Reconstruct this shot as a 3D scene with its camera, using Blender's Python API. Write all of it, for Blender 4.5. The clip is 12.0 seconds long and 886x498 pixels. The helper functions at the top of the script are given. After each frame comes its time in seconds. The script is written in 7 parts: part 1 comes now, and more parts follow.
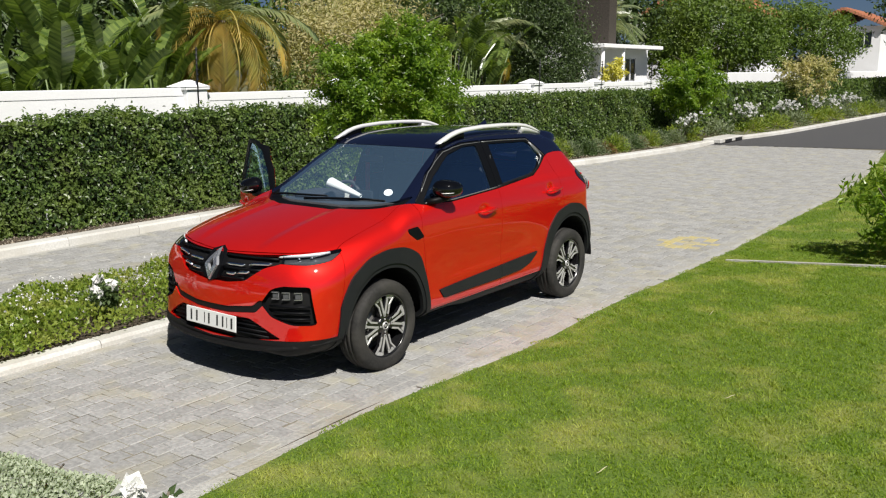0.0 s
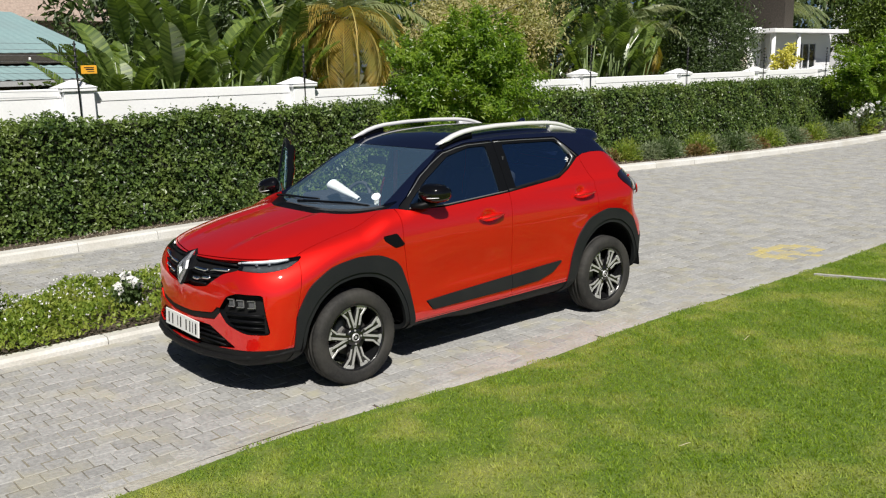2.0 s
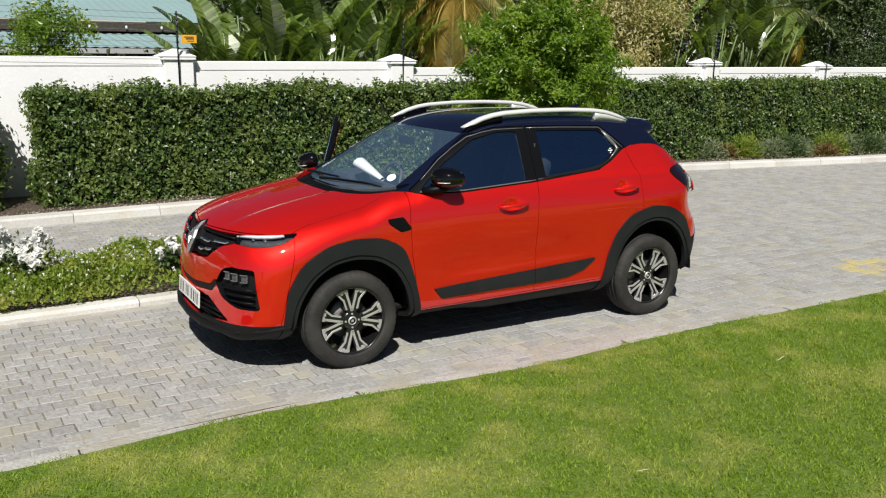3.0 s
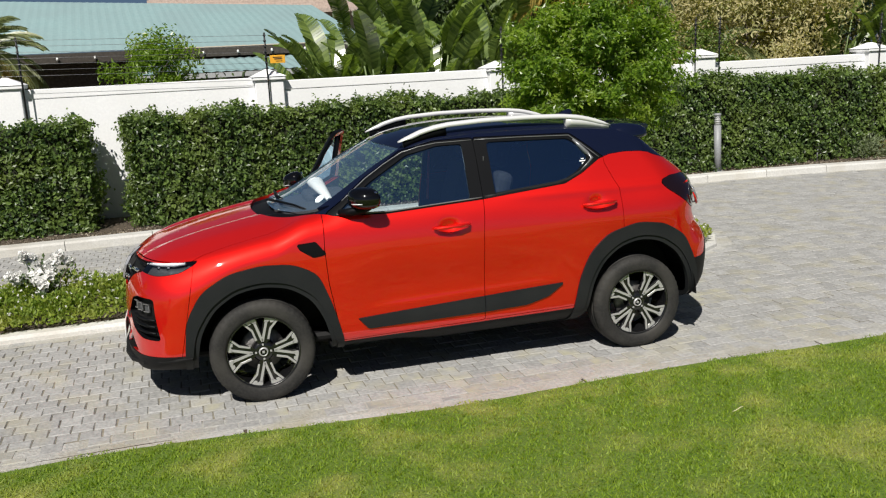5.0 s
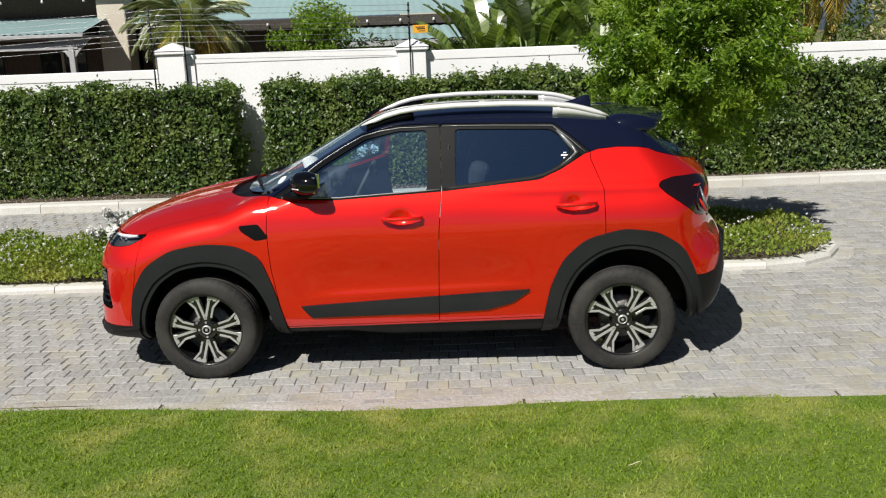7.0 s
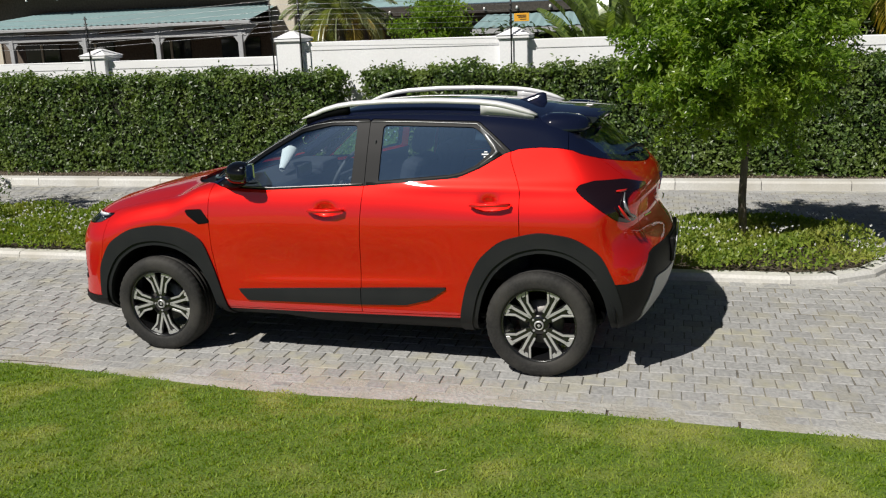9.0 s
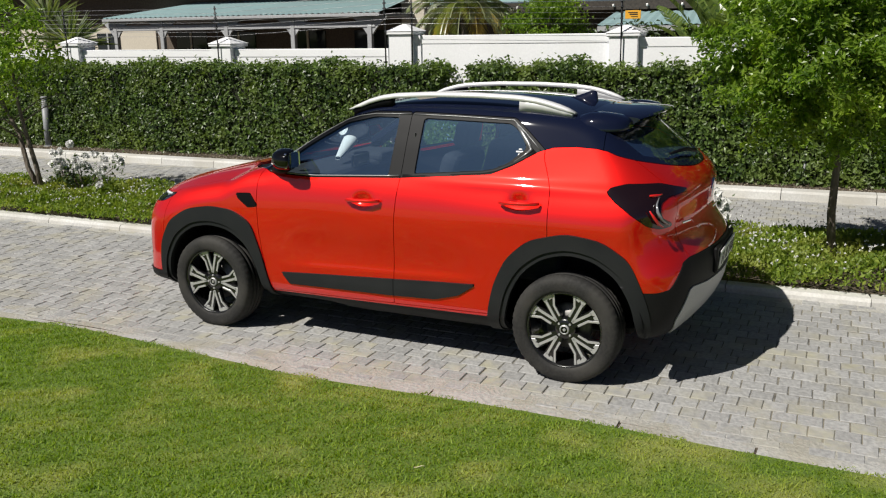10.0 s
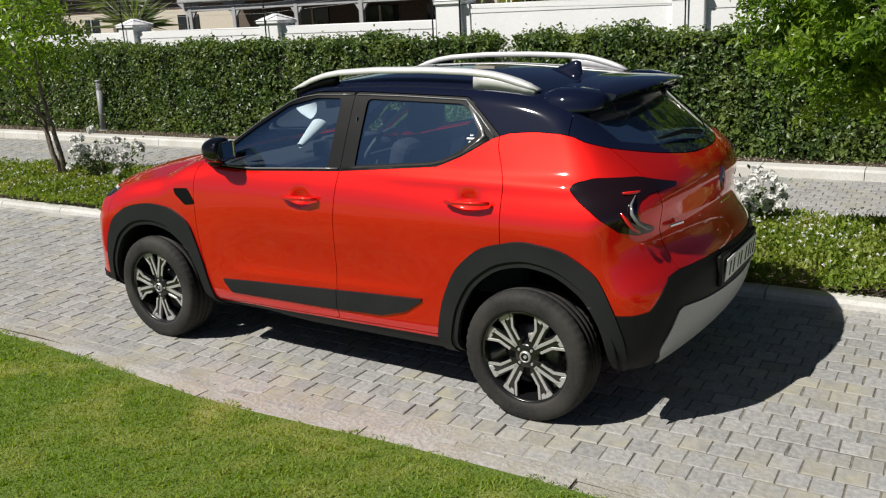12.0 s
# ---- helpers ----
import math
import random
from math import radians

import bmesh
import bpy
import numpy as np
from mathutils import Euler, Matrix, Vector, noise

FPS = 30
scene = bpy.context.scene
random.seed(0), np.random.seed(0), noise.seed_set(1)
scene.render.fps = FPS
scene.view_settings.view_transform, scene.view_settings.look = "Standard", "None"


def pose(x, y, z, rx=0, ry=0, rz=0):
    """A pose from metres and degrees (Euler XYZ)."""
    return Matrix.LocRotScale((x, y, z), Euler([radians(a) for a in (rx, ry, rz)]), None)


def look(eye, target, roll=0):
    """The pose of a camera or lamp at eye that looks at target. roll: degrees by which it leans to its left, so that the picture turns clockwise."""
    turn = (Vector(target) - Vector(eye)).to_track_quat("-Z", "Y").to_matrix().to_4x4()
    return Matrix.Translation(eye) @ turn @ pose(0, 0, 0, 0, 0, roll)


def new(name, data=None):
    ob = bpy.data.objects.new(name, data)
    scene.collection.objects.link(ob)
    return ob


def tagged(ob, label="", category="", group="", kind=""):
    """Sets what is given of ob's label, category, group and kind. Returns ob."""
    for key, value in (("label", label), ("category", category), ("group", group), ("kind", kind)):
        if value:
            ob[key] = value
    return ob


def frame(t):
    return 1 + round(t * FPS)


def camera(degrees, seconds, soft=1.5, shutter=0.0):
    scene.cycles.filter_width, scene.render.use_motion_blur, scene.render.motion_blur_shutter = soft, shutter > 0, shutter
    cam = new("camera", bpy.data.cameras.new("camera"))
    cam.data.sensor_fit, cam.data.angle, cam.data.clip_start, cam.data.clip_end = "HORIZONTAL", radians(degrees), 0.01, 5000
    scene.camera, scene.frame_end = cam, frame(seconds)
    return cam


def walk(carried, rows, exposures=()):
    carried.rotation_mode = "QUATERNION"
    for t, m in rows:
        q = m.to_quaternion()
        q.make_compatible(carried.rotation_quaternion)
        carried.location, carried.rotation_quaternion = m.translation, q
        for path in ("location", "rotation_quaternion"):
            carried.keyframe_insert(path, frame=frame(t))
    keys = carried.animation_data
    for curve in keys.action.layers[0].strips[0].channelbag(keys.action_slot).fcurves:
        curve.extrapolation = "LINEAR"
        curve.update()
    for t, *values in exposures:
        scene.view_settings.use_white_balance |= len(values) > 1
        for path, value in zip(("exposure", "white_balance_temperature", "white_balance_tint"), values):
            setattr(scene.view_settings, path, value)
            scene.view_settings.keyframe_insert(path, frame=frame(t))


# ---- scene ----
cam = camera(53.7, 12.0, soft=1.2)
METRES, EYE, TILT, LEAN, TURN = 10.0, 2.007, 0.0, 0.0, 36.2
ROWS = [
    (0.0, 0.0, 0.0, 0.0, -0.09, -11.3, 0.46),
    (0.5, 0.0277, 0.0145, -0.0012, 0.86, -12.03, 2.16),
    (1.0, 0.0604, 0.0305, 0.0018, 1.91, -11.83, 2.58),
    (1.5, 0.1013, 0.0446, 0.0031, 6.79, -11.18, 2.41),
    (2.0, 0.1381, 0.0586, 0.0009, 12.42, -11.64, 1.52),
    (2.5, 0.1772, 0.0831, 0.0007, 15.27, -12.67, 0.98),
    (3.0, 0.215, 0.1088, -0.0021, 22.36, -12.67, -0.55),
    (5.0, 0.3523, 0.2449, -0.0047, 36.32, -12.01, 2.91),
    (5.5, 0.3828, 0.2864, -0.0051, 41.88, -11.51, 2.64),
    (6.0, 0.4114, 0.3237, -0.0053, 46.45, -12.11, 1.98),
    (6.5, 0.4255, 0.3684, -0.0064, 48.76, -12.42, 2.5),
    (7.0, 0.4543, 0.4054, -0.0048, 53.89, -13.39, 2.07),
    (9.0, 0.5401, 0.5547, -0.0028, 68.16, -13.97, 2.01),
    (9.5, 0.5567, 0.5858, -0.0027, 74.39, -13.49, 0.14),
    (10.0, 0.5556, 0.6171, -0.0056, 77.92, -13.99, 0.79),
    (10.5, 0.5412, 0.6453, -0.0074, 78.82, -13.9, 1.89),
    (11.0, 0.5316, 0.6717, -0.0072, 82.45, -14.75, 1.5),
    (11.5, 0.5034, 0.6927, -0.0121, 84.42, -15.69, 2.08),
    (12.0, 0.482, 0.7146, -0.0134, 84.7, -15.46, 2.71),
]
EXPOSURES = [(0.0, 0.35), (2.5, 0.30), (5.5, 0.25), (6.0, 0.29), (7.0, 0.30), (9.5, 0.09), (10.0, 0.14), (12.0, 0.18)]
walk(cam, [(t, pose(4.566, -5.729, EYE, TILT, LEAN, TURN) @ pose(METRES * x, METRES * y, METRES * z, 90 + pitch, roll, yaw)) for t, x, y, z, yaw, pitch, roll in ROWS], EXPOSURES)

# ---- daylight: a clear sky and a high sun from ahead of the car's left ----
SUN_FROM = Vector((0.80, -0.50, 1.10))
world = bpy.data.worlds.new("clear_sky")
scene.world = world
world.use_nodes = True
sky = world.node_tree.nodes.new("ShaderNodeTexSky")
sky.sky_type, sky.sun_disc = "NISHITA", False
sky.sun_elevation = math.atan2(SUN_FROM.z, SUN_FROM.to_2d().length)
sky.sun_rotation = math.atan2(SUN_FROM.x, SUN_FROM.y)
sky.air_density, sky.dust_density, sky.ozone_density = 0.5, 0.9, 4.0
backing = world.node_tree.nodes["Background"]
backing.inputs["Strength"].default_value = 0.031
world.node_tree.links.new(sky.outputs["Color"], backing.inputs["Color"])
sun_data = bpy.data.lights.new("sun", "SUN")
sun_data.energy, sun_data.angle, sun_data.color = 5.0, radians(0.5), (1.0, 0.955, 0.885)
sun_ob = new("sun", sun_data)
sun_ob.matrix_basis = look(SUN_FROM * 30, (0, 0, 0))


# ---- materials ----
def nodes_of(m):
    m.use_nodes = True
    return m.node_tree.nodes, m.node_tree.links


def ramp_mix(n, l, fac, a, b):
    mix = n.new("ShaderNodeMix")
    mix.data_type = "RGBA"
    l.new(fac, mix.inputs[0])
    for i, c in ((6, a), (7, b)):
        if isinstance(c, tuple):
            mix.inputs[i].default_value = (*c, 1)
        else:
            l.new(c, mix.inputs[i])
    return mix.outputs[2]


def grain(n, l, scale, detail=4.0, lo=0.35, hi=0.65, stretch=(1, 1, 1), placed=False):
    """Noise over the thing itself, or with placed over the whole place, so that alike pieces differ."""
    co = n.new("ShaderNodeNewGeometry" if placed else "ShaderNodeTexCoord")
    mp = n.new("ShaderNodeMapping")
    mp.inputs["Scale"].default_value = stretch
    tx = n.new("ShaderNodeTexNoise")
    tx.inputs["Scale"].default_value, tx.inputs["Detail"].default_value = scale, detail
    mr = n.new("ShaderNodeMapRange")
    mr.inputs["From Min"].default_value, mr.inputs["From Max"].default_value = lo, hi
    l.new(co.outputs["Position" if placed else "Object"], mp.inputs[0])
    l.new(mp.outputs[0], tx.inputs["Vector"])
    l.new(tx.outputs["Fac"], mr.inputs[0])
    return mr.outputs[0]


def surface(name, c1, c2, fine=60.0, coarse=3.0, c3=None, rough=0.8, bump=0.3, depth=0.004, metal=0.0, coat=0.0, vary=0.0, island=False, stretch=(1, 1, 1), spec=0.5, placed=False, stain=(0.42, 0.75)):
    """A worn surface: c1 to c2 by a fine grain, c3 in wide stains, value varied piece by piece."""
    m = bpy.data.materials.new(name)
    n, l = nodes_of(m)
    p = n["Principled BSDF"]
    g = grain(n, l, fine, stretch=stretch, placed=placed)
    col = ramp_mix(n, l, g, c1, c2)
    if c3:
        s = grain(n, l, coarse, 5.0, *stain, placed=placed)
        col = ramp_mix(n, l, s, col, c3)
    if vary:
        r = n.new("ShaderNodeNewGeometry" if island else "ShaderNodeObjectInfo")
        hv = n.new("ShaderNodeHueSaturation")
        mr = n.new("ShaderNodeMapRange")
        mr.inputs["To Min"].default_value, mr.inputs["To Max"].default_value = 1 - vary, 1 + vary
        l.new(r.outputs["Random Per Island" if island else "Random"], mr.inputs[0])
        l.new(mr.outputs[0], hv.inputs["Value"])
        l.new(col, hv.inputs["Color"])
        col = hv.outputs[0]
    l.new(col, p.inputs["Base Color"])
    p.inputs["Roughness"].default_value, p.inputs["Metallic"].default_value = rough, metal
    p.inputs["Coat Weight"].default_value, p.inputs["Coat Roughness"].default_value = coat, 0.03
    p.inputs["Specular IOR Level"].default_value = spec
    if bump:
        b = n.new("ShaderNodeBump")
        b.inputs["Strength"].default_value, b.inputs["Distance"].default_value = bump, depth
        l.new(g, b.inputs["Height"])
        l.new(b.outputs[0], p.inputs["Normal"])
    return m


def foliage(name, c1, c2, c3=None, rough=0.45, through_light=0.35, patch=1.3, tint=(1.5, 1.6, 0.5), spec=0.5):
    """Leaves: value and hue vary leaf by leaf and in patches; some light comes through."""
    m = bpy.data.materials.new(name)
    n, l = nodes_of(m)
    p = n["Principled BSDF"]
    geo = n.new("ShaderNodeNewGeometry")
    col = ramp_mix(n, l, geo.outputs["Random Per Island"], c1, c2)
    if c3:
        col = ramp_mix(n, l, grain(n, l, patch, 4.0, 0.46, 0.74), col, c3)
    l.new(col, p.inputs["Base Color"])
    p.inputs["Roughness"].default_value = rough
    p.inputs["Specular IOR Level"].default_value = spec
    tr = n.new("ShaderNodeBsdfTranslucent")
    warm = n.new("ShaderNodeMix")
    warm.data_type, warm.blend_type = "RGBA", "MULTIPLY"
    warm.inputs[0].default_value = 1.0
    warm.inputs[7].default_value = (*tint, 1)
    l.new(col, warm.inputs[6])
    l.new(warm.outputs[2], tr.inputs["Color"])
    mx = n.new("ShaderNodeMixShader")
    mx.inputs[0].default_value = through_light
    l.new(p.outputs[0], mx.inputs[1])
    l.new(tr.outputs[0], mx.inputs[2])
    l.new(mx.outputs[0], n["Material Output"].inputs["Surface"])
    return m


def plain(name, c, rough=0.5, metal=0.0, coat=0.0, spec=0.5):
    m = bpy.data.materials.new(name)
    n, l = nodes_of(m)
    p = n["Principled BSDF"]
    p.inputs["Base Color"].default_value = (*c, 1)
    p.inputs["Roughness"].default_value, p.inputs["Metallic"].default_value = rough, metal
    p.inputs["Coat Weight"].default_value, p.inputs["Coat Roughness"].default_value = coat, 0.02
    p.inputs["Specular IOR Level"].default_value = spec
    return m


def glass(name, tint, rough=0.0, ior=1.85, haze_tint=(0.5, 0.55, 0.6), dust_haze=0.0, sky_tint=(1, 1, 1)):
    """A thin pane: tinted see-through with a clear reflection."""
    m = bpy.data.materials.new(name)
    n, l = nodes_of(m)
    n.remove(n["Principled BSDF"])
    t = n.new("ShaderNodeBsdfTransparent")
    t.inputs["Color"].default_value = (*tint, 1)
    g = n.new("ShaderNodeBsdfGlossy")
    g.inputs["Roughness"].default_value = rough
    # a tint other than white paints the sky's blue into the reflection
    g.inputs["Color"].default_value = (*sky_tint, 1)
    f = n.new("ShaderNodeFresnel")
    f.inputs["IOR"].default_value = ior
    mx = n.new("ShaderNodeMixShader")
    l.new(f.outputs[0], mx.inputs[0])
    l.new(t.outputs[0], mx.inputs[1])
    l.new(g.outputs[0], mx.inputs[2])
    out = mx.outputs[0]
    if dust_haze:
        # a thin diffuse layer: dust, with bluish sky haze painted into its colour
        df = n.new("ShaderNodeBsdfDiffuse")
        df.inputs["Color"].default_value = (*haze_tint, 1)
        dx = n.new("ShaderNodeMixShader")
        dx.inputs[0].default_value = dust_haze
        l.new(out, dx.inputs[1])
        l.new(df.outputs[0], dx.inputs[2])
        out = dx.outputs[0]
    l.new(out, n["Material Output"].inputs["Surface"])
    return m


PAVER = surface("weathered_grey_paver", (0.26, 0.26, 0.256), (0.36, 0.36, 0.352), 38, 3.2, (0.335, 0.32, 0.255), 0.85, 0.4, 0.004, vary=0.12, placed=True, stain=(0.50, 0.74))
PAVER_REST = surface("weathered_grey_pavers", (0.26, 0.26, 0.256), (0.36, 0.36, 0.352), 38, 3.2, (0.335, 0.32, 0.255), 0.85, 0.4, 0.004, vary=0.12, island=True, placed=True, stain=(0.50, 0.74))
PAVER_DIRTY = surface("lichen_stained_paver", (0.27, 0.268, 0.257), (0.355, 0.348, 0.318), 16, 9, (0.36, 0.345, 0.25), 0.85, 0.5, 0.005, vary=0.08, placed=True)
PAVER_YELLOW = surface("paint_stained_paver", (0.52, 0.43, 0.14), (0.40, 0.36, 0.22), 25, 4, (0.33, 0.32, 0.29), 0.8, 0.3, 0.003, placed=True)
JOINT = surface("sandy_joint", (0.09, 0.085, 0.073), (0.19, 0.178, 0.148), 30, 1.3, (0.28, 0.255, 0.19), 0.95, 0.5, 0.004)
KERB = surface("cast_concrete_kerb", (0.50, 0.497, 0.475), (0.61, 0.605, 0.58), 50, 1.6, (0.44, 0.42, 0.37), 0.85, 0.3, 0.003, vary=0.07)
EDGE_STONE = surface("worn_edging_concrete", (0.33, 0.329, 0.315), (0.43, 0.425, 0.40), 45, 3.0, (0.31, 0.29, 0.225), 0.9, 0.5, 0.006, vary=0.10, placed=True)
ASPHALT = surface("asphalt", (0.045, 0.045, 0.048), (0.085, 0.085, 0.09), 160, 1.0, (0.07, 0.07, 0.07), 0.9, 0.5, 0.004)
SOIL = surface("dark_soil", (0.05, 0.038, 0.026), (0.13, 0.10, 0.07), 30, 2, (0.09, 0.07, 0.05), 0.95, 0.8, 0.03)
EARTH = surface("garden_earth", (0.09, 0.10, 0.04), (0.16, 0.15, 0.08), 6, 0.4, (0.12, 0.12, 0.06), 0.95, 0.3, 0.02)
TURF = surface("lawn_turf", (0.07, 0.13, 0.010), (0.13, 0.20, 0.020), 70, 2.2, (0.24, 0.26, 0.065), 0.9, 0.6, 0.01, stain=(0.47, 0.72))
GRASS = foliage("grass_blade", (0.115, 0.205, 0.009), (0.275, 0.38, 0.032), (0.40, 0.42, 0.10), 0.6, 0.42, 2.2)
WALL_WHITE = surface("white_painted_plaster", (0.80, 0.81, 0.825), (0.85, 0.86, 0.875), 35, 1.2, (0.78, 0.785, 0.79), 0.75, 0.2, 0.003)
HEDGE_LEAF = foliage("hedge_leaf", (0.013, 0.036, 0.011), (0.15, 0.232, 0.052), (0.17, 0.225, 0.054), 0.40, 0.35, 2.2, (1.5, 1.6, 0.55), spec=0.55)
# near black: the shade behind the leaves is put into this colour
HEDGE_SHADE = surface("hedge_inside", (0.008, 0.011, 0.004), (0.02, 0.024, 0.010), 12, 2, None, 0.95, 0.5, 0.03)
TREE_LEAF = foliage("fresh_tree_leaf", (0.06, 0.125, 0.014), (0.25, 0.375, 0.044), (0.32, 0.41, 0.06), 0.34, 0.54, 2.0, spec=0.7)
BARK = surface("grey_bark", (0.10, 0.08, 0.06), (0.22, 0.185, 0.15), 40, 5, (0.15, 0.13, 0.10), 0.9, 0.8, 0.01, stretch=(1, 1, 0.2))
LITTER = foliage("dry_litter", (0.14, 0.10, 0.065), (0.46, 0.41, 0.33), (0.09, 0.07, 0.05), 0.8, 0.15, 3.0)
COVER_LEAF = foliage("groundcover_leaf", (0.11, 0.185, 0.022), (0.27, 0.34, 0.048), (0.32, 0.33, 0.075), 0.5, 0.38, 2.5)
ROSE_LEAF = foliage("rose_leaf", (0.05, 0.085, 0.03), (0.10, 0.15, 0.05), None, 0.5, 0.3)
LAVENDER_LEAF = foliage("grey_green_leaf", (0.13, 0.17, 0.09), (0.26, 0.30, 0.18), None, 0.65, 0.3)
SAGE_LEAF = foliage("silver_leaf", (0.30, 0.36, 0.25), (0.50, 0.55, 0.43), None, 0.7, 0.3)
RUST_LEAF = foliage("rusty_leaf", (0.20, 0.10, 0.04), (0.16, 0.15, 0.05), None, 0.6, 0.3)
PETAL = foliage("white_petal", (0.80, 0.80, 0.78), (0.88, 0.88, 0.87), None, 0.6, 0.3, 1.3, (1, 1, 1))
PADDLE_LEAF = foliage("paddle_leaf", (0.06, 0.11, 0.028), (0.21, 0.285, 0.07), (0.24, 0.31, 0.09), 0.24, 0.36, 1.2, spec=1.0)
STALK = surface("green_stalk", (0.10, 0.15, 0.05), (0.16, 0.21, 0.08), 20, 3, None, 0.5, 0.2, 0.003)
FROND = foliage("palm_frond", (0.12, 0.17, 0.075), (0.25, 0.30, 0.16), (0.28, 0.30, 0.14), 0.38, 0.3, spec=0.8)
FROND_DRY = foliage("dry_palm_frond", (0.50, 0.32, 0.075), (0.42, 0.35, 0.10), (0.33, 0.31, 0.09), 0.55, 0.3)
DRY_LEAF = foliage("dry_shrub_leaf", (0.38, 0.34, 0.17), (0.54, 0.48, 0.27), (0.26, 0.30, 0.10), 0.6, 0.35)
DARK_LEAF = foliage("dark_leaf", (0.03, 0.055, 0.017), (0.075, 0.115, 0.03), None, 0.45, 0.2)
WOOD_LEAF = foliage("broad_tree_leaf", (0.05, 0.095, 0.015), (0.16, 0.24, 0.036), (0.17, 0.23, 0.04), 0.5, 0.35, 0.4)
ROOF_TEAL = surface("pale_teal_roof_sheet", (0.225, 0.345, 0.355), (0.265, 0.385, 0.39), 14, 0.7, (0.235, 0.33, 0.34), 0.5, 0.1, 0.002)
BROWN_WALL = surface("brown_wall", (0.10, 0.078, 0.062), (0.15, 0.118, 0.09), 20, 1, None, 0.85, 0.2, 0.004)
CREAM = surface("cream_plaster", (0.55, 0.50, 0.41), (0.62, 0.57, 0.47), 30, 1, None, 0.85, 0.2, 0.003)
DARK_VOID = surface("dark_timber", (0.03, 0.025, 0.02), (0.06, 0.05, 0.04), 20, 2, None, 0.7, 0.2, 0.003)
GREY_TRIM = surface("grey_painted_timber", (0.34, 0.35, 0.36), (0.42, 0.43, 0.44), 30, 2, None, 0.7, 0.2, 0.003)
PALE_TILE = surface("pale_roof_tile", (0.36, 0.29, 0.25), (0.46, 0.38, 0.33), 12, 1, None, 0.8, 0.3, 0.01, vary=0.12, island=True)
TERRACOTTA = surface("terracotta_tile", (0.36, 0.14, 0.075), (0.46, 0.20, 0.11), 12, 1, None, 0.8, 0.3, 0.01, vary=0.1, island=True)
YELLOW_LEAF = foliage("yellow_leaf", (0.52, 0.48, 0.08), (0.64, 0.60, 0.15), None, 0.5, 0.3)
BLACK_METAL = plain("black_painted_steel", (0.015, 0.015, 0.017), 0.45)
WIRE = plain("steel_wire", (0.45, 0.45, 0.46), 0.4, 0.9)
GALV = surface("grey_powder_coat", (0.22, 0.23, 0.24), (0.28, 0.29, 0.30), 60, 4, None, 0.5, 0.1, 0.001)
SIGN_YELLOW = surface("orange_yellow_plastic", (0.75, 0.36, 0.02), (0.80, 0.42, 0.04), 20, 2, None, 0.5, 0.05, 0.001)
WINDOW_DARK = plain("dark_window_glass", (0.02, 0.025, 0.03), 0.05)
YELLOW_PAINT = plain("mustard_yellow_paint", (0.65, 0.50, 0.06), 0.6)


# ---- mesh makers ----
def part(name, bm, material, parent=None, label="", smooth=False):
    """Links a bmesh as one mesh object, under a thing or a part."""
    me = bpy.data.meshes.new(name)
    bm.to_mesh(me)
    bm.free()
    return hang(name, me, material, parent, label, smooth)


def hang(name, me, material, parent=None, label="", smooth=False):
    if material and not me.materials:
        me.materials.append(material)
    if smooth:
        me.polygons.foreach_set("use_smooth", [True] * len(me.polygons))
    ob = new(name, me)
    ob.parent = parent
    if label:
        ob["label"] = label
    return ob


def mesh_of(name, verts, faces):
    """A mesh from arrays: verts n x 3, faces m x k."""
    verts, faces = np.asarray(verts, np.float32), np.asarray(faces, np.int32)
    me = bpy.data.meshes.new(name)
    k = faces.shape[1]
    me.vertices.add(len(verts))
    me.vertices.foreach_set("co", verts.ravel())
    me.loops.add(faces.size)
    me.loops.foreach_set("vertex_index", faces.ravel())
    me.polygons.add(len(faces))
    me.polygons.foreach_set("loop_start", np.arange(0, faces.size, k, dtype=np.int32))
    me.update(calc_edges=True)
    me.polygons.foreach_set("use_smooth", [False] * len(faces))
    return me


def empty(name, m=None):
    ob = new(name)
    ob.empty_display_size = 0.1
    if m is not None:
        ob.matrix_basis = m
    return ob


def box(bm, x0, x1, y0, y1, z0, z1, bevel=0.0, seg=1, m=None):
    """A box with bevelled edges, added to bm."""
    made = bmesh.ops.create_cube(bm, size=1.0)["verts"]
    for v in made:
        v.co = Vector((x0 + (v.co.x + 0.5) * (x1 - x0), y0 + (v.co.y + 0.5) * (y1 - y0), z0 + (v.co.z + 0.5) * (z1 - z0)))
        if m is not None:
            v.co = m @ v.co
    if bevel:
        edges = {e for v in made for e in v.link_edges}
        bmesh.ops.bevel(bm, geom=list(edges), offset=bevel, segments=seg, affect="EDGES", profile=0.5)


def boxed(x0, x1, y0, y1, z0, z1, bevel=0.0, seg=1, m=None):
    bm = bmesh.new()
    box(bm, x0, x1, y0, y1, z0, z1, bevel, seg, m)
    return bm


def tube(bm, pts, radii, sides=8, cap=True):
    """A tapered tube along points."""
    rings = []
    pts = [Vector(p) for p in pts]
    for i, p in enumerate(pts):
        d = (pts[min(i + 1, len(pts) - 1)] - pts[max(i - 1, 0)]).normalized()
        q = d.to_track_quat("Z", "Y")
        rings.append([bm.verts.new(p + q @ Vector((math.cos(a) * radii[i], math.sin(a) * radii[i], 0))) for a in [2 * math.pi * k / sides for k in range(sides)]])
    for a, b in zip(rings, rings[1:]):
        for k in range(sides):
            bm.faces.new((a[k], a[(k + 1) % sides], b[(k + 1) % sides], b[k])).smooth = True
    if cap:
        bm.faces.new(rings[0][::-1])
        bm.faces.new(rings[-1])


def tubed(pts, radii, sides=8):
    bm = bmesh.new()
    tube(bm, pts, radii, sides)
    return bm


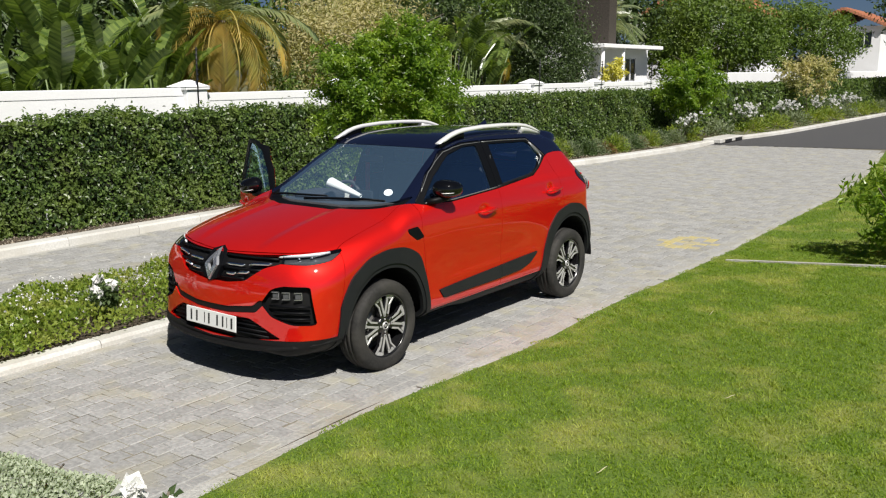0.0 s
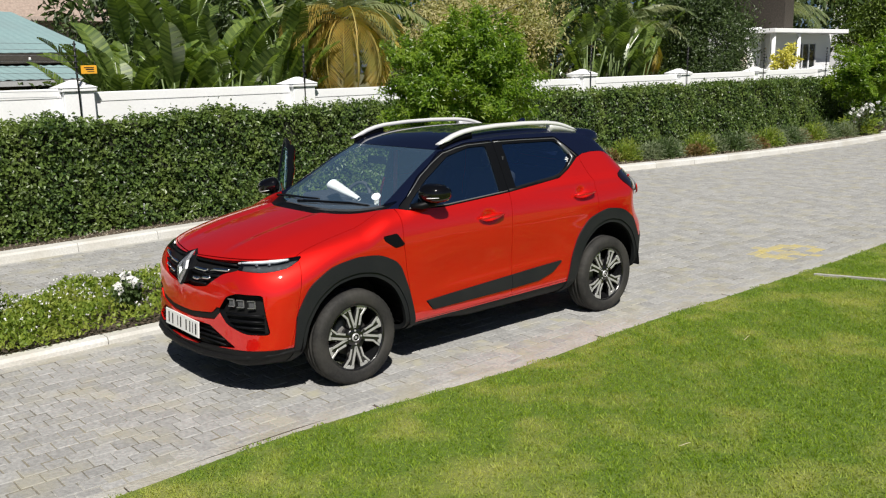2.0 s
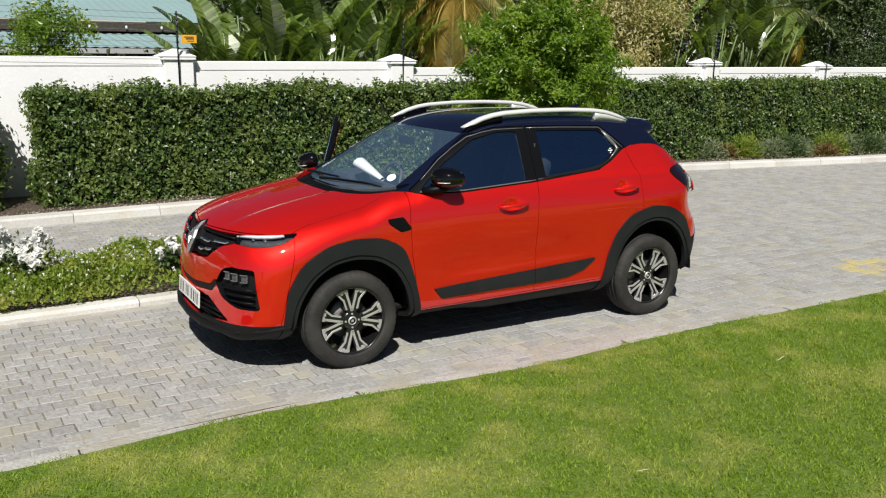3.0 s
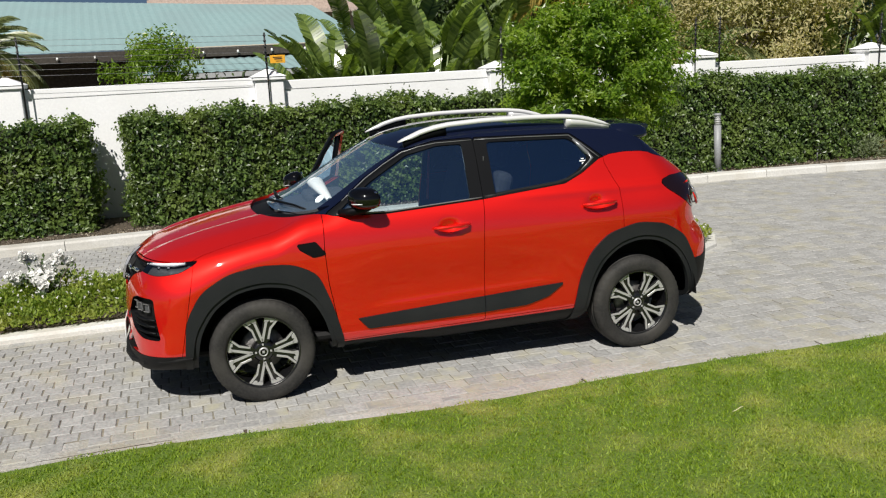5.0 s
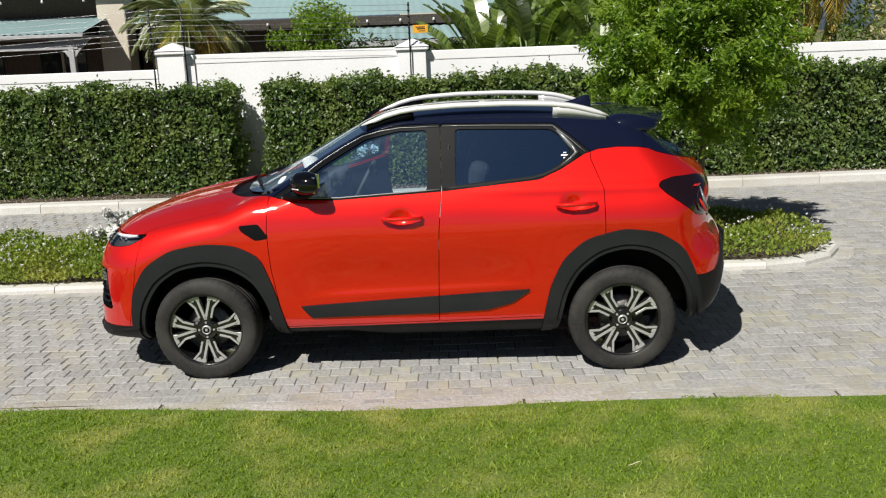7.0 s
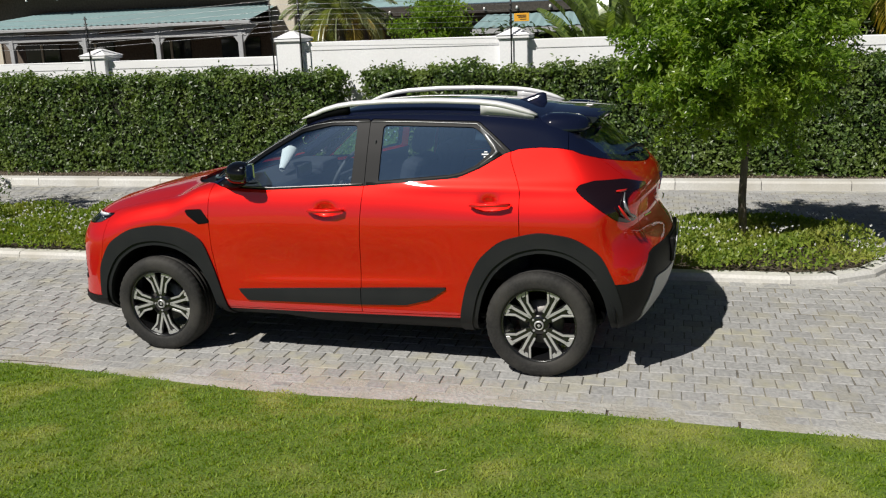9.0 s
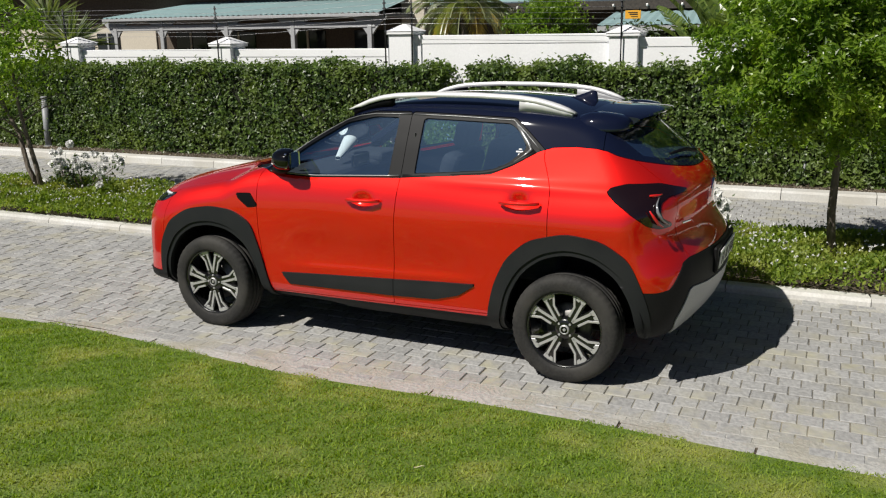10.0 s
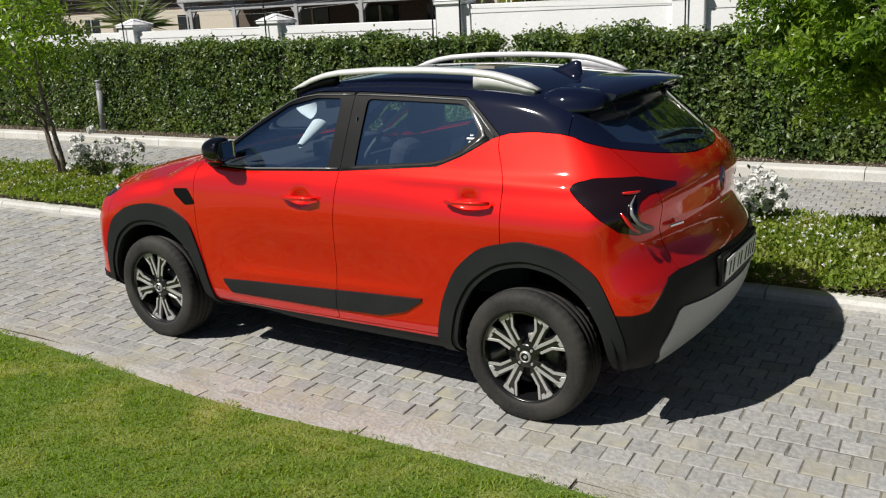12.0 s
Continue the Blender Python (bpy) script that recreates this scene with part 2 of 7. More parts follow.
def leaf_mesh(name, at, out, size, rng, wide=0.5, fold=0.25, spread=0.9, droop=0.15, facing=False):
    """Many small folded leaves at the points, each turned about its outward way."""
    k = len(at)
    size = np.broadcast_to(size, (k,))[:, None] * rng.uniform(0.7, 1.3, (k, 1))
    d = out + rng.normal(0, spread, (k, 3))
    d[:, 2] -= droop
    d /= np.linalg.norm(d, axis=1, keepdims=True) + 1e-9
    s = np.cross(d, rng.normal(0, 1, (k, 3)))
    s /= np.linalg.norm(s, axis=1, keepdims=True) + 1e-9
    u = np.cross(s, d)
    if facing:
        # the blades lie across the outward way, like shingles
        d, u = s, d
        s = np.cross(d, u)
    tip = at + d * size
    mid = at + d * size * 0.45
    v = np.stack([at, mid + s * size * wide * 0.5 + u * size * fold * 0.5, tip, mid - s * size * wide * 0.5 + u * size * fold * 0.5], 1).reshape(-1, 3)
    f = np.arange(k * 4).reshape(k, 4)
    faces = np.concatenate([f[:, [0, 1, 2]], f[:, [0, 2, 3]]], 0)
    return mesh_of(name, v, faces)


def sheet(name, outline, z, material, label="", thick=0.0):
    """A flat sheet with an outline; z a number or a function of x and y."""
    bm = bmesh.new()
    vs = [bm.verts.new((x, y, z(x, y) if callable(z) else z)) for x, y in outline]
    f = bm.faces.new(vs)
    if f.normal.z < 0:
        f.normal_flip()
    if thick:
        r = bmesh.ops.extrude_face_region(bm, geom=[f])
        for v in r["geom"]:
            if isinstance(v, bmesh.types.BMVert):
                v.co.z -= thick
        bmesh.ops.recalc_face_normals(bm, faces=bm.faces)
    return tagged(part(name, bm, material), label, kind="structure")


RNG = np.random.default_rng(7)


# ---- ground, lawn, lanes, kerbs ----
LAWN_EDGE = [(-16, 1.20), (-6, 1.24), (-3.2, 1.29), (-2.2, 1.25), (-1.7, 1.27), (-0.9, 1.34), (-0.35, 1.40), (0.2, 1.40), (0.6, 1.36), (1.5, 1.37), (2.5, 1.41), (3.7, 1.46), (6.7, 1.43), (10, 1.42), (13, 1.2), (15.4, 0.95), (19.4, 0.45), (26, 0.6), (40, 1.4), (70, 3.0)]
FAR_KERB = [(-30, -5.1), (-12, -5.10), (-6, -5.12), (-3, -5.13), (0, -5.23), (4, -5.31), (5.8, -5.40), (7.5, -5.30), (9.5, -4.9), (11.4, -4.5), (13.5, -4.2), (16.2, -3.95), (18.5, -3.92), (20.2, -3.9), (22, -3.6), (24.6, -3.3), (38.5, -2.86), (70, -1.2)]


def along(table, y):
    return float(np.interp(y, [p[0] for p in table], [p[1] for p in table]))


def lawn_height(x, y):
    d = x - along(LAWN_EDGE, y)
    return 0.012 + 0.085 * min(d, 5.0) + 0.02 * max(0.0, d - 5.0) + 0.012 * noise.noise(Vector((x * 0.7, y * 0.7, 0)))


ground = tagged(part("ground", boxed(-600, 600, -600, 600, -0.5, -0.07), EARTH), "dry grassy earth reaching to the horizon", kind="structure")
garden = tagged(part("garden_ground", boxed(-40, -5.4, -40, 90, -0.3, 0.085), SOIL), "dark garden soil under the hedge and shrubs", kind="structure")

# the lawn, a gently rising sheet
ys = list(np.arange(-16, 26.01, 0.4)) + [30, 36, 44, 56, 70]
offs = [0, 0.06, 0.15, 0.3, 0.5, 0.8, 1.2, 1.7, 2.3, 3.0, 4.0, 5.5, 8, 14, 30]
vv = [(along(LAWN_EDGE, y) + o, y, lawn_height(along(LAWN_EDGE, y) + o, y)) for y in ys for o in offs]
w = len(offs)
ff = [(i * w + j, i * w + j + 1, (i + 1) * w + j + 1, (i + 1) * w + j) for i in range(len(ys) - 1) for j in range(w - 1)]
lawn = tagged(hang("lawn", mesh_of("lawn", vv, ff), TURF, smooth=True), "mown green lawn with paler dry patches, rising from the drive", kind="structure")


def grass_mesh(name, x0, x1, y0, y1, count, tall, seed):
    rng = np.random.default_rng(seed)
    y = rng.uniform(y0, y1, count)
    e = np.interp(y, [p[0] for p in LAWN_EDGE], [p[1] for p in LAWN_EDGE])
    fringe = 0.022 * np.sin(y * 6.3) + 0.018 * np.sin(y * 15 + 1) + 0.012 * np.sin(y * 41)
    u = rng.uniform(0, 1, count)
    x = e + x0 + (x1 - x0) * u - 0.018 + fringe * (u < 0.04)
    z = np.array([lawn_height(a, b) for a, b in zip(x, y)])
    base = np.stack([x, y, z - 0.004], 1)
    h = tall * rng.uniform(0.5, 1.25, (count, 1)) * np.clip(0.45 + (x - e)[:, None] * 6, 0.45, 1.0)
    tuft_ = np.sin(x * 61 + 3 * np.sin(y * 17)) * np.sin(y * 53 + 2 * np.sin(x * 19)) + 0.7 * np.sin(x * 23 + y * 31 + 2 * np.sin(y * 7))
    h *= (1 + 0.30 * tuft_)[:, None]
    lean = rng.normal(0, 0.55, (count, 2)) * h
    a = rng.uniform(0, 2 * np.pi, count)
    half = 0.0032 * rng.uniform(0.7, 1.5, (count, 1)) * (1 + tall * 14)
    side = np.stack([np.cos(a), np.sin(a), np.zeros(count)], 1) * half
    tip = base + np.concatenate([lean, h], 1)
    v = np.stack([base - side, base + side, tip], 1).reshape(-1, 3)
    return mesh_of(name, v, np.arange(count * 3).reshape(-1, 3))


near_grass = tagged(hang("lawn_grass", grass_mesh("lawn_grass", 0.0, 4.2, -4.4, 4.6, 380000, 0.018, 3), GRASS), "short green blades of mown lawn grass with straw tips", "grass", kind="stuff")
far_grass = tagged(hang("verge_grass", grass_mesh("verge_grass", 0.0, 3.2, 4.6, 17, 110000, 0.024, 4), GRASS), "rough dry-tipped grass on the verge", "grass", kind="stuff")

# straw blades and clippings that lie on the lawn
for sx, sy, sr in ((3.09, -0.96, 30), (2.3, 1.0, 80), (2.9, -2.2, 60)):
    sz = lawn_height(sx, sy) + 0.03
    ca, sa = math.cos(radians(sr)), math.sin(radians(sr))
    straw = part("straw", tubed([(sx + ca * t, sy + sa * t + 0.02 * t * t * 40, sz + 0.012 * math.sin(t * 50)) for t in (-0.03, -0.012, 0.012, 0.03)], [0.0012, 0.002, 0.002, 0.0008], 5), plain("dry_straw", (0.6, 0.55, 0.36), 0.7))
    tagged(straw, "dry straw stalk lying on the lawn", "straw")

# lane bed under the pavers, and the asphalt further on
lane_out = [(along(FAR_KERB, y) - 0.05, y) for y in (-16, -12, -6, 0, 4, 7.5, 9.5, 11.4, 13.5, 16.2, 18.6)] + [(along(LAWN_EDGE, y) + 0.05, y) for y in (19.4, 15.4, 13, 10, 6.7, 3.7, 2.5, 1.5, 0.6, 0.2, -0.35, -0.9, -1.7, -2.2, -3.2, -6, -16)]
sheet("lane", lane_out, -0.0052, JOINT, "sand-jointed bed of the paved drive")
road_out = [(along(FAR_KERB, y) - 0.05, y) for y in (18.6, 20.2, 22, 24.6, 38.5, 70)] + [(along(LAWN_EDGE, y) + 0.05, y) for y in (70, 40, 26, 19.4)]
sheet("road", road_out, 0.004, ASPHALT, "smooth dark asphalt road beyond the paving")


def curve_points(table, y0, y1, step):
    ys_ = np.arange(y0, y1 + 1e-6, step)
    return [Vector((along(table, y), y, 0)) for y in ys_]


def kerb_stone(name, a, b, width, z0, z1, side, parent, material, gap=0.004, slope=0.04):
    """One kerb block from a to b; it lies on the given side of that line, with a battered face."""
    d = (b - a).normalized()
    s = Vector((-d.y, d.x, 0)) * side
    a, b = a + d * gap, b - d * gap
    bm = bmesh.new()
    prof = [(0, z0), (slope * 0.25, z1 - 0.025), (slope * 0.25 + 0.02, z1), (width - 0.01, z1), (width, z1 - 0.01), (width, z0)]
    ra = [bm.verts.new(a + s * u + Vector((0, 0, z))) for u, z in prof]
    rb = [bm.verts.new(b + s * u + Vector((0, 0, z))) for u, z in prof]
    for i in range(len(prof)):
        j = (i + 1) % len(prof)
        bm.faces.new((ra[i], ra[j], rb[j], rb[i]))
    bm.faces.new(ra)
    bm.faces.new(rb[::-1])
    bmesh.ops.recalc_face_normals(bm, faces=bm.faces)
    return part(name, bm, material, parent)


far_kerb = tagged(empty("kerb_far"), "pale concrete kerb along the far lane", kind="structure")
pts = curve_points(FAR_KERB, -24, 45, 1.0)
for a, b in zip(pts, pts[1:]):
    kerb_stone("kerb_stone", a, b, 0.24, -0.05, 0.105, 1, far_kerb, KERB)

# island between the two lanes, with a rounded end
ISLE_L, ISLE_R, ISLE_END = -1.26, -3.10, 2.86
mid, rad = (ISLE_L + ISLE_R) / 2, (ISLE_L - ISLE_R) / 2


def isle_far(y):
    """The island's far side, which draws in towards the car's nose."""
    return np.interp(y, [-1.0, 2.6], [-2.80, ISLE_R])


loop = [Vector((ISLE_L, y, 0)) for y in np.arange(-18.14, ISLE_END, 1.0)] + [Vector((mid + rad * math.cos(t), ISLE_END + rad * math.sin(t), 0)) for t in np.linspace(0, math.pi, 9)] + [Vector((float(isle_far(y)), y, 0)) for y in np.arange(ISLE_END - 1, -18.2, -1.0)]
isle_kerb = tagged(empty("kerb_island"), "pale concrete kerb round the planted island", kind="structure")
for a, b in zip(loop, loop[1:]):
    kerb_stone("kerb_stone", a, b, 0.15, -0.05, 0.055, 1, isle_kerb, KERB, slope=0.02)
bed_loop = [(ISLE_L - 0.12, -18.1)] + [(mid + (rad - 0.12) * math.cos(t), ISLE_END + (rad - 0.12) * math.sin(t)) for t in np.linspace(0, math.pi, 17)] + [(float(isle_far(y)) + 0.12, y) for y in (2.6, -1.0, -18.1)]
sheet("island_bed", bed_loop, 0.035, SOIL, "dark soil of the planted island", 0.15)

# flush concrete edging beside the lawn
band_y = np.arange(-15.0, 18.1, 0.5)
sheet("edging_mortar", [(along(LAWN_EDGE, y) + 0.03, y) for y in band_y] + [(along(LAWN_EDGE, y) - 0.28, y) for y in band_y[::-1]], -0.0012, EDGE_STONE, "rough mortar fillet between pavers and edging")
edging = tagged(empty("edging"), "worn flush concrete edging along the lawn", kind="structure")
yy = np.concatenate([np.arange(-16, -2.0, 1.0), [-1.45, -0.41, 0.6, 1.65, 2.31], np.arange(3.3, 18.5, 1.0)])
sheet("edging_joints", [(along(LAWN_EDGE, y) + 0.02, y) for y in band_y] + [(along(LAWN_EDGE, y) - 0.09, y) for y in band_y[::-1]], -0.0005, SOIL, "dark soil in the joints of the edging")
for y, y_next in zip(yy, yy[1:]):
    y_end = y_next - 0.004
    a, b = Vector((along(LAWN_EDGE, y) + 0.03, y, 0)), Vector((along(LAWN_EDGE, y_end) + 0.03, y_end, 0))
    kerb_stone("edging_block", a + Vector((0.010 * math.sin(y * 5), 0, 0)), b + Vector((0.010 * math.sin(y * 5 + 1), 0, 0)), 0.13, -0.05, 0.004 + 0.002 * math.sin(y * 3), 1, edging, EDGE_STONE, 0.004, 0.02)

# mortar haunch between the pavers and the kerbs
near_strip = [(ISLE_L - 0.01, -15.0), (ISLE_L + 0.13, -15.0), (ISLE_L + 0.13, ISLE_END)]
near_strip += [(mid + (rad + 0.13) * math.cos(t), ISLE_END + (rad + 0.13) * math.sin(t)) for t in np.linspace(0.05, math.pi - 0.05, 24)]
near_strip += [(float(isle_far(y)) - 0.13, y) for y in (ISLE_END, 2.6, -1.0, -15.0)] + [(float(isle_far(y)) + 0.01, y) for y in (-15.0, -1.0, 2.6, ISLE_END)]
near_strip += [(mid + (rad - 0.02) * math.cos(t), ISLE_END + (rad - 0.02) * math.sin(t)) for t in np.linspace(math.pi - 0.05, 0.05, 24)]
sheet("kerb_mortar_island", near_strip + [(ISLE_L - 0.01, ISLE_END)], -0.0014, EDGE_STONE, "mortar haunch round the island kerb")
far_y = np.arange(-15.0, 18.1, 0.5)
sheet("kerb_mortar_far", [(along(FAR_KERB, y) - 0.01, y) for y in far_y] + [(along(FAR_KERB, y) + 0.13, y) for y in far_y[::-1]], -0.0014, EDGE_STONE, "mortar haunch along the far kerb")


# ---- white boundary wall with capped pillars and an electric fence ----
PILLARS = [(-17.5, 1.92), (-13.95, 1.93), (-10.42, 1.93), (-7.02, 1.90), (-3.66, 2.06), (-0.24, 2.00), (3.29, 1.95), (6.87, 1.97), (10.39, 1.93), (13.96, 1.87), (17.5, 1.85), (21.0, 1.83), (24.6, 1.82), (28.2, 1.82)]
boundary = tagged(empty("wall_west"), "white plastered boundary wall with capped pillars", kind="structure")
for (y0, z0), (y1, z1) in zip(PILLARS, PILLARS[1:]):
    top = 1.70 if y1 < -3 else (1.87 if y1 < 0 else (1.83 if y1 < 4 else 1.74))
    if y0 < -3 < y1:
        top = 1.89
    bm = bmesh.new()
    box(bm, -7.12, -6.90, y0 + 0.20, y1 - 0.20, -0.1, top - 0.13, 0.006)
    box(bm, -7.128, -6.892, y0 + 0.20, y1 - 0.20, top - 0.128, top, 0.010, 2)
    part("wall_panel", bm, WALL_WHITE, boundary)
for y, z in PILLARS:
    bm = bmesh.new()
    box(bm, -7.22, -6.80, y - 0.20, y + 0.20, -0.1, z - 0.16, 0.008)
    box(bm, -7.25, -6.77, y - 0.235, y + 0.235, z - 0.158, z - 0.105, 0.012)
    ring = [bm.verts.new((-7.01 + sx * 0.25, y + sy * 0.245, z - 0.104)) for sx, sy in ((-1, -1), (1, -1), (1, 1), (-1, 1))]
    ring2 = [bm.verts.new((-7.01 + sx * 0.03, y + sy * 0.03, z)) for sx, sy in ((-1, -1), (1, -1), (1, 1), (-1, 1))]
    for i in range(4):
        bm.faces.new((ring[i], ring[(i + 1) % 4], ring2[(i + 1) % 4], ring2[i]))
    bm.faces.new(ring2)
    bm.faces.new(ring[::-1])
    bmesh.ops.recalc_face_normals(bm, faces=bm.faces)
    part("pillar", bm, WALL_WHITE, boundary)

fence = tagged(empty("electric_fence"), "black electric fence posts and strained steel wires on the white wall", "fence")
for y, z in PILLARS:
    for dy in ((-0.22, 0.235) if y in (-3.66, 6.87) else (-0.02,)):
        post = part("post", tubed([(-6.755, y + dy, z - 0.75), (-6.755, y + dy, z + 0.10), (-6.74, y + dy, z + 0.50)], [0.014, 0.014, 0.012], 6), BLACK_METAL, fence)
        for k in range(7):
            part("insulator", boxed(-6.775, -6.725, y + dy - 0.018, y + dy + 0.018, z + 0.0 + 0.075 * k, z + 0.022 + 0.075 * k, 0.004), BLACK_METAL, post)
for k in range(7):
    line = []
    for y, z in PILLARS[:6]:
        line.append((-6.722, y, z + 0.01 + 0.075 * k))
    part("wire", tubed(line, [0.0022] * len(line), 4), WIRE, fence)
sign = tagged(part("warning_sign", boxed(-6.735, -6.727, -0.21, 0.0, 2.075, 2.185, 0.003), SIGN_YELLOW), "small orange-yellow warning sign hung on the fence wire", "sign")
for k, (zz, hh) in enumerate(((2.15, 0.012), (2.125, 0.016), (2.098, 0.010))):
    part("lettering_bar", boxed(-6.7265, -6.725, -0.17 + 0.02 * k, -0.04, zz, zz + hh), BLACK_METAL, sign, "dark unreadable lettering bar")
for dy in (-0.19, -0.02):
    part("hanger", tubed([(-6.73, dy, 2.18), (-6.73, dy, 2.24)], [0.004, 0.004], 5), BLACK_METAL, sign)


# ---- hedges ----
def hedge_thing(name, x0, x1, y0, y1, z0, z1, density, leaf, label, seed, front_only=False):
    rng = np.random.default_rng(seed)
    thing = tagged(empty(name, pose((x0 + x1) / 2, (y0 + y1) / 2, z0)), label, "hedge")
    c = Vector(((x0 + x1) / 2, (y0 + y1) / 2, z0))
    # a solid dark box that stands for the shade deep in the hedge
    part("inner_growth", boxed(x0 + 0.10 - c.x, x1 - 0.10 - c.x, y0 + 0.1 - c.y, y1 - 0.1 - c.y, 0, z1 - z0 - 0.05, 0.05), HEDGE_SHADE, thing, "near-black solid core, the hedge's inner shade put in its colour")
    dx, dy, dz = x1 - x0, y1 - y0, z1 - z0
    P, N = [], []
    for area, make, nrm in ((dy * dz, lambda u, v: (np.full_like(u, x1), y0 + u * dy, z0 + v * dz), (1, 0, 0.15)),
                            (dy * dx, lambda u, v: (x0 + v * dx, y0 + u * dy, np.full_like(u, z1)), (0.1, 0, 1)),
                            (dx * dz, lambda u, v: (x0 + u * dx, np.full_like(u, y0), z0 + v * dz), (0, -1, 0.1)),
                            (dx * dz, lambda u, v: (x0 + u * dx, np.full_like(u, y1), z0 + v * dz), (0, 1, 0.1))):
        k = int(area * density)
        u, v = rng.uniform(0, 1, k), rng.uniform(0, 1, k)
        x, y, z = make(u, v)
        p = np.stack([x, y, z], 1)
        n = np.tile(np.array(nrm, float), (k, 1))
        wob = 0.035 * np.sin(y * 2.3 + seed) + 0.03 * np.sin(y * 5.1 + z * 4.0) + 0.025 * np.sin(z * 7 + y * 3.3) + 0.02 * np.sin(y * 11 + x * 9)
        # leafy bosses of a hand's width, with darker hollows between them
        boss = np.sin(y * 17 + 3 * np.sin(z * 5 + seed)) * np.sin(z * 19 + 2 * np.sin(y * 6)) + 0.6 * np.sin(y * 29 + z * 23 + x * 13)
        p += n * (wob + 0.042 * boss + rng.normal(-0.05, 0.045, k))[:, None]
        if nrm[0] == 1:
            p[:, 0] += 0.24 * (1 - v) ** 1.6
        P.append(p)
        N.append(n)
    # a few long shoots that stand out of the clipped top
    k = int(dy * 7)
    base = np.stack([rng.uniform(x0, x1, k), rng.uniform(y0, y1, k), np.full(k, z1)], 1)
    for s in range(4):
        P.append(base + np.array([0, 0, 0.01 + 0.012 * s]) * rng.uniform(0.5, 1.5, (k, 1)) + rng.normal(0, 0.012, (k, 3)))
        N.append(np.tile(np.array([0.2, 0, 1.0]), (k, 1)))
    at, out = np.concatenate(P), np.concatenate(N)
    at -= np.array(c)
    at[:, 2] = np.maximum(at[:, 2], 0.02)
    tagged(hang("leaves", leaf_mesh("leaves", at, out, leaf, rng, 0.62, 0.3, 0.7, -0.25, True), HEDGE_LEAF, thing, "dense small glossy green leaves"), kind="stuff")
    return thing


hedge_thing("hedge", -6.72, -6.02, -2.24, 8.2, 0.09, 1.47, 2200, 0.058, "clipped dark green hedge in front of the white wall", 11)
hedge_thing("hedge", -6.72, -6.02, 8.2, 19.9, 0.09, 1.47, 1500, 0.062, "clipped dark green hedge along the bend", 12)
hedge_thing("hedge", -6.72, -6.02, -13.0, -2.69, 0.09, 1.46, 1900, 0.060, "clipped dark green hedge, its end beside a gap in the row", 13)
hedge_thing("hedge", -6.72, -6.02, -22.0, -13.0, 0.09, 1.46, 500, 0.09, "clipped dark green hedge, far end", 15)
hedge_thing("hedge", -6.6, -5.7, 21.4, 62, 0.09, 1.48, 260, 0.13, "long clipped green hedge beyond the rose bed", 14)
# dry litter and chips on the soil between hedge and kerb
rng = np.random.default_rng(19)
k = 9000
ly = rng.uniform(-14, 18, k)
lx = np.array([along(FAR_KERB, y) for y in ly]) - 0.26 - 0.42 * rng.uniform(0, 1, k) ** 1.6
litter = hang("leaf_litter", leaf_mesh("leaf_litter", np.stack([lx, ly, np.full(k, 0.092)], 1), np.tile(np.array([0, 0, 0.25]), (k, 1)), 0.026, rng, 0.7, 0.2, 0.8, 0.1, True), LITTER)
tagged(litter, "dry brown leaf litter and pale chips at the foot of the hedge", "leaf litter", kind="stuff")
# bare stakes in the hedge foot
for y in (0.12, -4.6, 2.2, -8.2, 8.4):
    tagged(part("garden_stake", tubed([(-5.9, y, 0.05), (-5.9, y + 0.01, 0.38)], [0.012, 0.011], 6), GALV), "thin grey metal stake at the foot of the hedge", "stake")


# ---- bollard lamps ----
def bollard_lamp(x, y, h):
    thing = tagged(empty("bollard_lamp", pose(x, y, 0.085, 0, -1.5, 0)), "grey steel bollard lamp with louvred head before the hedge", "bollard lamp", "bollards by the hedge")
    part("column", tubed([(0, 0, -0.03), (0, 0, h * 0.8)], [0.055, 0.055], 16), GALV, thing)
    part("foot_plate", tubed([(0, 0, -0.03), (0, 0, 0.012)], [0.09, 0.09], 16), GALV, thing)
    part("diffuser", tubed([(0, 0, h * 0.8), (0, 0, h * 0.96)], [0.042, 0.042], 16), plain("frosted_lamp_plastic", (0.75, 0.75, 0.72), 0.4), thing, "frosted white lamp cylinder")
    for k in range(4):
        part("louvre", tubed([(0, 0, h * 0.815 + k * h * 0.038), (0, 0, h * 0.815 + k * h * 0.038 + 0.008)], [0.056, 0.052], 16), GALV, thing)
    part("cap", tubed([(0, 0, h * 0.96), (0, 0, h * 0.985), (0, 0, h)], [0.056, 0.056, 0.045], 16), GALV, thing)


bollard_lamp(-5.76, 6.42, 0.90)
bollard_lamp(-5.78, -10.1, 0.86)


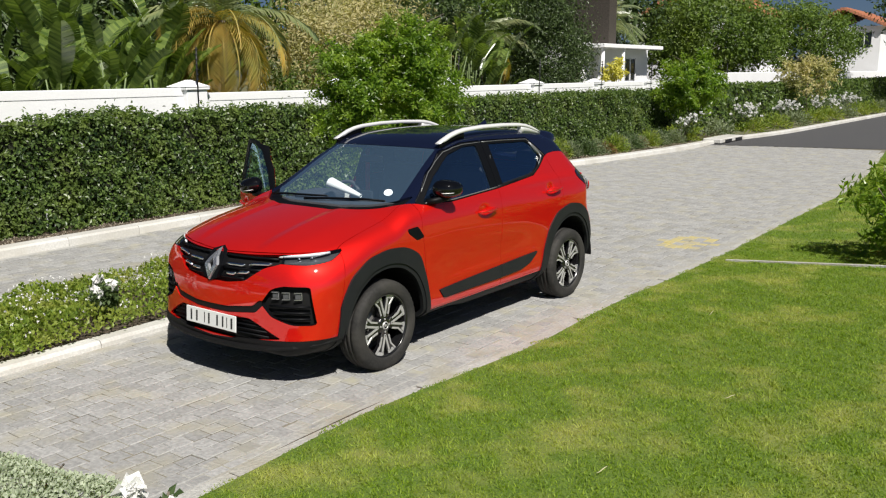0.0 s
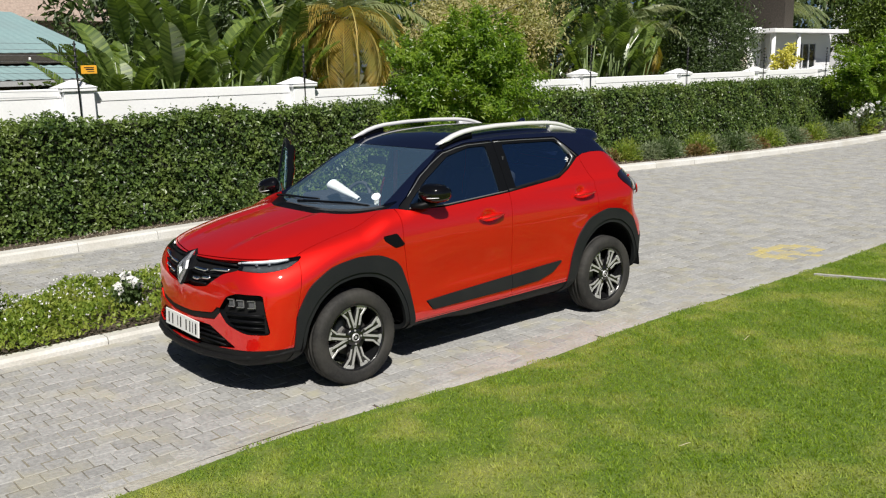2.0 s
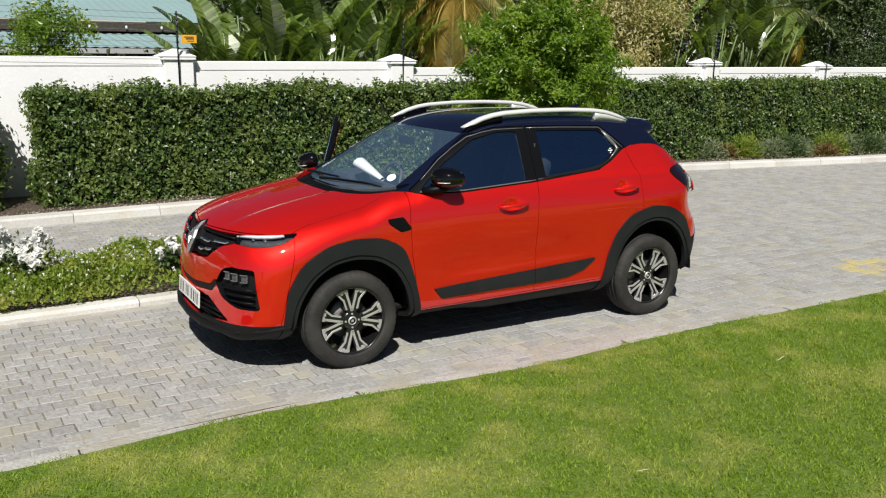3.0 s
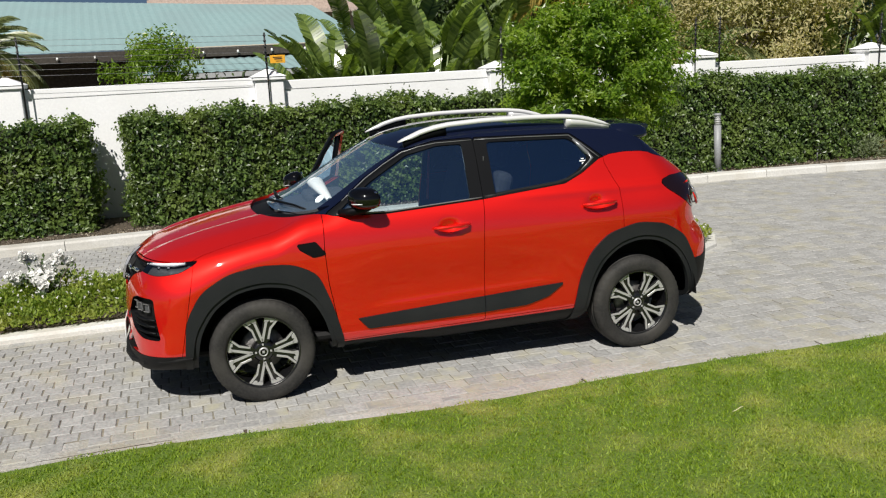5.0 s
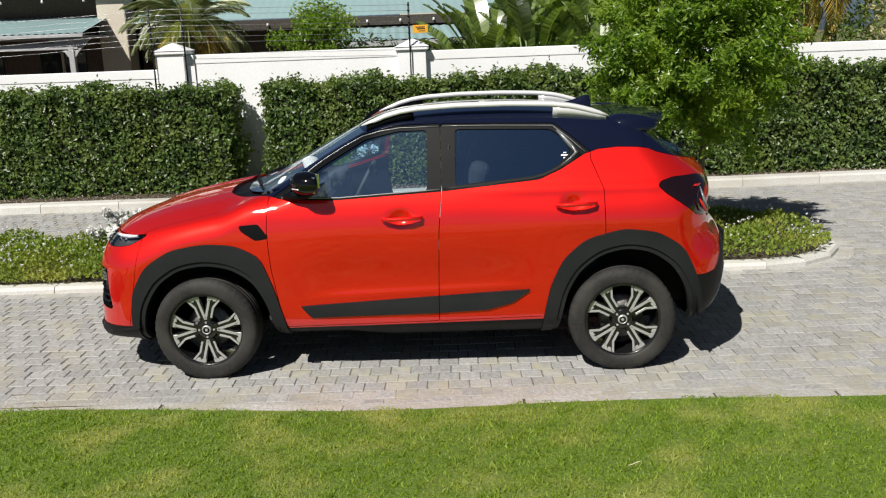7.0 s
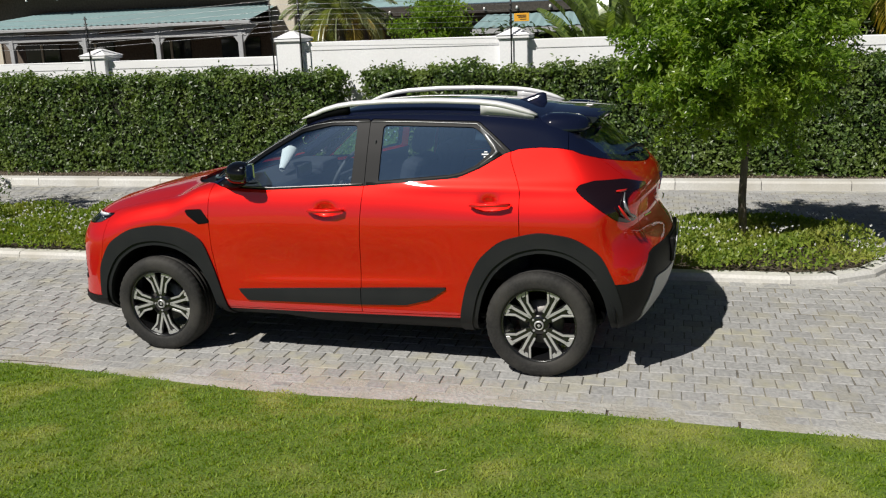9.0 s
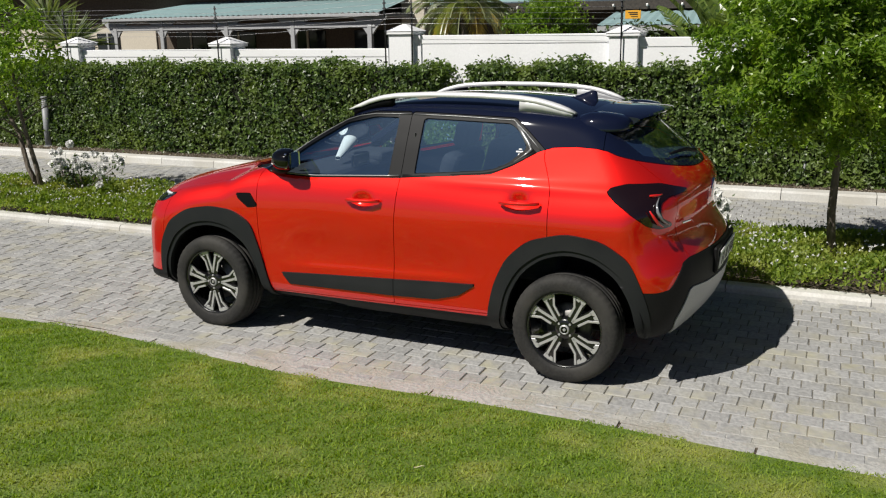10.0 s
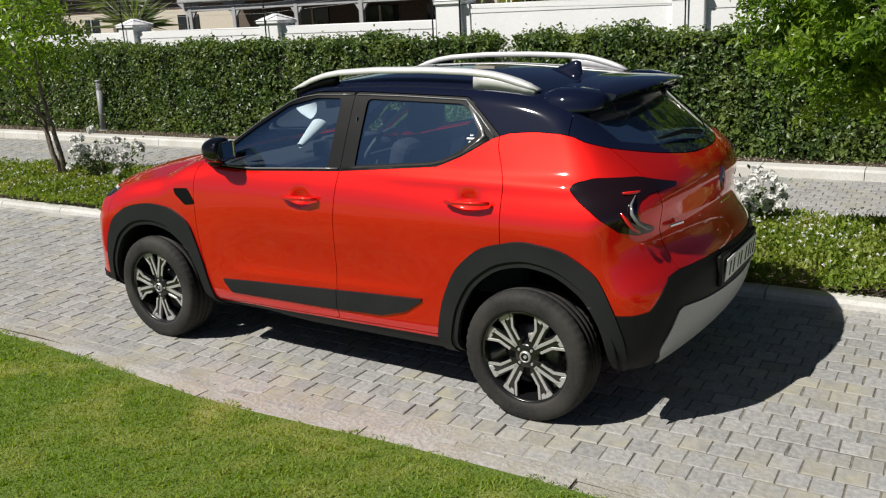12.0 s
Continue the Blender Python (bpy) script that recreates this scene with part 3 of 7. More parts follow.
# ---- planting ----
def scatter_cover():
    """Low flowering ground cover over the island, with bare spots."""
    rng = np.random.default_rng(21)
    k = 170000
    y = rng.uniform(-15, ISLE_END + rad, k)
    x = rng.uniform(ISLE_R + 0.08, ISLE_L - 0.06, k)
    over = np.maximum(y - ISLE_END, 0)
    ok = (np.hypot(x - mid, over) < rad - 0.08) & (x > isle_far(y) + 0.10)
    far = y < -8
    ok &= ~far | (rng.uniform(0, 1, k) < 0.5)
    x, y = x[ok], y[ok]
    edge = np.minimum(rad - 0.06 - np.hypot(x - mid, np.maximum(y - ISLE_END, 0)), 0.4) / 0.4
    bumps = 0.5 + 0.5 * np.sin(x * 5.1 + np.sin(y * 2.3) * 2) * np.sin(y * 3.7 + 1.3) + 0.25 * np.sin(y * 9 + x * 7)
    patch = np.sin(y * 1.1 + 0.6) + np.sin(y * 2.7 + x * 2.2)
    keep = rng.uniform(0, 1, len(x)) < np.clip(0.95 + 0.35 * patch, 0.35, 1)
    x, y, edge, bumps = x[keep], y[keep], edge[keep], bumps[keep]
    top = 0.10 + (0.05 + 0.13 * np.clip(bumps, 0, 1)) * np.sqrt(np.clip(edge, 0.03, 1))
    z = 0.055 + (top - 0.05) * rng.uniform(0.25, 1.0, len(x)) ** 0.6
    at = np.stack([x, y, z], 1)
    out = np.tile(np.array([0.1, 0, 0.7]), (len(x), 1))
    cover = tagged(empty("ground_cover"), "low trailing green ground cover with tiny white flowers on the island", "ground cover", kind="stuff")
    tagged(hang("leaves", leaf_mesh("leaves", at, out, 0.038, rng, 0.6, 0.2, 0.8, 0.0), COVER_LEAF, cover), kind="stuff")
    pick = rng.choice(len(at), 1500, replace=False)
    fl = at[pick].copy()
    fl[:, 2] = (top[pick] + 0.065)
    petals = np.repeat(fl, 5, 0)
    tagged(hang("blossoms", leaf_mesh("blossoms", petals, np.tile(np.array([0.0, 0, 0.5]), (len(petals), 1)), 0.014, rng, 0.8, 0.1, 1.0, 0), PETAL, cover), kind="stuff")


scatter_cover()


def branch_set(bm, rng, base, top, r0, limbs, spread, low=0.35, lean=(0, 0)):
    """Trunk and limbs into bm; returns limb ends."""
    base, top = Vector(base), Vector(top)
    path = [base.lerp(top, t) + Vector((rng.normal(0, 0.02), rng.normal(0, 0.02), 0)) * (t > 0) for t in np.linspace(0, 1, 6)]
    tube(bm, path, [r0 * (1 - 0.75 * t) for t in np.linspace(0, 1, 6)], 8)
    ends = []
    for i in range(limbs):
        t = low + (1 - low) * i / max(limbs - 1, 1)
        s = base.lerp(top, t)
        a = i * 2.4 + rng.uniform(-0.4, 0.4)
        reach = spread * rng.uniform(0.55, 1.0)
        e = s + Vector((math.cos(a) * reach, math.sin(a) * reach, reach * rng.uniform(0.3, 0.9)))
        m1 = s.lerp(e, 0.5) + Vector((0, 0, reach * 0.12))
        tube(bm, [s, m1, e], [r0 * 0.45 * (1 - 0.5 * t), r0 * 0.28 * (1 - 0.4 * t), r0 * 0.08], 6)
        ends += [m1, e]
    return ends


def crown_leaves(name, rng, centre, radii, count, size, material, parent, clumps=60, hollow=0.35, wide=0.42, droop=0.25, spread=0.7, label=""):
    """Leaves in clumps over an uneven ellipsoid, with gaps between the clumps."""
    centre, radii = np.array(centre), np.array(radii)
    d = rng.normal(0, 1, (clumps, 3))
    d /= np.linalg.norm(d, axis=1, keepdims=True)
    r = rng.uniform(hollow, 1.0, (clumps, 1)) ** 0.6
    r *= 1 + 0.14 * np.sin(d[:, :1] * 4 + d[:, 2:] * 5 + clumps)
    c = centre + d * r * radii
    which = rng.integers(0, clumps, count)
    cs = radii.mean() * rng.uniform(0.14, 0.27, (clumps, 1))
    o = np.clip(rng.normal(0, 1, (count, 3)), -1.7, 1.7) * np.array([1, 1, 0.8])
    at = c[which] + o * cs[which] * 0.75
    out = o / (np.linalg.norm(o, axis=1, keepdims=True) + 1e-9) * 0.6 + d[which] * 0.6 + np.array([0, 0, 0.15])
    return tagged(hang(name, leaf_mesh(name, at, out, size, rng, wide, 0.25, spread, -droop, True), material, parent, label), kind="stuff")


def crown_twigs(name, rng, centre, radii, twigs, per_twig, size, material, parent, rise=0.7):
    """A crown of leafy twigs that point out and up, with gaps between them and an uneven outline."""
    centre, radii = np.array(centre), np.array(radii)
    d = rng.normal(0, 1, (twigs, 3))
    d /= np.linalg.norm(d, axis=1, keepdims=True)
    lobes = 1 + 0.13 * np.sin(d[:, :1] * 5 + 1) * np.sin(d[:, 1:2] * 4) + 0.10 * np.sin(d[:, 2:] * 7 + d[:, :1] * 3)
    foot = centre + d * radii * lobes * rng.uniform(0.30, 0.80, (twigs, 1))
    way = d + np.array([0, 0, rise]) * rng.uniform(0.3, 1.2, (twigs, 1)) + rng.normal(0, 0.25, (twigs, 3))
    way /= np.linalg.norm(way, axis=1, keepdims=True)
    reach = radii.mean() * rng.uniform(0.25, 0.5, (twigs, 1))
    which = np.repeat(np.arange(twigs), per_twig)
    k = len(which)
    t = rng.uniform(0.05, 1.0, (k, 1))
    at = foot[which] + way[which] * reach[which] * t + rng.normal(0, 1, (k, 3)) * radii.mean() * 0.055 * (1.15 - 0.6 * t)
    at[:, 2] -= 0.10 * radii.mean() * t[:, 0] ** 2
    out = way[which] * 0.5 + rng.normal(0, 0.45, (k, 3)) + np.array([0.15, 0, 0.35])
    return tagged(hang(name, leaf_mesh(name, at, out, size, rng, 0.40, 0.25, 0.35, -0.05, True), material, parent), kind="stuff")


def small_tree(name, x, y, z, top, crown_c, crown_r, count, leaf, material, label, seed, trunks=((0, 0),), r0=0.04, clumps=70, limbs=9):
    rng = np.random.default_rng(seed)
    thing = tagged(empty(name, pose(x, y, z)), label, "tree")
    for dx, dy in trunks:
        bm = bmesh.new()
        branch_set(bm, rng, (0, 0, -0.05), (crown_c[0] * 0.8 + dx, crown_c[1] * 0.8 + dy, top), r0, limbs, min(crown_r[0], crown_r[1]) * 0.85, 0.38)
        part("trunk", bm, BARK, thing)
    crown_twigs("crown", rng, crown_c, crown_r, clumps * 4, count // (clumps * 4), leaf, material, thing)
    return thing


small_tree("tree", -2.2, 2.58, 0.08, 2.2, (0.0, -0.10, 1.74), (0.88, 0.92, 0.86), 56000, 0.056, TREE_LEAF, "young bushy tree with fresh green leaves on the island", 31, clumps=95)
small_tree("tree", -2.2, -6.25, 0.08, 1.9, (0.0, -0.55, 1.75), (0.75, 0.95, 0.72), 4200, 0.075, TREE_LEAF, "slender forked young tree leaning over the island bed", 32, trunks=((0, 0.1), (0.05, -0.25)), r0=0.035, clumps=46, limbs=7)
small_tree("tree", -5.0, 19.7, 0.08, 2.1, (0, 0.1, 1.58), (1.0, 1.05, 0.95), 16000, 0.10, TREE_LEAF, "round bushy green tree in the far rose bed", 33, clumps=60)
small_tree("tree", -5.0, 33, 0.08, 2.2, (0, 0, 1.8), (1.3, 1.3, 0.8), 2500, 0.15, DRY_LEAF, "thin pale tree in the far bed", 34, clumps=36)


def rose_bush(x, y, z, r, h, flowers, seed, label="straggly white rose bush in flower", k=900):
    rng = np.random.default_rng(seed)
    thing = tagged(empty("rose_bush", pose(x, y, z)), label, "rose bush", "white roses")
    bm = bmesh.new()
    tips = []
    for i in range(9):
        a, q = rng.uniform(0, 6.28), rng.uniform(0.4, 1.0)
        e = Vector((math.cos(a) * r * q, math.sin(a) * r * q, h * rng.uniform(0.65, 1.05)))
        tube(bm, [(0, 0, -0.03), e * 0.5 + Vector((0, 0, h * 0.12)), e], [0.011, 0.007, 0.004], 5)
        tips.append(e)
    part("stems", bm, BARK, thing)
    w = rng.integers(0, 9, k)
    at = np.array([tips[i] for i in w]) * rng.uniform(0.35, 1.0, (k, 1)) + rng.normal(0, r * 0.16, (k, 3))
    at[:, 2] = np.maximum(at[:, 2], 0.03)
    tagged(hang("leaves", leaf_mesh("leaves", at, np.tile(np.array([0, 0, 0.5]), (k, 1)), 0.045, rng, 0.6, 0.2, 0.9, 0.1), ROSE_LEAF, thing), kind="stuff")
    for i in range(flowers):
        e = tips[i % 9] + Vector(rng.normal(0, r * 0.2, 3)) * (i >= 9)
        c = np.array(e + Vector((0, 0, 0.02)))
        d = rng.normal(0, 1, (34, 3))
        d[:, 2] = np.abs(d[:, 2])
        d /= np.linalg.norm(d, axis=1, keepdims=True)
        hang("rose", leaf_mesh("rose", c + d * 0.012, d, 0.050, rng, 1.0, 0.25, 0.35, 0.0, True), PETAL, thing, "open white rose")
    return thing


rose_bush(-2.2, -2.80, 0.06, 0.28, 0.36, 22, 41, k=450)
rose_bush(-2.2, -5.55, 0.07, 0.44, 0.42, 32, 42, k=550)
rose_bush(-1.78, -1.75, 0.09, 0.16, 0.24, 6, 43)
rose_bush(-2.84, 1.42, 0.05, 0.40, 0.32, 36, 44, k=500)
for i in range(15):
    rose_bush(-4.75 - 0.5 * (i % 3) + 0.03 * i, 18.6 + 1.7 * i, 0.09, 0.50, 0.72, 22, 50 + i, "white rose bush in full flower along the far kerb")


def tuft(name, x, y, r, h, count, leaf, material, label, seed, wide=0.3):
    rng = np.random.default_rng(seed)
    d = rng.normal(0, 1, (count, 3))
    d /= np.linalg.norm(d, axis=1, keepdims=True)
    d[:, 2] = np.abs(d[:, 2])
    at = d * rng.uniform(0.3, 1, (count, 1)) * np.array([r, r, h])
    ob = hang(name, leaf_mesh(name, at, d, leaf, rng, wide, 0.2, 0.5, 0.0), material)
    ob.matrix_basis = pose(x, y, 0.09)
    return tagged(ob, label, "shrub")


# low shrubs of the strip below the hedge, along the bend
for i in range(26):
    y = 9.3 + i * 0.42
    x = along(FAR_KERB, y) - 0.62 - 0.35 * RNG.uniform(0, 1)
    kind = i % 5
    if y > 18:
        break
    if kind in (0, 3):
        tuft("lavender_shrub", x, y, 0.34, 0.36, 900, 0.075, LAVENDER_LEAF, "grey-green silvery shrub at the foot of the hedge", 200 + i, 0.22)
    elif kind == 1:
        tuft("rusty_shrub", x, y, 0.28, 0.24, 600, 0.07, RUST_LEAF, "low rusty orange-green shrub at the foot of the hedge", 200 + i, 0.4)
    else:
        tuft("low_shrub", x, y, 0.36, 0.42, 900, 0.085, COVER_LEAF if kind == 2 else ROSE_LEAF, "low mixed green shrub at the foot of the hedge", 200 + i, 0.3)
for i in range(16):
    y = 19 + 2.3 * i
    tuft("low_shrub", along(FAR_KERB, y) - 0.95, y, 0.6, 0.5, 500, 0.14, (COVER_LEAF, LAVENDER_LEAF, COVER_LEAF)[i % 3], "low mixed shrub in the far bed", 240 + i, 0.3)


# leafy shrub on the verge, with its shadow on the grass
verge = tagged(empty("verge_shrub", pose(3.27, 4.05, lawn_height(3.27, 4.05))), "leafy light-green shrub standing on the verge", "shrub")
bm = bmesh.new()
rng = np.random.default_rng(61)
ends = []
for i in range(12):
    a = i * 2.4
    e = Vector((math.cos(a) * 0.6 * rng.uniform(0.4, 1), math.sin(a) * 0.6 * rng.uniform(0.4, 1), rng.uniform(0.45, 0.85)))
    tube(bm, [(0, 0, -0.05), e * 0.5 + Vector((0, 0, 0.05)), e], [0.014, 0.010, 0.005], 5)
part("stems", bm, BARK, verge)
crown_leaves("leaves", rng, (0, 0, 0.48), (0.62, 0.62, 0.40), 3000, 0.095, TREE_LEAF, verge, 40, 0.3, 0.4, 0.0, 0.6)
strip = tagged(part("garden_edging", boxed(0, 7.4, -0.018, 0.018, -0.03, 0.008, 0.004), EDGE_STONE), "narrow pale concrete edging strip across the verge", "edging")
strip.matrix_basis = pose(1.62, 3.39, 0.045, 0, -4.8, -1.5)


# ---- garden behind the wall ----
def paddle_blade(name, seed, length=1.3, width=0.40):
    """A long paddle leaf with a raised midrib, folded like a boat and torn into strips, rising from the origin along +z."""
    rng = np.random.default_rng(seed)
    n = 26
    bend = rng.uniform(0.25, 0.9)
    spine, p = [], Vector((0, 0, 0))
    for i in range(n + 1):
        spine.append((p.copy(), bend * (i / n) ** 2))
        p = p + Vector((math.sin(spine[-1][1]), 0, math.cos(spine[-1][1]))) * length / n
    verts, faces = [], []
    for side in (-1, 1):
        hang_ = 0.0
        for i in range(n):
            (a, ang), (b, _) = spine[i], spine[i + 1]
            if rng.uniform() < 0.22:
                hang_ = rng.uniform(-0.05, 0.09)
            torn = 0.30 if rng.uniform() < 0.22 else 0.06
            across = Vector((math.cos(ang), 0, -math.sin(ang)))
            ends = []
            for q, t in ((a, i / n), (b, (i + 1) / n)):
                w = width * 0.5 * max(math.sin(math.pi * min(1, t * 0.92 + 0.06)) ** 0.65, 0.03)
                ends.append(q + Vector((0, side * w, 0)) - across * (w * 0.30 - hang_ * w * 2.2) + Vector((0, 0, w * 0.35)))
            gap = (ends[1] - ends[0]) * torn * 0.5
            k = len(verts)
            verts += [tuple(v) for v in (a, ends[0] + gap, ends[1] - gap, b)]
            faces.append((k, k + 1, k + 2, k + 3) if side > 0 else (k + 3, k + 2, k + 1, k))
    for i in range(n - 1):
        (a, ang), (b, _) = spine[i], spine[i + 1]
        k, r = len(verts), 0.011 * (1 - i / n) + 0.002
        out = Vector((math.cos(ang), 0, -math.sin(ang))) * r
        verts += [tuple(v) for v in (a + Vector((0, r, 0)), a - out * 2, b - out * 2, b + Vector((0, r, 0)), a - Vector((0, r, 0)), b - Vector((0, r, 0)))]
        faces += [(k, k + 1, k + 2, k + 3), (k + 1, k + 4, k + 5, k + 2)]
    return mesh_of(name, verts, faces)


BLADES = [paddle_blade("leaf", 70 + i) for i in range(5)]
for b in BLADES:
    b.materials.append(PADDLE_LEAF)


def paddle_plant(x, y, z, h, count, seed, scale=1.0):
    rng = np.random.default_rng(seed)
    thing = tagged(empty("paddle_leaf_plant", pose(x, y, z)), "tall plant with big torn paddle leaves behind the white wall", "plant")
    for i in range(count):
        a = rng.uniform(0, 6.28)
        lean = rng.uniform(0.05, 0.6)
        hh = h * rng.uniform(0.45, 1.0)
        e = Vector((math.cos(a) * lean * 0.9, math.sin(a) * lean * 0.9, hh))
        st = part("stalk", tubed([(rng.normal(0, 0.1), rng.normal(0, 0.1), -0.05), e * 0.6 + Vector((0, 0, hh * 0.1)), e], [0.03, 0.022, 0.012], 6), STALK, thing)
        lf = hang("leaf", BLADES[i % 5], None, thing)
        out = Vector((math.cos(a) * (0.25 + lean), math.sin(a) * (0.25 + lean), 1)).normalized()
        lf.matrix_basis = Matrix.Translation(e) @ Matrix.Rotation(a, 4, "Z") @ Matrix.Rotation(math.atan2(0.25 + lean, 1.0), 4, "Y") @ Matrix.Rotation(rng.uniform(-0.5, 0.5), 4, "Z") @ Matrix.Scale(scale * rng.uniform(0.8, 1.25), 4)
    return thing


for i, (x, y, h, c) in enumerate(((-8.3, 0.9, 2.0, 16), (-7.9, 1.6, 1.9, 20), (-8.1, 2.6, 2.3, 24), (-8.4, 3.7, 2.1, 22), (-9.0, 2.4, 2.9, 22), (-8.6, 1.0, 1.7, 14), (-9.2, 4.4, 2.7, 22), (-9.4, 1.6, 2.5, 14), (-8.2, 12.0, 2.5, 17), (-8.4, 13.2, 2.9, 18), (-9.0, 11.4, 3.0, 15), (-8.6, 14.4, 2.6, 16))):
    paddle_plant(x, y, 0.08, h, c, 80 + i, 0.78 if i < 8 else 0.72)


def frond_mesh(name, seed, length=1.7, pairs=26, leaflet=0.42, sag=1.5):
    """One arching feather frond from the origin along +x."""
    rng = np.random.default_rng(seed)
    v, f = [], []
    p, ang = Vector((0, 0, 0)), 0.75
    spine = []
    for i in range(pairs + 1):
        spine.append((p.copy(), ang))
        p = p + Vector((math.cos(ang), 0, math.sin(ang))) * length / pairs
        ang -= sag / pairs
    for (a, _), (b, _) in zip(spine, spine[1:]):
        k = len(v)
        v += [a + Vector((0, 0.012, 0)), a - Vector((0, 0.012, 0)), b - Vector((0, 0.010, 0)), b + Vector((0, 0.010, 0))]
        f.append((k, k + 1, k + 2, k + 3))
    for i in range(2, pairs + 1):
        s, a = spine[i]
        t = i / pairs
        ln = leaflet * (math.sin(math.pi * min(1, 0.12 + t * 0.82)) ** 0.7)
        for side in (-1, 1):
            d = Vector((math.cos(a) * 0.75, side * 0.8, math.sin(a) * 0.6 - 0.15 - rng.uniform(0, 0.25))).normalized()
            up = Vector((0.3, 0, 0.2)) * 0.115
            tip = s + d * ln + Vector((0, 0, -0.12 * ln))
            m1 = s + d * ln * 0.5
            k = len(v)
            v += [s - up * 0.4, m1 - up * 0.4, tip, m1 + up * 0.4]
            f.append((k, k + 1, k + 2, k + 3))
    return mesh_of(name, v, f)


FROND_SET = {}


def palm(x, y, z, trunk_h, fronds, length, seed, dry=0.15, sag=1.6, label="feathery palm behind the white wall"):
    rng = np.random.default_rng(seed)
    thing = tagged(empty("palm", pose(x, y, z)), label, "palm")
    part("trunk", tubed([(0, 0, -0.1), (0.03, 0.02, trunk_h * 0.5), (0, 0, trunk_h)], [0.13, 0.11, 0.13], 10), BARK, thing)
    for i in range(fronds):
        is_dry = rng.uniform() < dry
        key = (i % 3, is_dry, length, sag)
        if key not in FROND_SET:
            FROND_SET[key] = frond_mesh("frond", 300 + i % 3, length, 38, length * 0.25, sag + (0.7 if is_dry else 0))
            FROND_SET[key].materials.append(FROND_DRY if is_dry else FROND)
        o = hang("frond", FROND_SET[key], None, thing)
        o.matrix_basis = Matrix.Translation((0, 0, trunk_h)) @ Matrix.Rotation(i * 2.39996, 4, "Z") @ Matrix.Rotation(rng.uniform(-0.75, 0.35) + (0.75 if is_dry else 0), 4, "Y") @ Matrix.Scale(rng.uniform(0.8, 1.1), 4)
    return thing


palm(-12.6, -5.0, 0.08, 2.25, 64, 1.5, 91, 0.12, 1.7)
palm(-8.9, 5.6, 0.08, 2.95, 50, 1.9, 92, 0.55, 1.55, "shaggy palm with orange dry fronds behind the white wall")
palm(-9.2, 8.6, 0.08, 1.6, 26, 1.5, 93, 0.2, 1.7)
palm(-9.6, 15.4, 0.08, 2.9, 26, 1.9, 94, 0.3)
palm(-11.5, 26.5, 0.08, 3.6, 30, 2.4, 95, 0.1)
palm(-20, 13.5, 0.08, 4.6, 34, 2.2, 96, 0.1, 1.4, "palm standing behind the house")


def garden_shrub(name, x, y, z, c, r, count, leaf, material, label, seed, clumps=70, trunk_h=1.2):
    rng = np.random.default_rng(seed)
    thing = tagged(empty(name, pose(x, y, z)), label, "shrub")
    bm = bmesh.new()
    branch_set(bm, rng, (0, 0, -0.05), (c[0], c[1], c[2] + 0.2), 0.06, 10, min(r[0], r[1]) * 0.8, 0.25)
    part("branches", bm, BARK, thing)
    crown_leaves("leaves", rng, c, r, count, leaf, material, thing, clumps, 0.35, 0.4, 0.1, 0.8)
    return thing


garden_shrub("garden_shrub", -8.2, -1.75, 0.08, (0, 0, 1.70), (0.62, 0.72, 0.80), 9000, 0.075, TREE_LEAF, "light-green feathery shrub behind the white wall", 101, 46)
garden_shrub("dry_shrub", -9.2, 9.4, 0.08, (0, 0, 2.1), (1.5, 1.9, 1.9), 20000, 0.10, DRY_LEAF, "tall olive-brown twiggy shrub behind the white wall", 102, 80)
garden_shrub("dry_shrub", -10.6, 11.6, 0.08, (0, 0, 2.6), (1.7, 1.9, 2.2), 18000, 0.11, DRY_LEAF, "tall olive-brown twiggy shrub behind the white wall", 103, 80)
garden_shrub("dark_shrub", -10.6, 4.9, 0.08, (0, 0, 2.0), (1.3, 1.7, 2.3), 18000, 0.14, DARK_LEAF, "dark dense shrub in the shade behind the wall", 104, 70)
garden_shrub("dark_shrub", -12.0, 3.3, 0.08, (0, 0, 2.0), (1.0, 1.3, 2.2), 12000, 0.15, DARK_LEAF, "dark dense shrub behind the paddle-leaf plants", 118, 60)
garden_shrub("dark_shrub", -9.8, 13.2, 0.08, (0, 0, 1.8), (1.3, 2.2, 2.6), 16000, 0.14, DARK_LEAF, "dark dense shrub in the shade behind the wall", 105, 70)
garden_shrub("conifer", -8.4, 17.3, 0.08, (0, 0, 2.5), (1.0, 1.2, 2.8), 46000, 0.09, DARK_LEAF, "dense dark green conifer behind the white wall", 106, 170)
garden_shrub("garden_shrub", -8.0, 7.2, 0.08, (0, 0, 1.5), (0.7, 1.3, 0.75), 3500, 0.09, WOOD_LEAF, "green shrub just behind the white wall", 107, 46)
garden_shrub("dark_shrub", -12.5, -1.0, 0.08, (0, 0, 0.9), (1.0, 3.0, 0.9), 3500, 0.13, DARK_LEAF, "low dark shrub in front of the house", 108, 46)
garden_shrub("garden_shrub", -9.0, -16.0, 0.08, (0, 0, 1.5), (1.0, 1.2, 1.1), 3000, 0.12, WOOD_LEAF, "green shrub behind the white wall", 109, 40)

garden_shrub("dark_shrub", -6.45, 20.65, 0.08, (0, 0, 0.62), (0.42, 0.75, 0.66), 3500, 0.09, DARK_LEAF, "dark shaded shrub at the end of the clipped hedge", 110, 40)


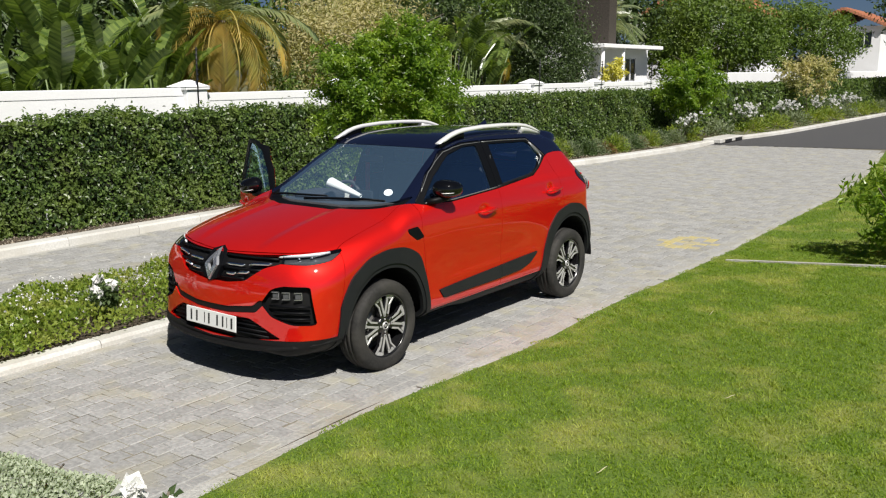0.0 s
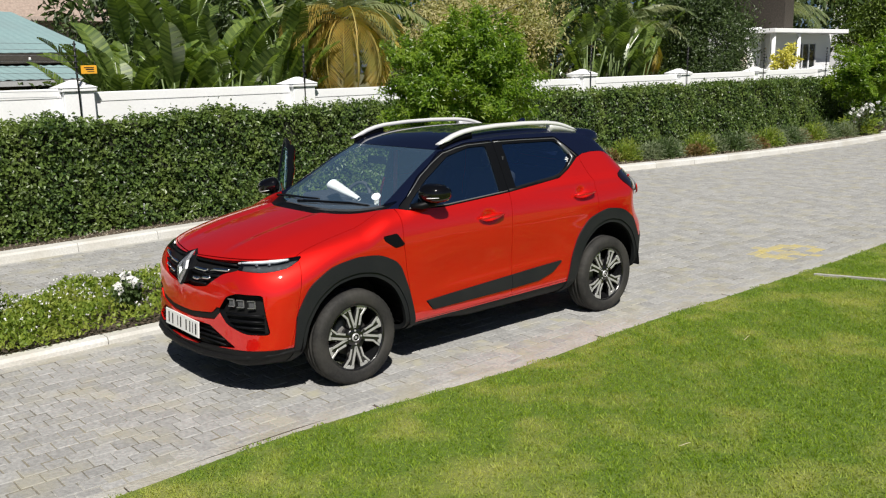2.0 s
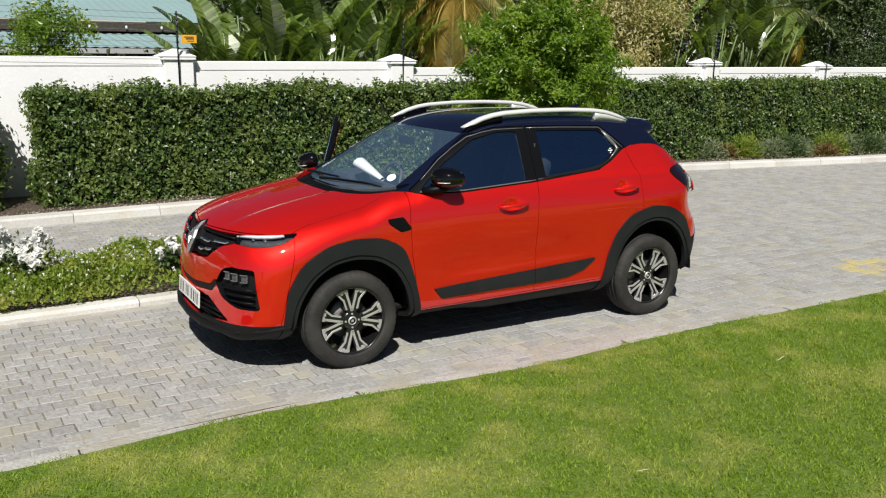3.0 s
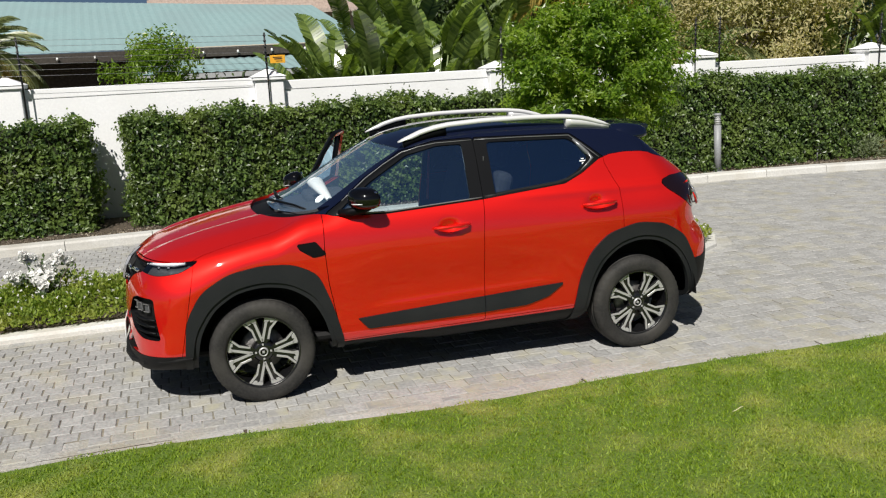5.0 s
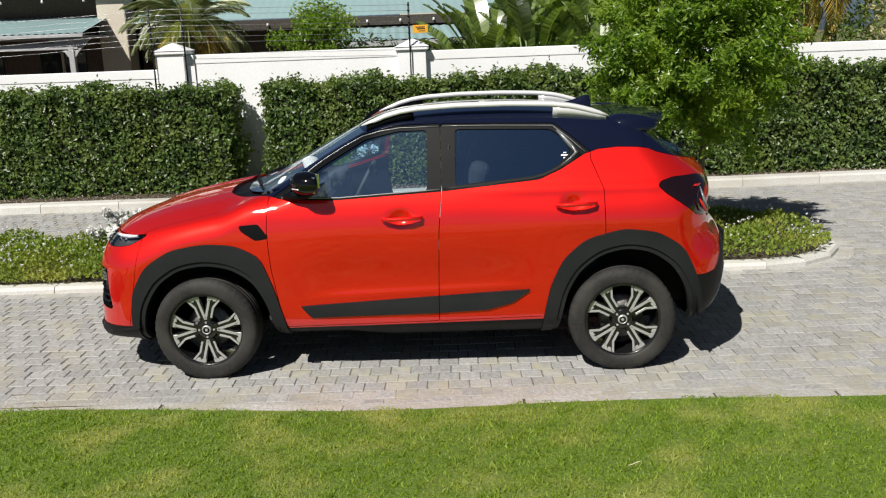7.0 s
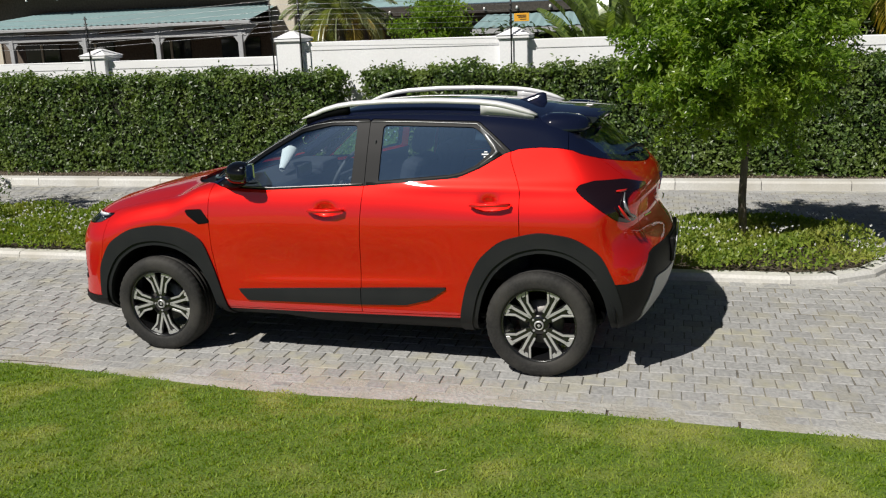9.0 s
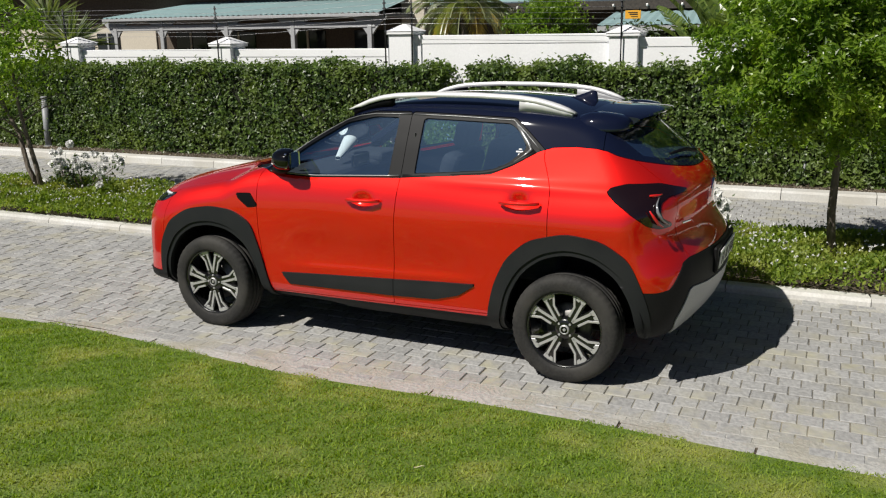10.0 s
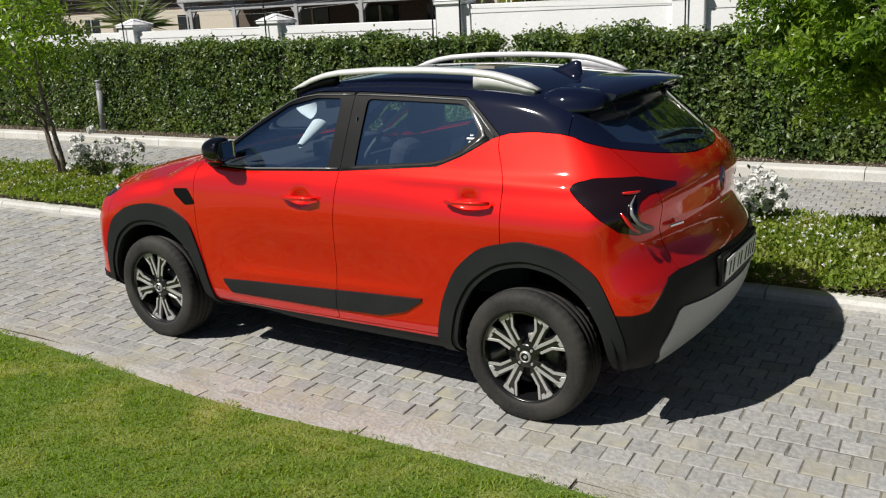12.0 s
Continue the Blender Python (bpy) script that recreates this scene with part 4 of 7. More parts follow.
def spiky(x, y, z, h, r, seed):
    """A yucca: a short stem with a head of stiff sword leaves."""
    rng = np.random.default_rng(seed)
    thing = tagged(empty("yucca", pose(x, y, z)), "spiky yellow-green yucca behind the white wall", "yucca")
    part("stem", tubed([(0, 0, -0.1), (0, 0, h)], [0.10, 0.09], 8), BARK, thing)
    k = 130
    d = rng.normal(0, 1, (k, 3))
    d[:, 2] = np.abs(d[:, 2]) * 0.9 - 0.15
    d /= np.linalg.norm(d, axis=1, keepdims=True)
    tagged(hang("leaves", leaf_mesh("leaves", np.tile(np.array([0, 0, h]), (k, 1)) + d * 0.05, d, r, rng, 0.09, 0.05, 0.05, 0.0), FROND, thing, "stiff sword leaves"), kind="stuff")


spiky(-8.6, -12.3, 0.08, 1.75, 0.75, 111)
spiky(-8.9, -13.2, 0.08, 2.2, 0.7, 112)
cactus = tagged(part("column_cactus", tubed([(-9.0, 0.75, 0.05), (-9.0, 0.75, 1.9), (-9.0, 0.75, 2.06), (-9.0, 0.75, 2.1)], [0.12, 0.12, 0.10, 0.03], 10), STALK), "grey-green column cactus behind the wall", "cactus")


# silver-leaved bush and a white rose beside the drive's near end
silver = tagged(empty("silver_bush", pose(1.45, -4.55, 0.05)), "low mounded bush with tiny silver-green leaves by the drive", "shrub")
bm = bmesh.new()
rng = np.random.default_rng(131)
for i in range(14):
    a = i * 2.4
    tube(bm, [(0, 0, -0.05), (math.cos(a) * 0.35, math.sin(a) * 0.35, 0.25), (math.cos(a) * 0.65, math.sin(a) * 0.65, 0.38)], [0.012, 0.009, 0.004], 5)
part("stems", bm, BARK, silver)
k = 64000
d = rng.normal(0, 1, (k, 3))
d[:, 2] = np.abs(d[:, 2]) * 0.9
d /= np.linalg.norm(d, axis=1, keepdims=True)
at = d * np.array([1.08, 0.88, 0.54]) * (rng.uniform(0.9, 1.0, (k, 1)) + 0.05 * np.sin(d[:, :1] * 9) * np.sin(d[:, 1:2] * 11))
tagged(hang("leaves", leaf_mesh("leaves", at, d, 0.017, rng, 0.7, 0.2, 0.7, 0.0), SAGE_LEAF, silver), kind="stuff")
# a solid dark mound that stands for the shade under the leaves
part("inner_twigs", tubed([(0, 0, 0.0), (0, 0, 0.2), (0, 0, 0.38), (0, 0, 0.44)], [0.76, 0.70, 0.4, 0.15], 16), HEDGE_SHADE, silver)
rose_bush(2.53, -4.36, lawn_height(2.53, -4.36), 0.07, 0.67, 3, 132, "tall white rose stem in flower by the lawn")


# ---- houses ----
def pitched(bm, a, b, c, d, waves, amp=0.018, thick=0.03, drop=0.0):
    """A corrugated roof slope between eave a-b and ridge d-c."""
    a, b, c, d = (Vector(p) for p in (a, b, c, d))
    n = max(int(waves * 4), 1)
    up = (b - a).cross(d - a).normalized()
    if up.z < 0:
        up = -up
    lo, hi = [], []
    for i in range(n + 1):
        t = i / n
        o = up * amp * math.cos(i * math.pi / 2)
        lo.append(bm.verts.new(a.lerp(b, t) + o))
        hi.append(bm.verts.new(d.lerp(c, t) + o))
    for i in range(n):
        bm.faces.new((lo[i], lo[i + 1], hi[i + 1], hi[i]))


def roof_part(name, quads, material, parent, per_metre=6.0, amp=0.006):
    bm = bmesh.new()
    for a, b, c, d in quads:
        pitched(bm, a, b, c, d, (Vector(b) - Vector(a)).length * per_metre, amp)
    return part(name, bm, material, parent)


house = tagged(empty("house"), "low house with pale teal sheet roofs and shaded verandah", "house")
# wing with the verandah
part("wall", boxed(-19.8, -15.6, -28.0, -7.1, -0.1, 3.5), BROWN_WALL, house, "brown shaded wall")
roof_part("roof", [((-14.9, -28.5, 3.45), (-14.9, -6.9, 3.45), (-18.2, -8.5, 5.0), (-18.2, -27, 5.0)), ((-14.9, -6.9, 3.45), (-21, -6.9, 3.45), (-18.2, -8.5, 5.0), (-18.2, -8.5, 5.0))], ROOF_TEAL, house)
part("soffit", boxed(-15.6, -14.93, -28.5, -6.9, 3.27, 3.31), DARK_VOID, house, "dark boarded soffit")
part("fascia", boxed(-14.93, -14.86, -28.5, -6.9, 3.24, 3.42), DARK_VOID, house, "dark fascia board")
part("dado_wall", boxed(-15.598, -15.55, -27.5, -16.2, -0.1, 2.18, 0.005), CREAM, house, "cream plastered lower wall")
for y0, y1 in ((-25.4, -23.9), (-22.9, -22.2), (-18.5, -17.6)):
    win = part("window", boxed(-15.548, -15.52, y0, y1, 1.0, 2.02, 0.005), WINDOW_DARK, house)
    part("window_frame", boxed(-15.522, -15.49, (y0 + y1) / 2 - 0.03, (y0 + y1) / 2 + 0.03, 1.0, 2.02), GREY_TRIM, win)
porch = part("verandah_roof", boxed(-15.5, -13.35, -15.7, -7.55, 2.30, 2.36), GREY_TRIM, house, "grey verandah beam")
part("cross_beam", boxed(-13.40, -13.31, -15.7, -7.6, 2.06, 2.20, 0.01), GREY_TRIM, porch)
roof_part("verandah_sheet", [((-13.2, -15.9, 2.40), (-13.2, -7.4, 2.40), (-15.55, -7.6, 2.83), (-15.55, -14.5, 2.83)), ((-15.55, -16.0, 2.40), (-13.2, -15.9, 2.40), (-15.55, -14.5, 2.83), (-15.55, -14.5, 2.83))], ROOF_TEAL, porch, 6.0, 0.014)
part("gutter", boxed(-13.24, -13.16, -15.9, -7.4, 2.31, 2.385, 0.01), GREY_TRIM, porch)
for y in (-15.6, -14.0, -11.9, -9.9, -7.75):
    col = part("column", boxed(-13.42, -13.30, y - 0.06, y + 0.06, 0.0, 2.30, 0.01), GREY_TRIM, house)
    for s in (-1, 1):
        bm = bmesh.new()
        vs = [bm.verts.new((x, y + s * (0.06 + u), zz)) for x in (-13.39, -13.33) for u, zz in ((0, 2.30), (0.42, 2.30), (0.30, 2.22), (0.10, 2.02), (0, 1.88))]
        for i in range(5):
            j = (i + 1) % 5
            bm.faces.new((vs[i], vs[j], vs[5 + j], vs[5 + i]))
        bm.faces.new(vs[:5])
        bm.faces.new(vs[5:][::-1])
        bmesh.ops.recalc_face_normals(bm, faces=bm.faces)
        part("bracket", bm, GREY_TRIM, col)
for y in (-14.9, -13.2, -10.9, -8.9):
    win = part("window", boxed(-15.6, -15.56, y - 0.55, y + 0.55, 0.9, 2.0, 0.005), WINDOW_DARK, house)
    part("window_frame", boxed(-15.57, -15.53, y - 0.03, y + 0.03, 0.9, 2.0), CREAM, win)
part("chimney", boxed(-15.9, -15.0, -7.75, -7.10, 0, 4.6, 0.02), CREAM, house, "cream plastered pier")
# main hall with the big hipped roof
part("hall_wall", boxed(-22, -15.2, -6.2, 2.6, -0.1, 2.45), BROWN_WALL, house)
roof_part("hall_roof", [((-14.6, -6.85, 2.58), (-14.6, 3.0, 2.58), (-18.6, 2.4, 3.68), (-18.6, -6.85, 4.05)), ((-14.6, 3.0, 2.58), (-22.6, 3.0, 2.58), (-18.6, 2.4, 3.68), (-18.6, 2.4, 3.68))], ROOF_TEAL, house, 5.0, 0.003)
part("hall_fascia", boxed(-14.66, -14.60, -6.3, 3.0, 2.36, 2.56), DARK_VOID, house, "dark fascia board under the roof")
roof_part("lean_to_roof", [((-13.0, -2.2, 2.02), (-13.0, 3.6, 2.02), (-14.7, 3.2, 2.32), (-14.7, -2.2, 2.32))], ROOF_TEAL, house, 5.0, 0.010)
part("lean_to_beam", boxed(-13.1, -13.0, -2.2, 3.6, 1.90, 2.0), GREY_TRIM, house)
part("lean_to_wall", boxed(-14.6, -14.2, -2.0, 3.2, -0.1, 2.0), BROWN_WALL, house)
for y in (-0.6, 1.4):
    w = part("window", boxed(-14.2, -14.17, y - 0.4, y + 0.4, 0.9, 1.85), WINDOW_DARK, house)
    part("window_frame", boxed(-14.18, -14.14, y - 0.03, y + 0.03, 0.9, 1.85), CREAM, w)
for i in range(12):
    part("fairy_light", tubed([(-14.55, -6 + i * 0.75, 2.42), (-14.55, -6 + i * 0.75, 2.48)], [0.03, 0.02], 6), plain("white_bulb", (0.8, 0.8, 0.78), 0.3), house, "white bulb of a light string")
for i in range(10):
    part("fairy_light", tubed([(-14.83, -16.5 + i * 0.95, 3.12), (-14.83, -16.5 + i * 0.95, 3.18)], [0.03, 0.02], 6), plain("white_bulb", (0.8, 0.8, 0.78), 0.3), house, "white bulb of a light string")

# tiled house further back
back_house = tagged(empty("tiled_house"), "house with a pale tiled roof far behind the hall", "house")
part("wall", boxed(-40, -30, -1.5, 9.0, 0, 4.3), CREAM, back_house)
for i in range(22):
    bm = bmesh.new()
    t0, t1 = i / 22, (i + 1) / 22
    y0, y1 = -2.2 + 1.5 * t0, 9.6 - 1.5 * t0
    box(bm, -29.4 - 5 * t1, -29.4 - 5 * t0 + 0.05, y0, y1, 4.2 + 3.0 * t0 - 0.05, 4.2 + 3.0 * t0 + 0.10, 0.0)
    part("tile_course", bm, PALE_TILE, back_house, "course of pale brown roof tiles")

# white house past the conifer
white = tagged(empty("white_house"), "white plastered house with a small flat porch roof", "house")
part("wall", boxed(-10.3, -9.6, 20.4, 22.4, 0, 3.05, 0.01), WALL_WHITE, white)
part("porch_roof", boxed(-10.5, -8.7, 21.6, 26.6, 2.84, 2.97, 0.01), WALL_WHITE, white, "flat white porch slab")
part("porch_wall", boxed(-10.6, -9.4, 22.6, 26.8, 0, 2.84, 0.01), WALL_WHITE, white)
for y in (21.8, 23.4):
    part("porch_post", tubed([(-8.85, y, 0), (-8.85, y, 2.84)], [0.06, 0.06], 10), WALL_WHITE, white)
w = part("window", boxed(-9.4, -9.37, 24.2, 25.6, 1.75, 2.5), WINDOW_DARK, white)
for y in (24.2, 24.65, 25.1, 25.57):
    part("glazing_bar", boxed(-9.38, -9.34, y, y + 0.05, 1.72, 2.53), WALL_WHITE, w)
part("door", boxed(-9.62, -9.56, 20.5, 21.5, 0, 2.2), CREAM, white, "beige garage-like door")
part("dark_bay", boxed(-12, -9.9, 24.4, 25.0, 3.0, 5.6), DARK_VOID, white, "dark timber upper bay")
yb = tagged(empty("yellow_bush", pose(-8.3, 21.6, 0.08)), "small bright yellow-leaved bush by the white house", "shrub")
rng = np.random.default_rng(141)
part("stem", tubed([(0, 0, -0.1), (0, 0, 1.75)], [0.03, 0.02], 6), BARK, yb)
crown_leaves("leaves", rng, (0, 0, 2.0), (0.42, 0.42, 0.34), 900, 0.12, YELLOW_LEAF, yb, 20)

# far garden wall, broad trees and distant houses
part_wall = tagged(part("wall_far", boxed(-8.9, -8.5, 29, 75, 0, 1.98, 0.02), WALL_WHITE), "long white garden wall further down the road", kind="structure")


def broad_tree(x, y, h, r, count, leaf, seed, material, label):
    rng = np.random.default_rng(seed)
    thing = tagged(empty("broad_tree", pose(x, y, 0)), label, "tree")
    bm = bmesh.new()
    branch_set(bm, rng, (0, 0, -0.1), (0.2, 0.1, h * 0.75), h * 0.035, 12, r * 0.75, 0.3)
    part("trunk", bm, BARK, thing)
    crown_leaves("crown", rng, (0, 0, h * 0.62), (r, r, h * 0.40), count, leaf, material, thing, 130, 0.4, 0.45, 0.1, 0.8)
    return thing


broad_tree(-12.5, 42, 6.4, 4.0, 30000, 0.20, 121, WOOD_LEAF, "broad round green tree behind the far wall")
broad_tree(-8.6, 47, 5.6, 2.6, 14000, 0.19, 122, WOOD_LEAF, "smaller round green tree behind the far wall")
broad_tree(-18, 36, 7.5, 4.5, 6000, 0.34, 123, DARK_LEAF, "dark tree far behind the white house")
broad_tree(-1.5, 52, 9.5, 4.2, 7000, 0.30, 124, DARK_LEAF, "tall dark pine leaning over the road")
broad_tree(-22, 8, 6.0, 3.5, 5000, 0.3, 125, DARK_LEAF, "dark tree behind the garden")
broad_tree(-24, 18, 8.0, 5.5, 8000, 0.36, 126, WOOD_LEAF, "tall green tree behind the garden")
broad_tree(-17, 26, 7.0, 4.5, 16000, 0.26, 127, WOOD_LEAF, "tall green tree behind the garden")


def gable_house(x0, x1, y0, y1, wall_h, ridge, label):
    thing = tagged(empty("distant_house"), label, "house")
    part("wall", boxed(x0, x1, y0, y1, 0, wall_h), WALL_WHITE, thing)
    n = 14
    xm = (x0 + x1) / 2
    for i in range(n):
        t0, t1 = i / n, (i + 1) / n
        for s, xe in ((-1, x0 - 0.4), (1, x1 + 0.4)):
            xa, xb = xe + (xm - xe) * t0, xe + (xm - xe) * t1
            z = wall_h + (ridge - wall_h) * t0
            part("tile_course", boxed(min(xa, xb), max(xa, xb) + 0.02, y0 - 0.4, y1 + 0.4, z - 0.05, z + (ridge - wall_h) / n + 0.05), TERRACOTTA, thing, "course of terracotta roof tiles")
    for k in range(3):
        yy_ = y0 + (k + 0.7) * (y1 - y0) / 3.4
        xx_ = x0 + (k + 0.7) * (x1 - x0) / 3.4
        wn = part("window", boxed(xx_ - 0.5, xx_ + 0.5, y0 - 0.04, y0 - 0.01, wall_h - 1.6, wall_h - 0.5), WINDOW_DARK, thing)
        part("window_frame", boxed(xx_ - 0.03, xx_ + 0.03, y0 - 0.06, y0 - 0.03, wall_h - 1.6, wall_h - 0.5), WALL_WHITE, wn)
    return thing


gable_house(-26, -16, 62, 72, 6.0, 8.6, "distant white house with a terracotta roof")
gable_house(-14.5, -9.0, 70, 80, 5.4, 6.8, "distant white two-storey house with a terracotta roof")
gable_house(-7.8, -3.0, 78, 90, 4.8, 6.4, "distant white house with a brown roof")


# ---- the car's body as one smooth field: negative inside ----
SIDE_LINE = [(-2.045, 0.70), (-2.02, 0.79), (-1.965, 0.865), (-1.85, 0.925), (-1.60, 0.995), (-1.30, 1.055), (-1.07, 1.092), (-0.97, 1.118), (-0.62, 1.315), (-0.34, 1.462), (-0.22, 1.512), (-0.05, 1.548), (0.25, 1.570), (0.60, 1.570), (0.95, 1.550), (1.25, 1.515), (1.41, 1.475), (1.49, 1.43), (1.65, 1.30), (1.80, 1.19), (1.860, 1.13), (1.888, 1.06), (1.872, 0.985), (1.868, 0.93), (1.895, 0.85), (1.96, 0.765), (1.98, 0.70), (1.98, 0.58), (1.945, 0.42), (1.85, 0.31), (1.66, 0.285), (1.30, 0.25), (-1.75, 0.235), (-1.97, 0.245), (-2.045, 0.262), (-2.072, 0.305), (-2.06, 0.40), (-2.06, 0.56)]
WIDTH_LINE = [(0.10, 0.60), (0.22, 0.72), (0.28, 0.800), (0.32, 0.842), (0.42, 0.855), (0.58, 0.858), (0.75, 0.858), (0.88, 0.852), (0.98, 0.840), (1.05, 0.822), (1.10, 0.797), (1.16, 0.770), (1.30, 0.706), (1.44, 0.636), (1.52, 0.588), (1.62, 0.50)]


def polygon_gap(px, py, poly):
    """Signed distance to a closed polygon, negative inside."""
    pts = np.asarray(poly, float)
    if px.size < 50:
        q = np.roll(pts, -1, 0)
        e = q - pts
        X, Y = px[..., None], py[..., None]
        t = np.clip(((X - pts[:, 0]) * e[:, 0] + (Y - pts[:, 1]) * e[:, 1]) / ((e ** 2).sum(1) + 1e-12), 0, 1)
        d = np.sqrt(((X - pts[:, 0] - t * e[:, 0]) ** 2 + (Y - pts[:, 1] - t * e[:, 1]) ** 2).min(-1))
        ey = np.where(e[:, 1] == 0, 1e-12, e[:, 1])
        odd = (((pts[:, 1] > Y) != (q[:, 1] > Y)) & (X < e[:, 0] * (Y - pts[:, 1]) / ey + pts[:, 0])).sum(-1) % 2
        return np.where(odd == 1, -d, d)
    best = np.full(px.shape, 1e9)
    inside = np.zeros(px.shape, bool)
    for (ax, ay), (bx, by) in zip(pts, np.roll(pts, -1, 0)):
        ex, ey = bx - ax, by - ay
        t = np.clip(((px - ax) * ex + (py - ay) * ey) / (ex * ex + ey * ey + 1e-12), 0, 1)
        best = np.minimum(best, (px - ax - t * ex) ** 2 + (py - ay - t * ey) ** 2)
        cross = (ay > py) != (by > py)
        with np.errstate(divide="ignore", invalid="ignore"):
            inside ^= cross & (px < ex * (py - ay) / (ey if ey else 1e-12) + ax)
    d = np.sqrt(best)
    return np.where(inside, -d, d)


def rounded(poly, times=2):
    """Corner cutting, so that an outline runs smoothly."""
    p = np.asarray(poly, float)
    for _ in range(times):
        q = np.roll(p, -1, 0)
        p = np.stack([0.75 * p + 0.25 * q, 0.25 * p + 0.75 * q], 1).reshape(-1, 2)
    return p


SIDE_POLY = rounded(SIDE_LINE, 3)
WZ = np.array([p[0] for p in WIDTH_LINE])
WX = np.array([p[1] for p in WIDTH_LINE])
WZ_FINE = np.linspace(0.1, 1.62, 1600)
_w = np.interp(WZ_FINE, WZ, WX)
_k = np.exp(-0.5 * (np.arange(-120, 121) / 26.0) ** 2)
WX_FINE = np.convolve(np.pad(_w, 120, mode="edge"), _k / _k.sum(), "valid")


def softened(poly, r=0.02, steps=4):
    """An outline whose corners are rounded by about r and whose sides stay straight."""
    p = [np.array(q, float) for q in poly]
    out = []
    for i, q in enumerate(p):
        a, b = p[i - 1] - q, p[(i + 1) % len(p)] - q
        la, lb = np.linalg.norm(a), np.linalg.norm(b)
        s0, s1 = q + a / la * min(r, la * 0.45), q + b / lb * min(r, lb * 0.45)
        for t in np.linspace(0, 1, steps):
            out.append((1 - t) ** 2 * s0 + 2 * t * (1 - t) * q + t * t * s1)
    return np.array(out)


def bump(v, c, s):
    return np.exp(-0.5 * ((v - c) / s) ** 2)


def ease(v, a, b):
    t = np.clip((v - a) / (b - a), 0, 1)
    return t * t * (3 - 2 * t)


def body_field(x, y, z):
    x = np.abs(x)
    # the nose, windscreen and tail bow in plan; bonnet and roof are crowned
    nose = 0.25 * x ** 2 + 0.30 * np.maximum(x - 0.5, 0) ** 2
    glass_bow = 0.34 * x ** 2
    front_bow = nose * (1 - ease(y, -1.6, -1.0)) + glass_bow * ease(y, -1.6, -1.0)
    bow = front_bow * (1 - ease(y, -0.4, 0.1)) - (0.24 * x ** 2) * ease(y, 0.9, 1.5)
    hood = (1 - ease(y, -1.15, -0.9))
    crown = 0.085 * x ** 2 * hood + 0.10 * x ** 2 * ease(y, -0.45, -0.1)
    crease = 0.014 * (ease(x, 0.26, 0.36) - ease(x, 0.50, 0.74)) * hood * ease(y, -2.0, -1.7)
    a = polygon_gap(y - bow, z + crown - crease, SIDE_POLY)
    wdt = np.interp(z, WZ_FINE, WX_FINE)
    wdt = wdt - 0.018 * bump(z, 0.60, 0.12) * ease(y, -0.80, -0.35) * (1 - ease(y, 0.35, 0.95))
    wdt = wdt + 0.010 * bump(z, 0.93, 0.07) * ease(y, 0.35, 1.05) * (1 - ease(y, 1.5, 1.8))
    wdt = wdt + 0.011 * bump(z, 1.105, 0.022) * ease(y, 0.15, 0.75) * (1 - ease(y, 1.42, 1.62))
    wdt = wdt + 0.0035 * bump(z, 0.520 + 0.03 * y, 0.018) * ease(y, -0.75, -0.4) * (1 - ease(y, 0.55, 0.85))
    for hy, hz in ((-0.045, 0.968), (0.965, 1.023)):
        wdt = wdt - 0.026 * bump(y, hy, 0.036) * bump(z, hz, 0.022)
    wdt = wdt - 0.030 * ease(z, 1.0, 1.3) * ease(y, 0.9, 1.6)
    wdt = wdt - 0.30 * np.maximum(-1.45 - y, 0) ** 2 - 0.22 * np.maximum(y - 1.35, 0) ** 2
    wdt = wdt + 0.05 * ease(z, 0.9, 1.06) * (1 - ease(z, 1.06, 1.2)) * 0.2 * (1 - ease(y, -1.3, -0.9))
    b = (x - wdt) * 0.93
    k = 0.10 + 0.07 * (1 - ease(y, -1.75, -1.3)) * (1 - ease(z, 0.86, 1.0)) * ease(z, 0.22, 0.45) + 0.08 * ease(y, 1.3, 1.7) * (1 - ease(z, 1.1, 1.3)) - 0.03 * ease(z, 1.25, 1.45)
    h = np.maximum(k - np.abs(a - b), 0) / k
    return np.maximum(a, b) + h * h * k * 0.25


def body_normal(p):
    e = 0.010
    g = np.stack([body_field(p[:, 0] + (e if i == 0 else 0), p[:, 1] + (e if i == 1 else 0), p[:, 2] + (e if i == 2 else 0)) - body_field(p[:, 0] - (e if i == 0 else 0), p[:, 1] - (e if i == 1 else 0), p[:, 2] - (e if i == 2 else 0)) for i in range(3)], 1)
    return g / (np.linalg.norm(g, axis=1, keepdims=True) + 1e-12)


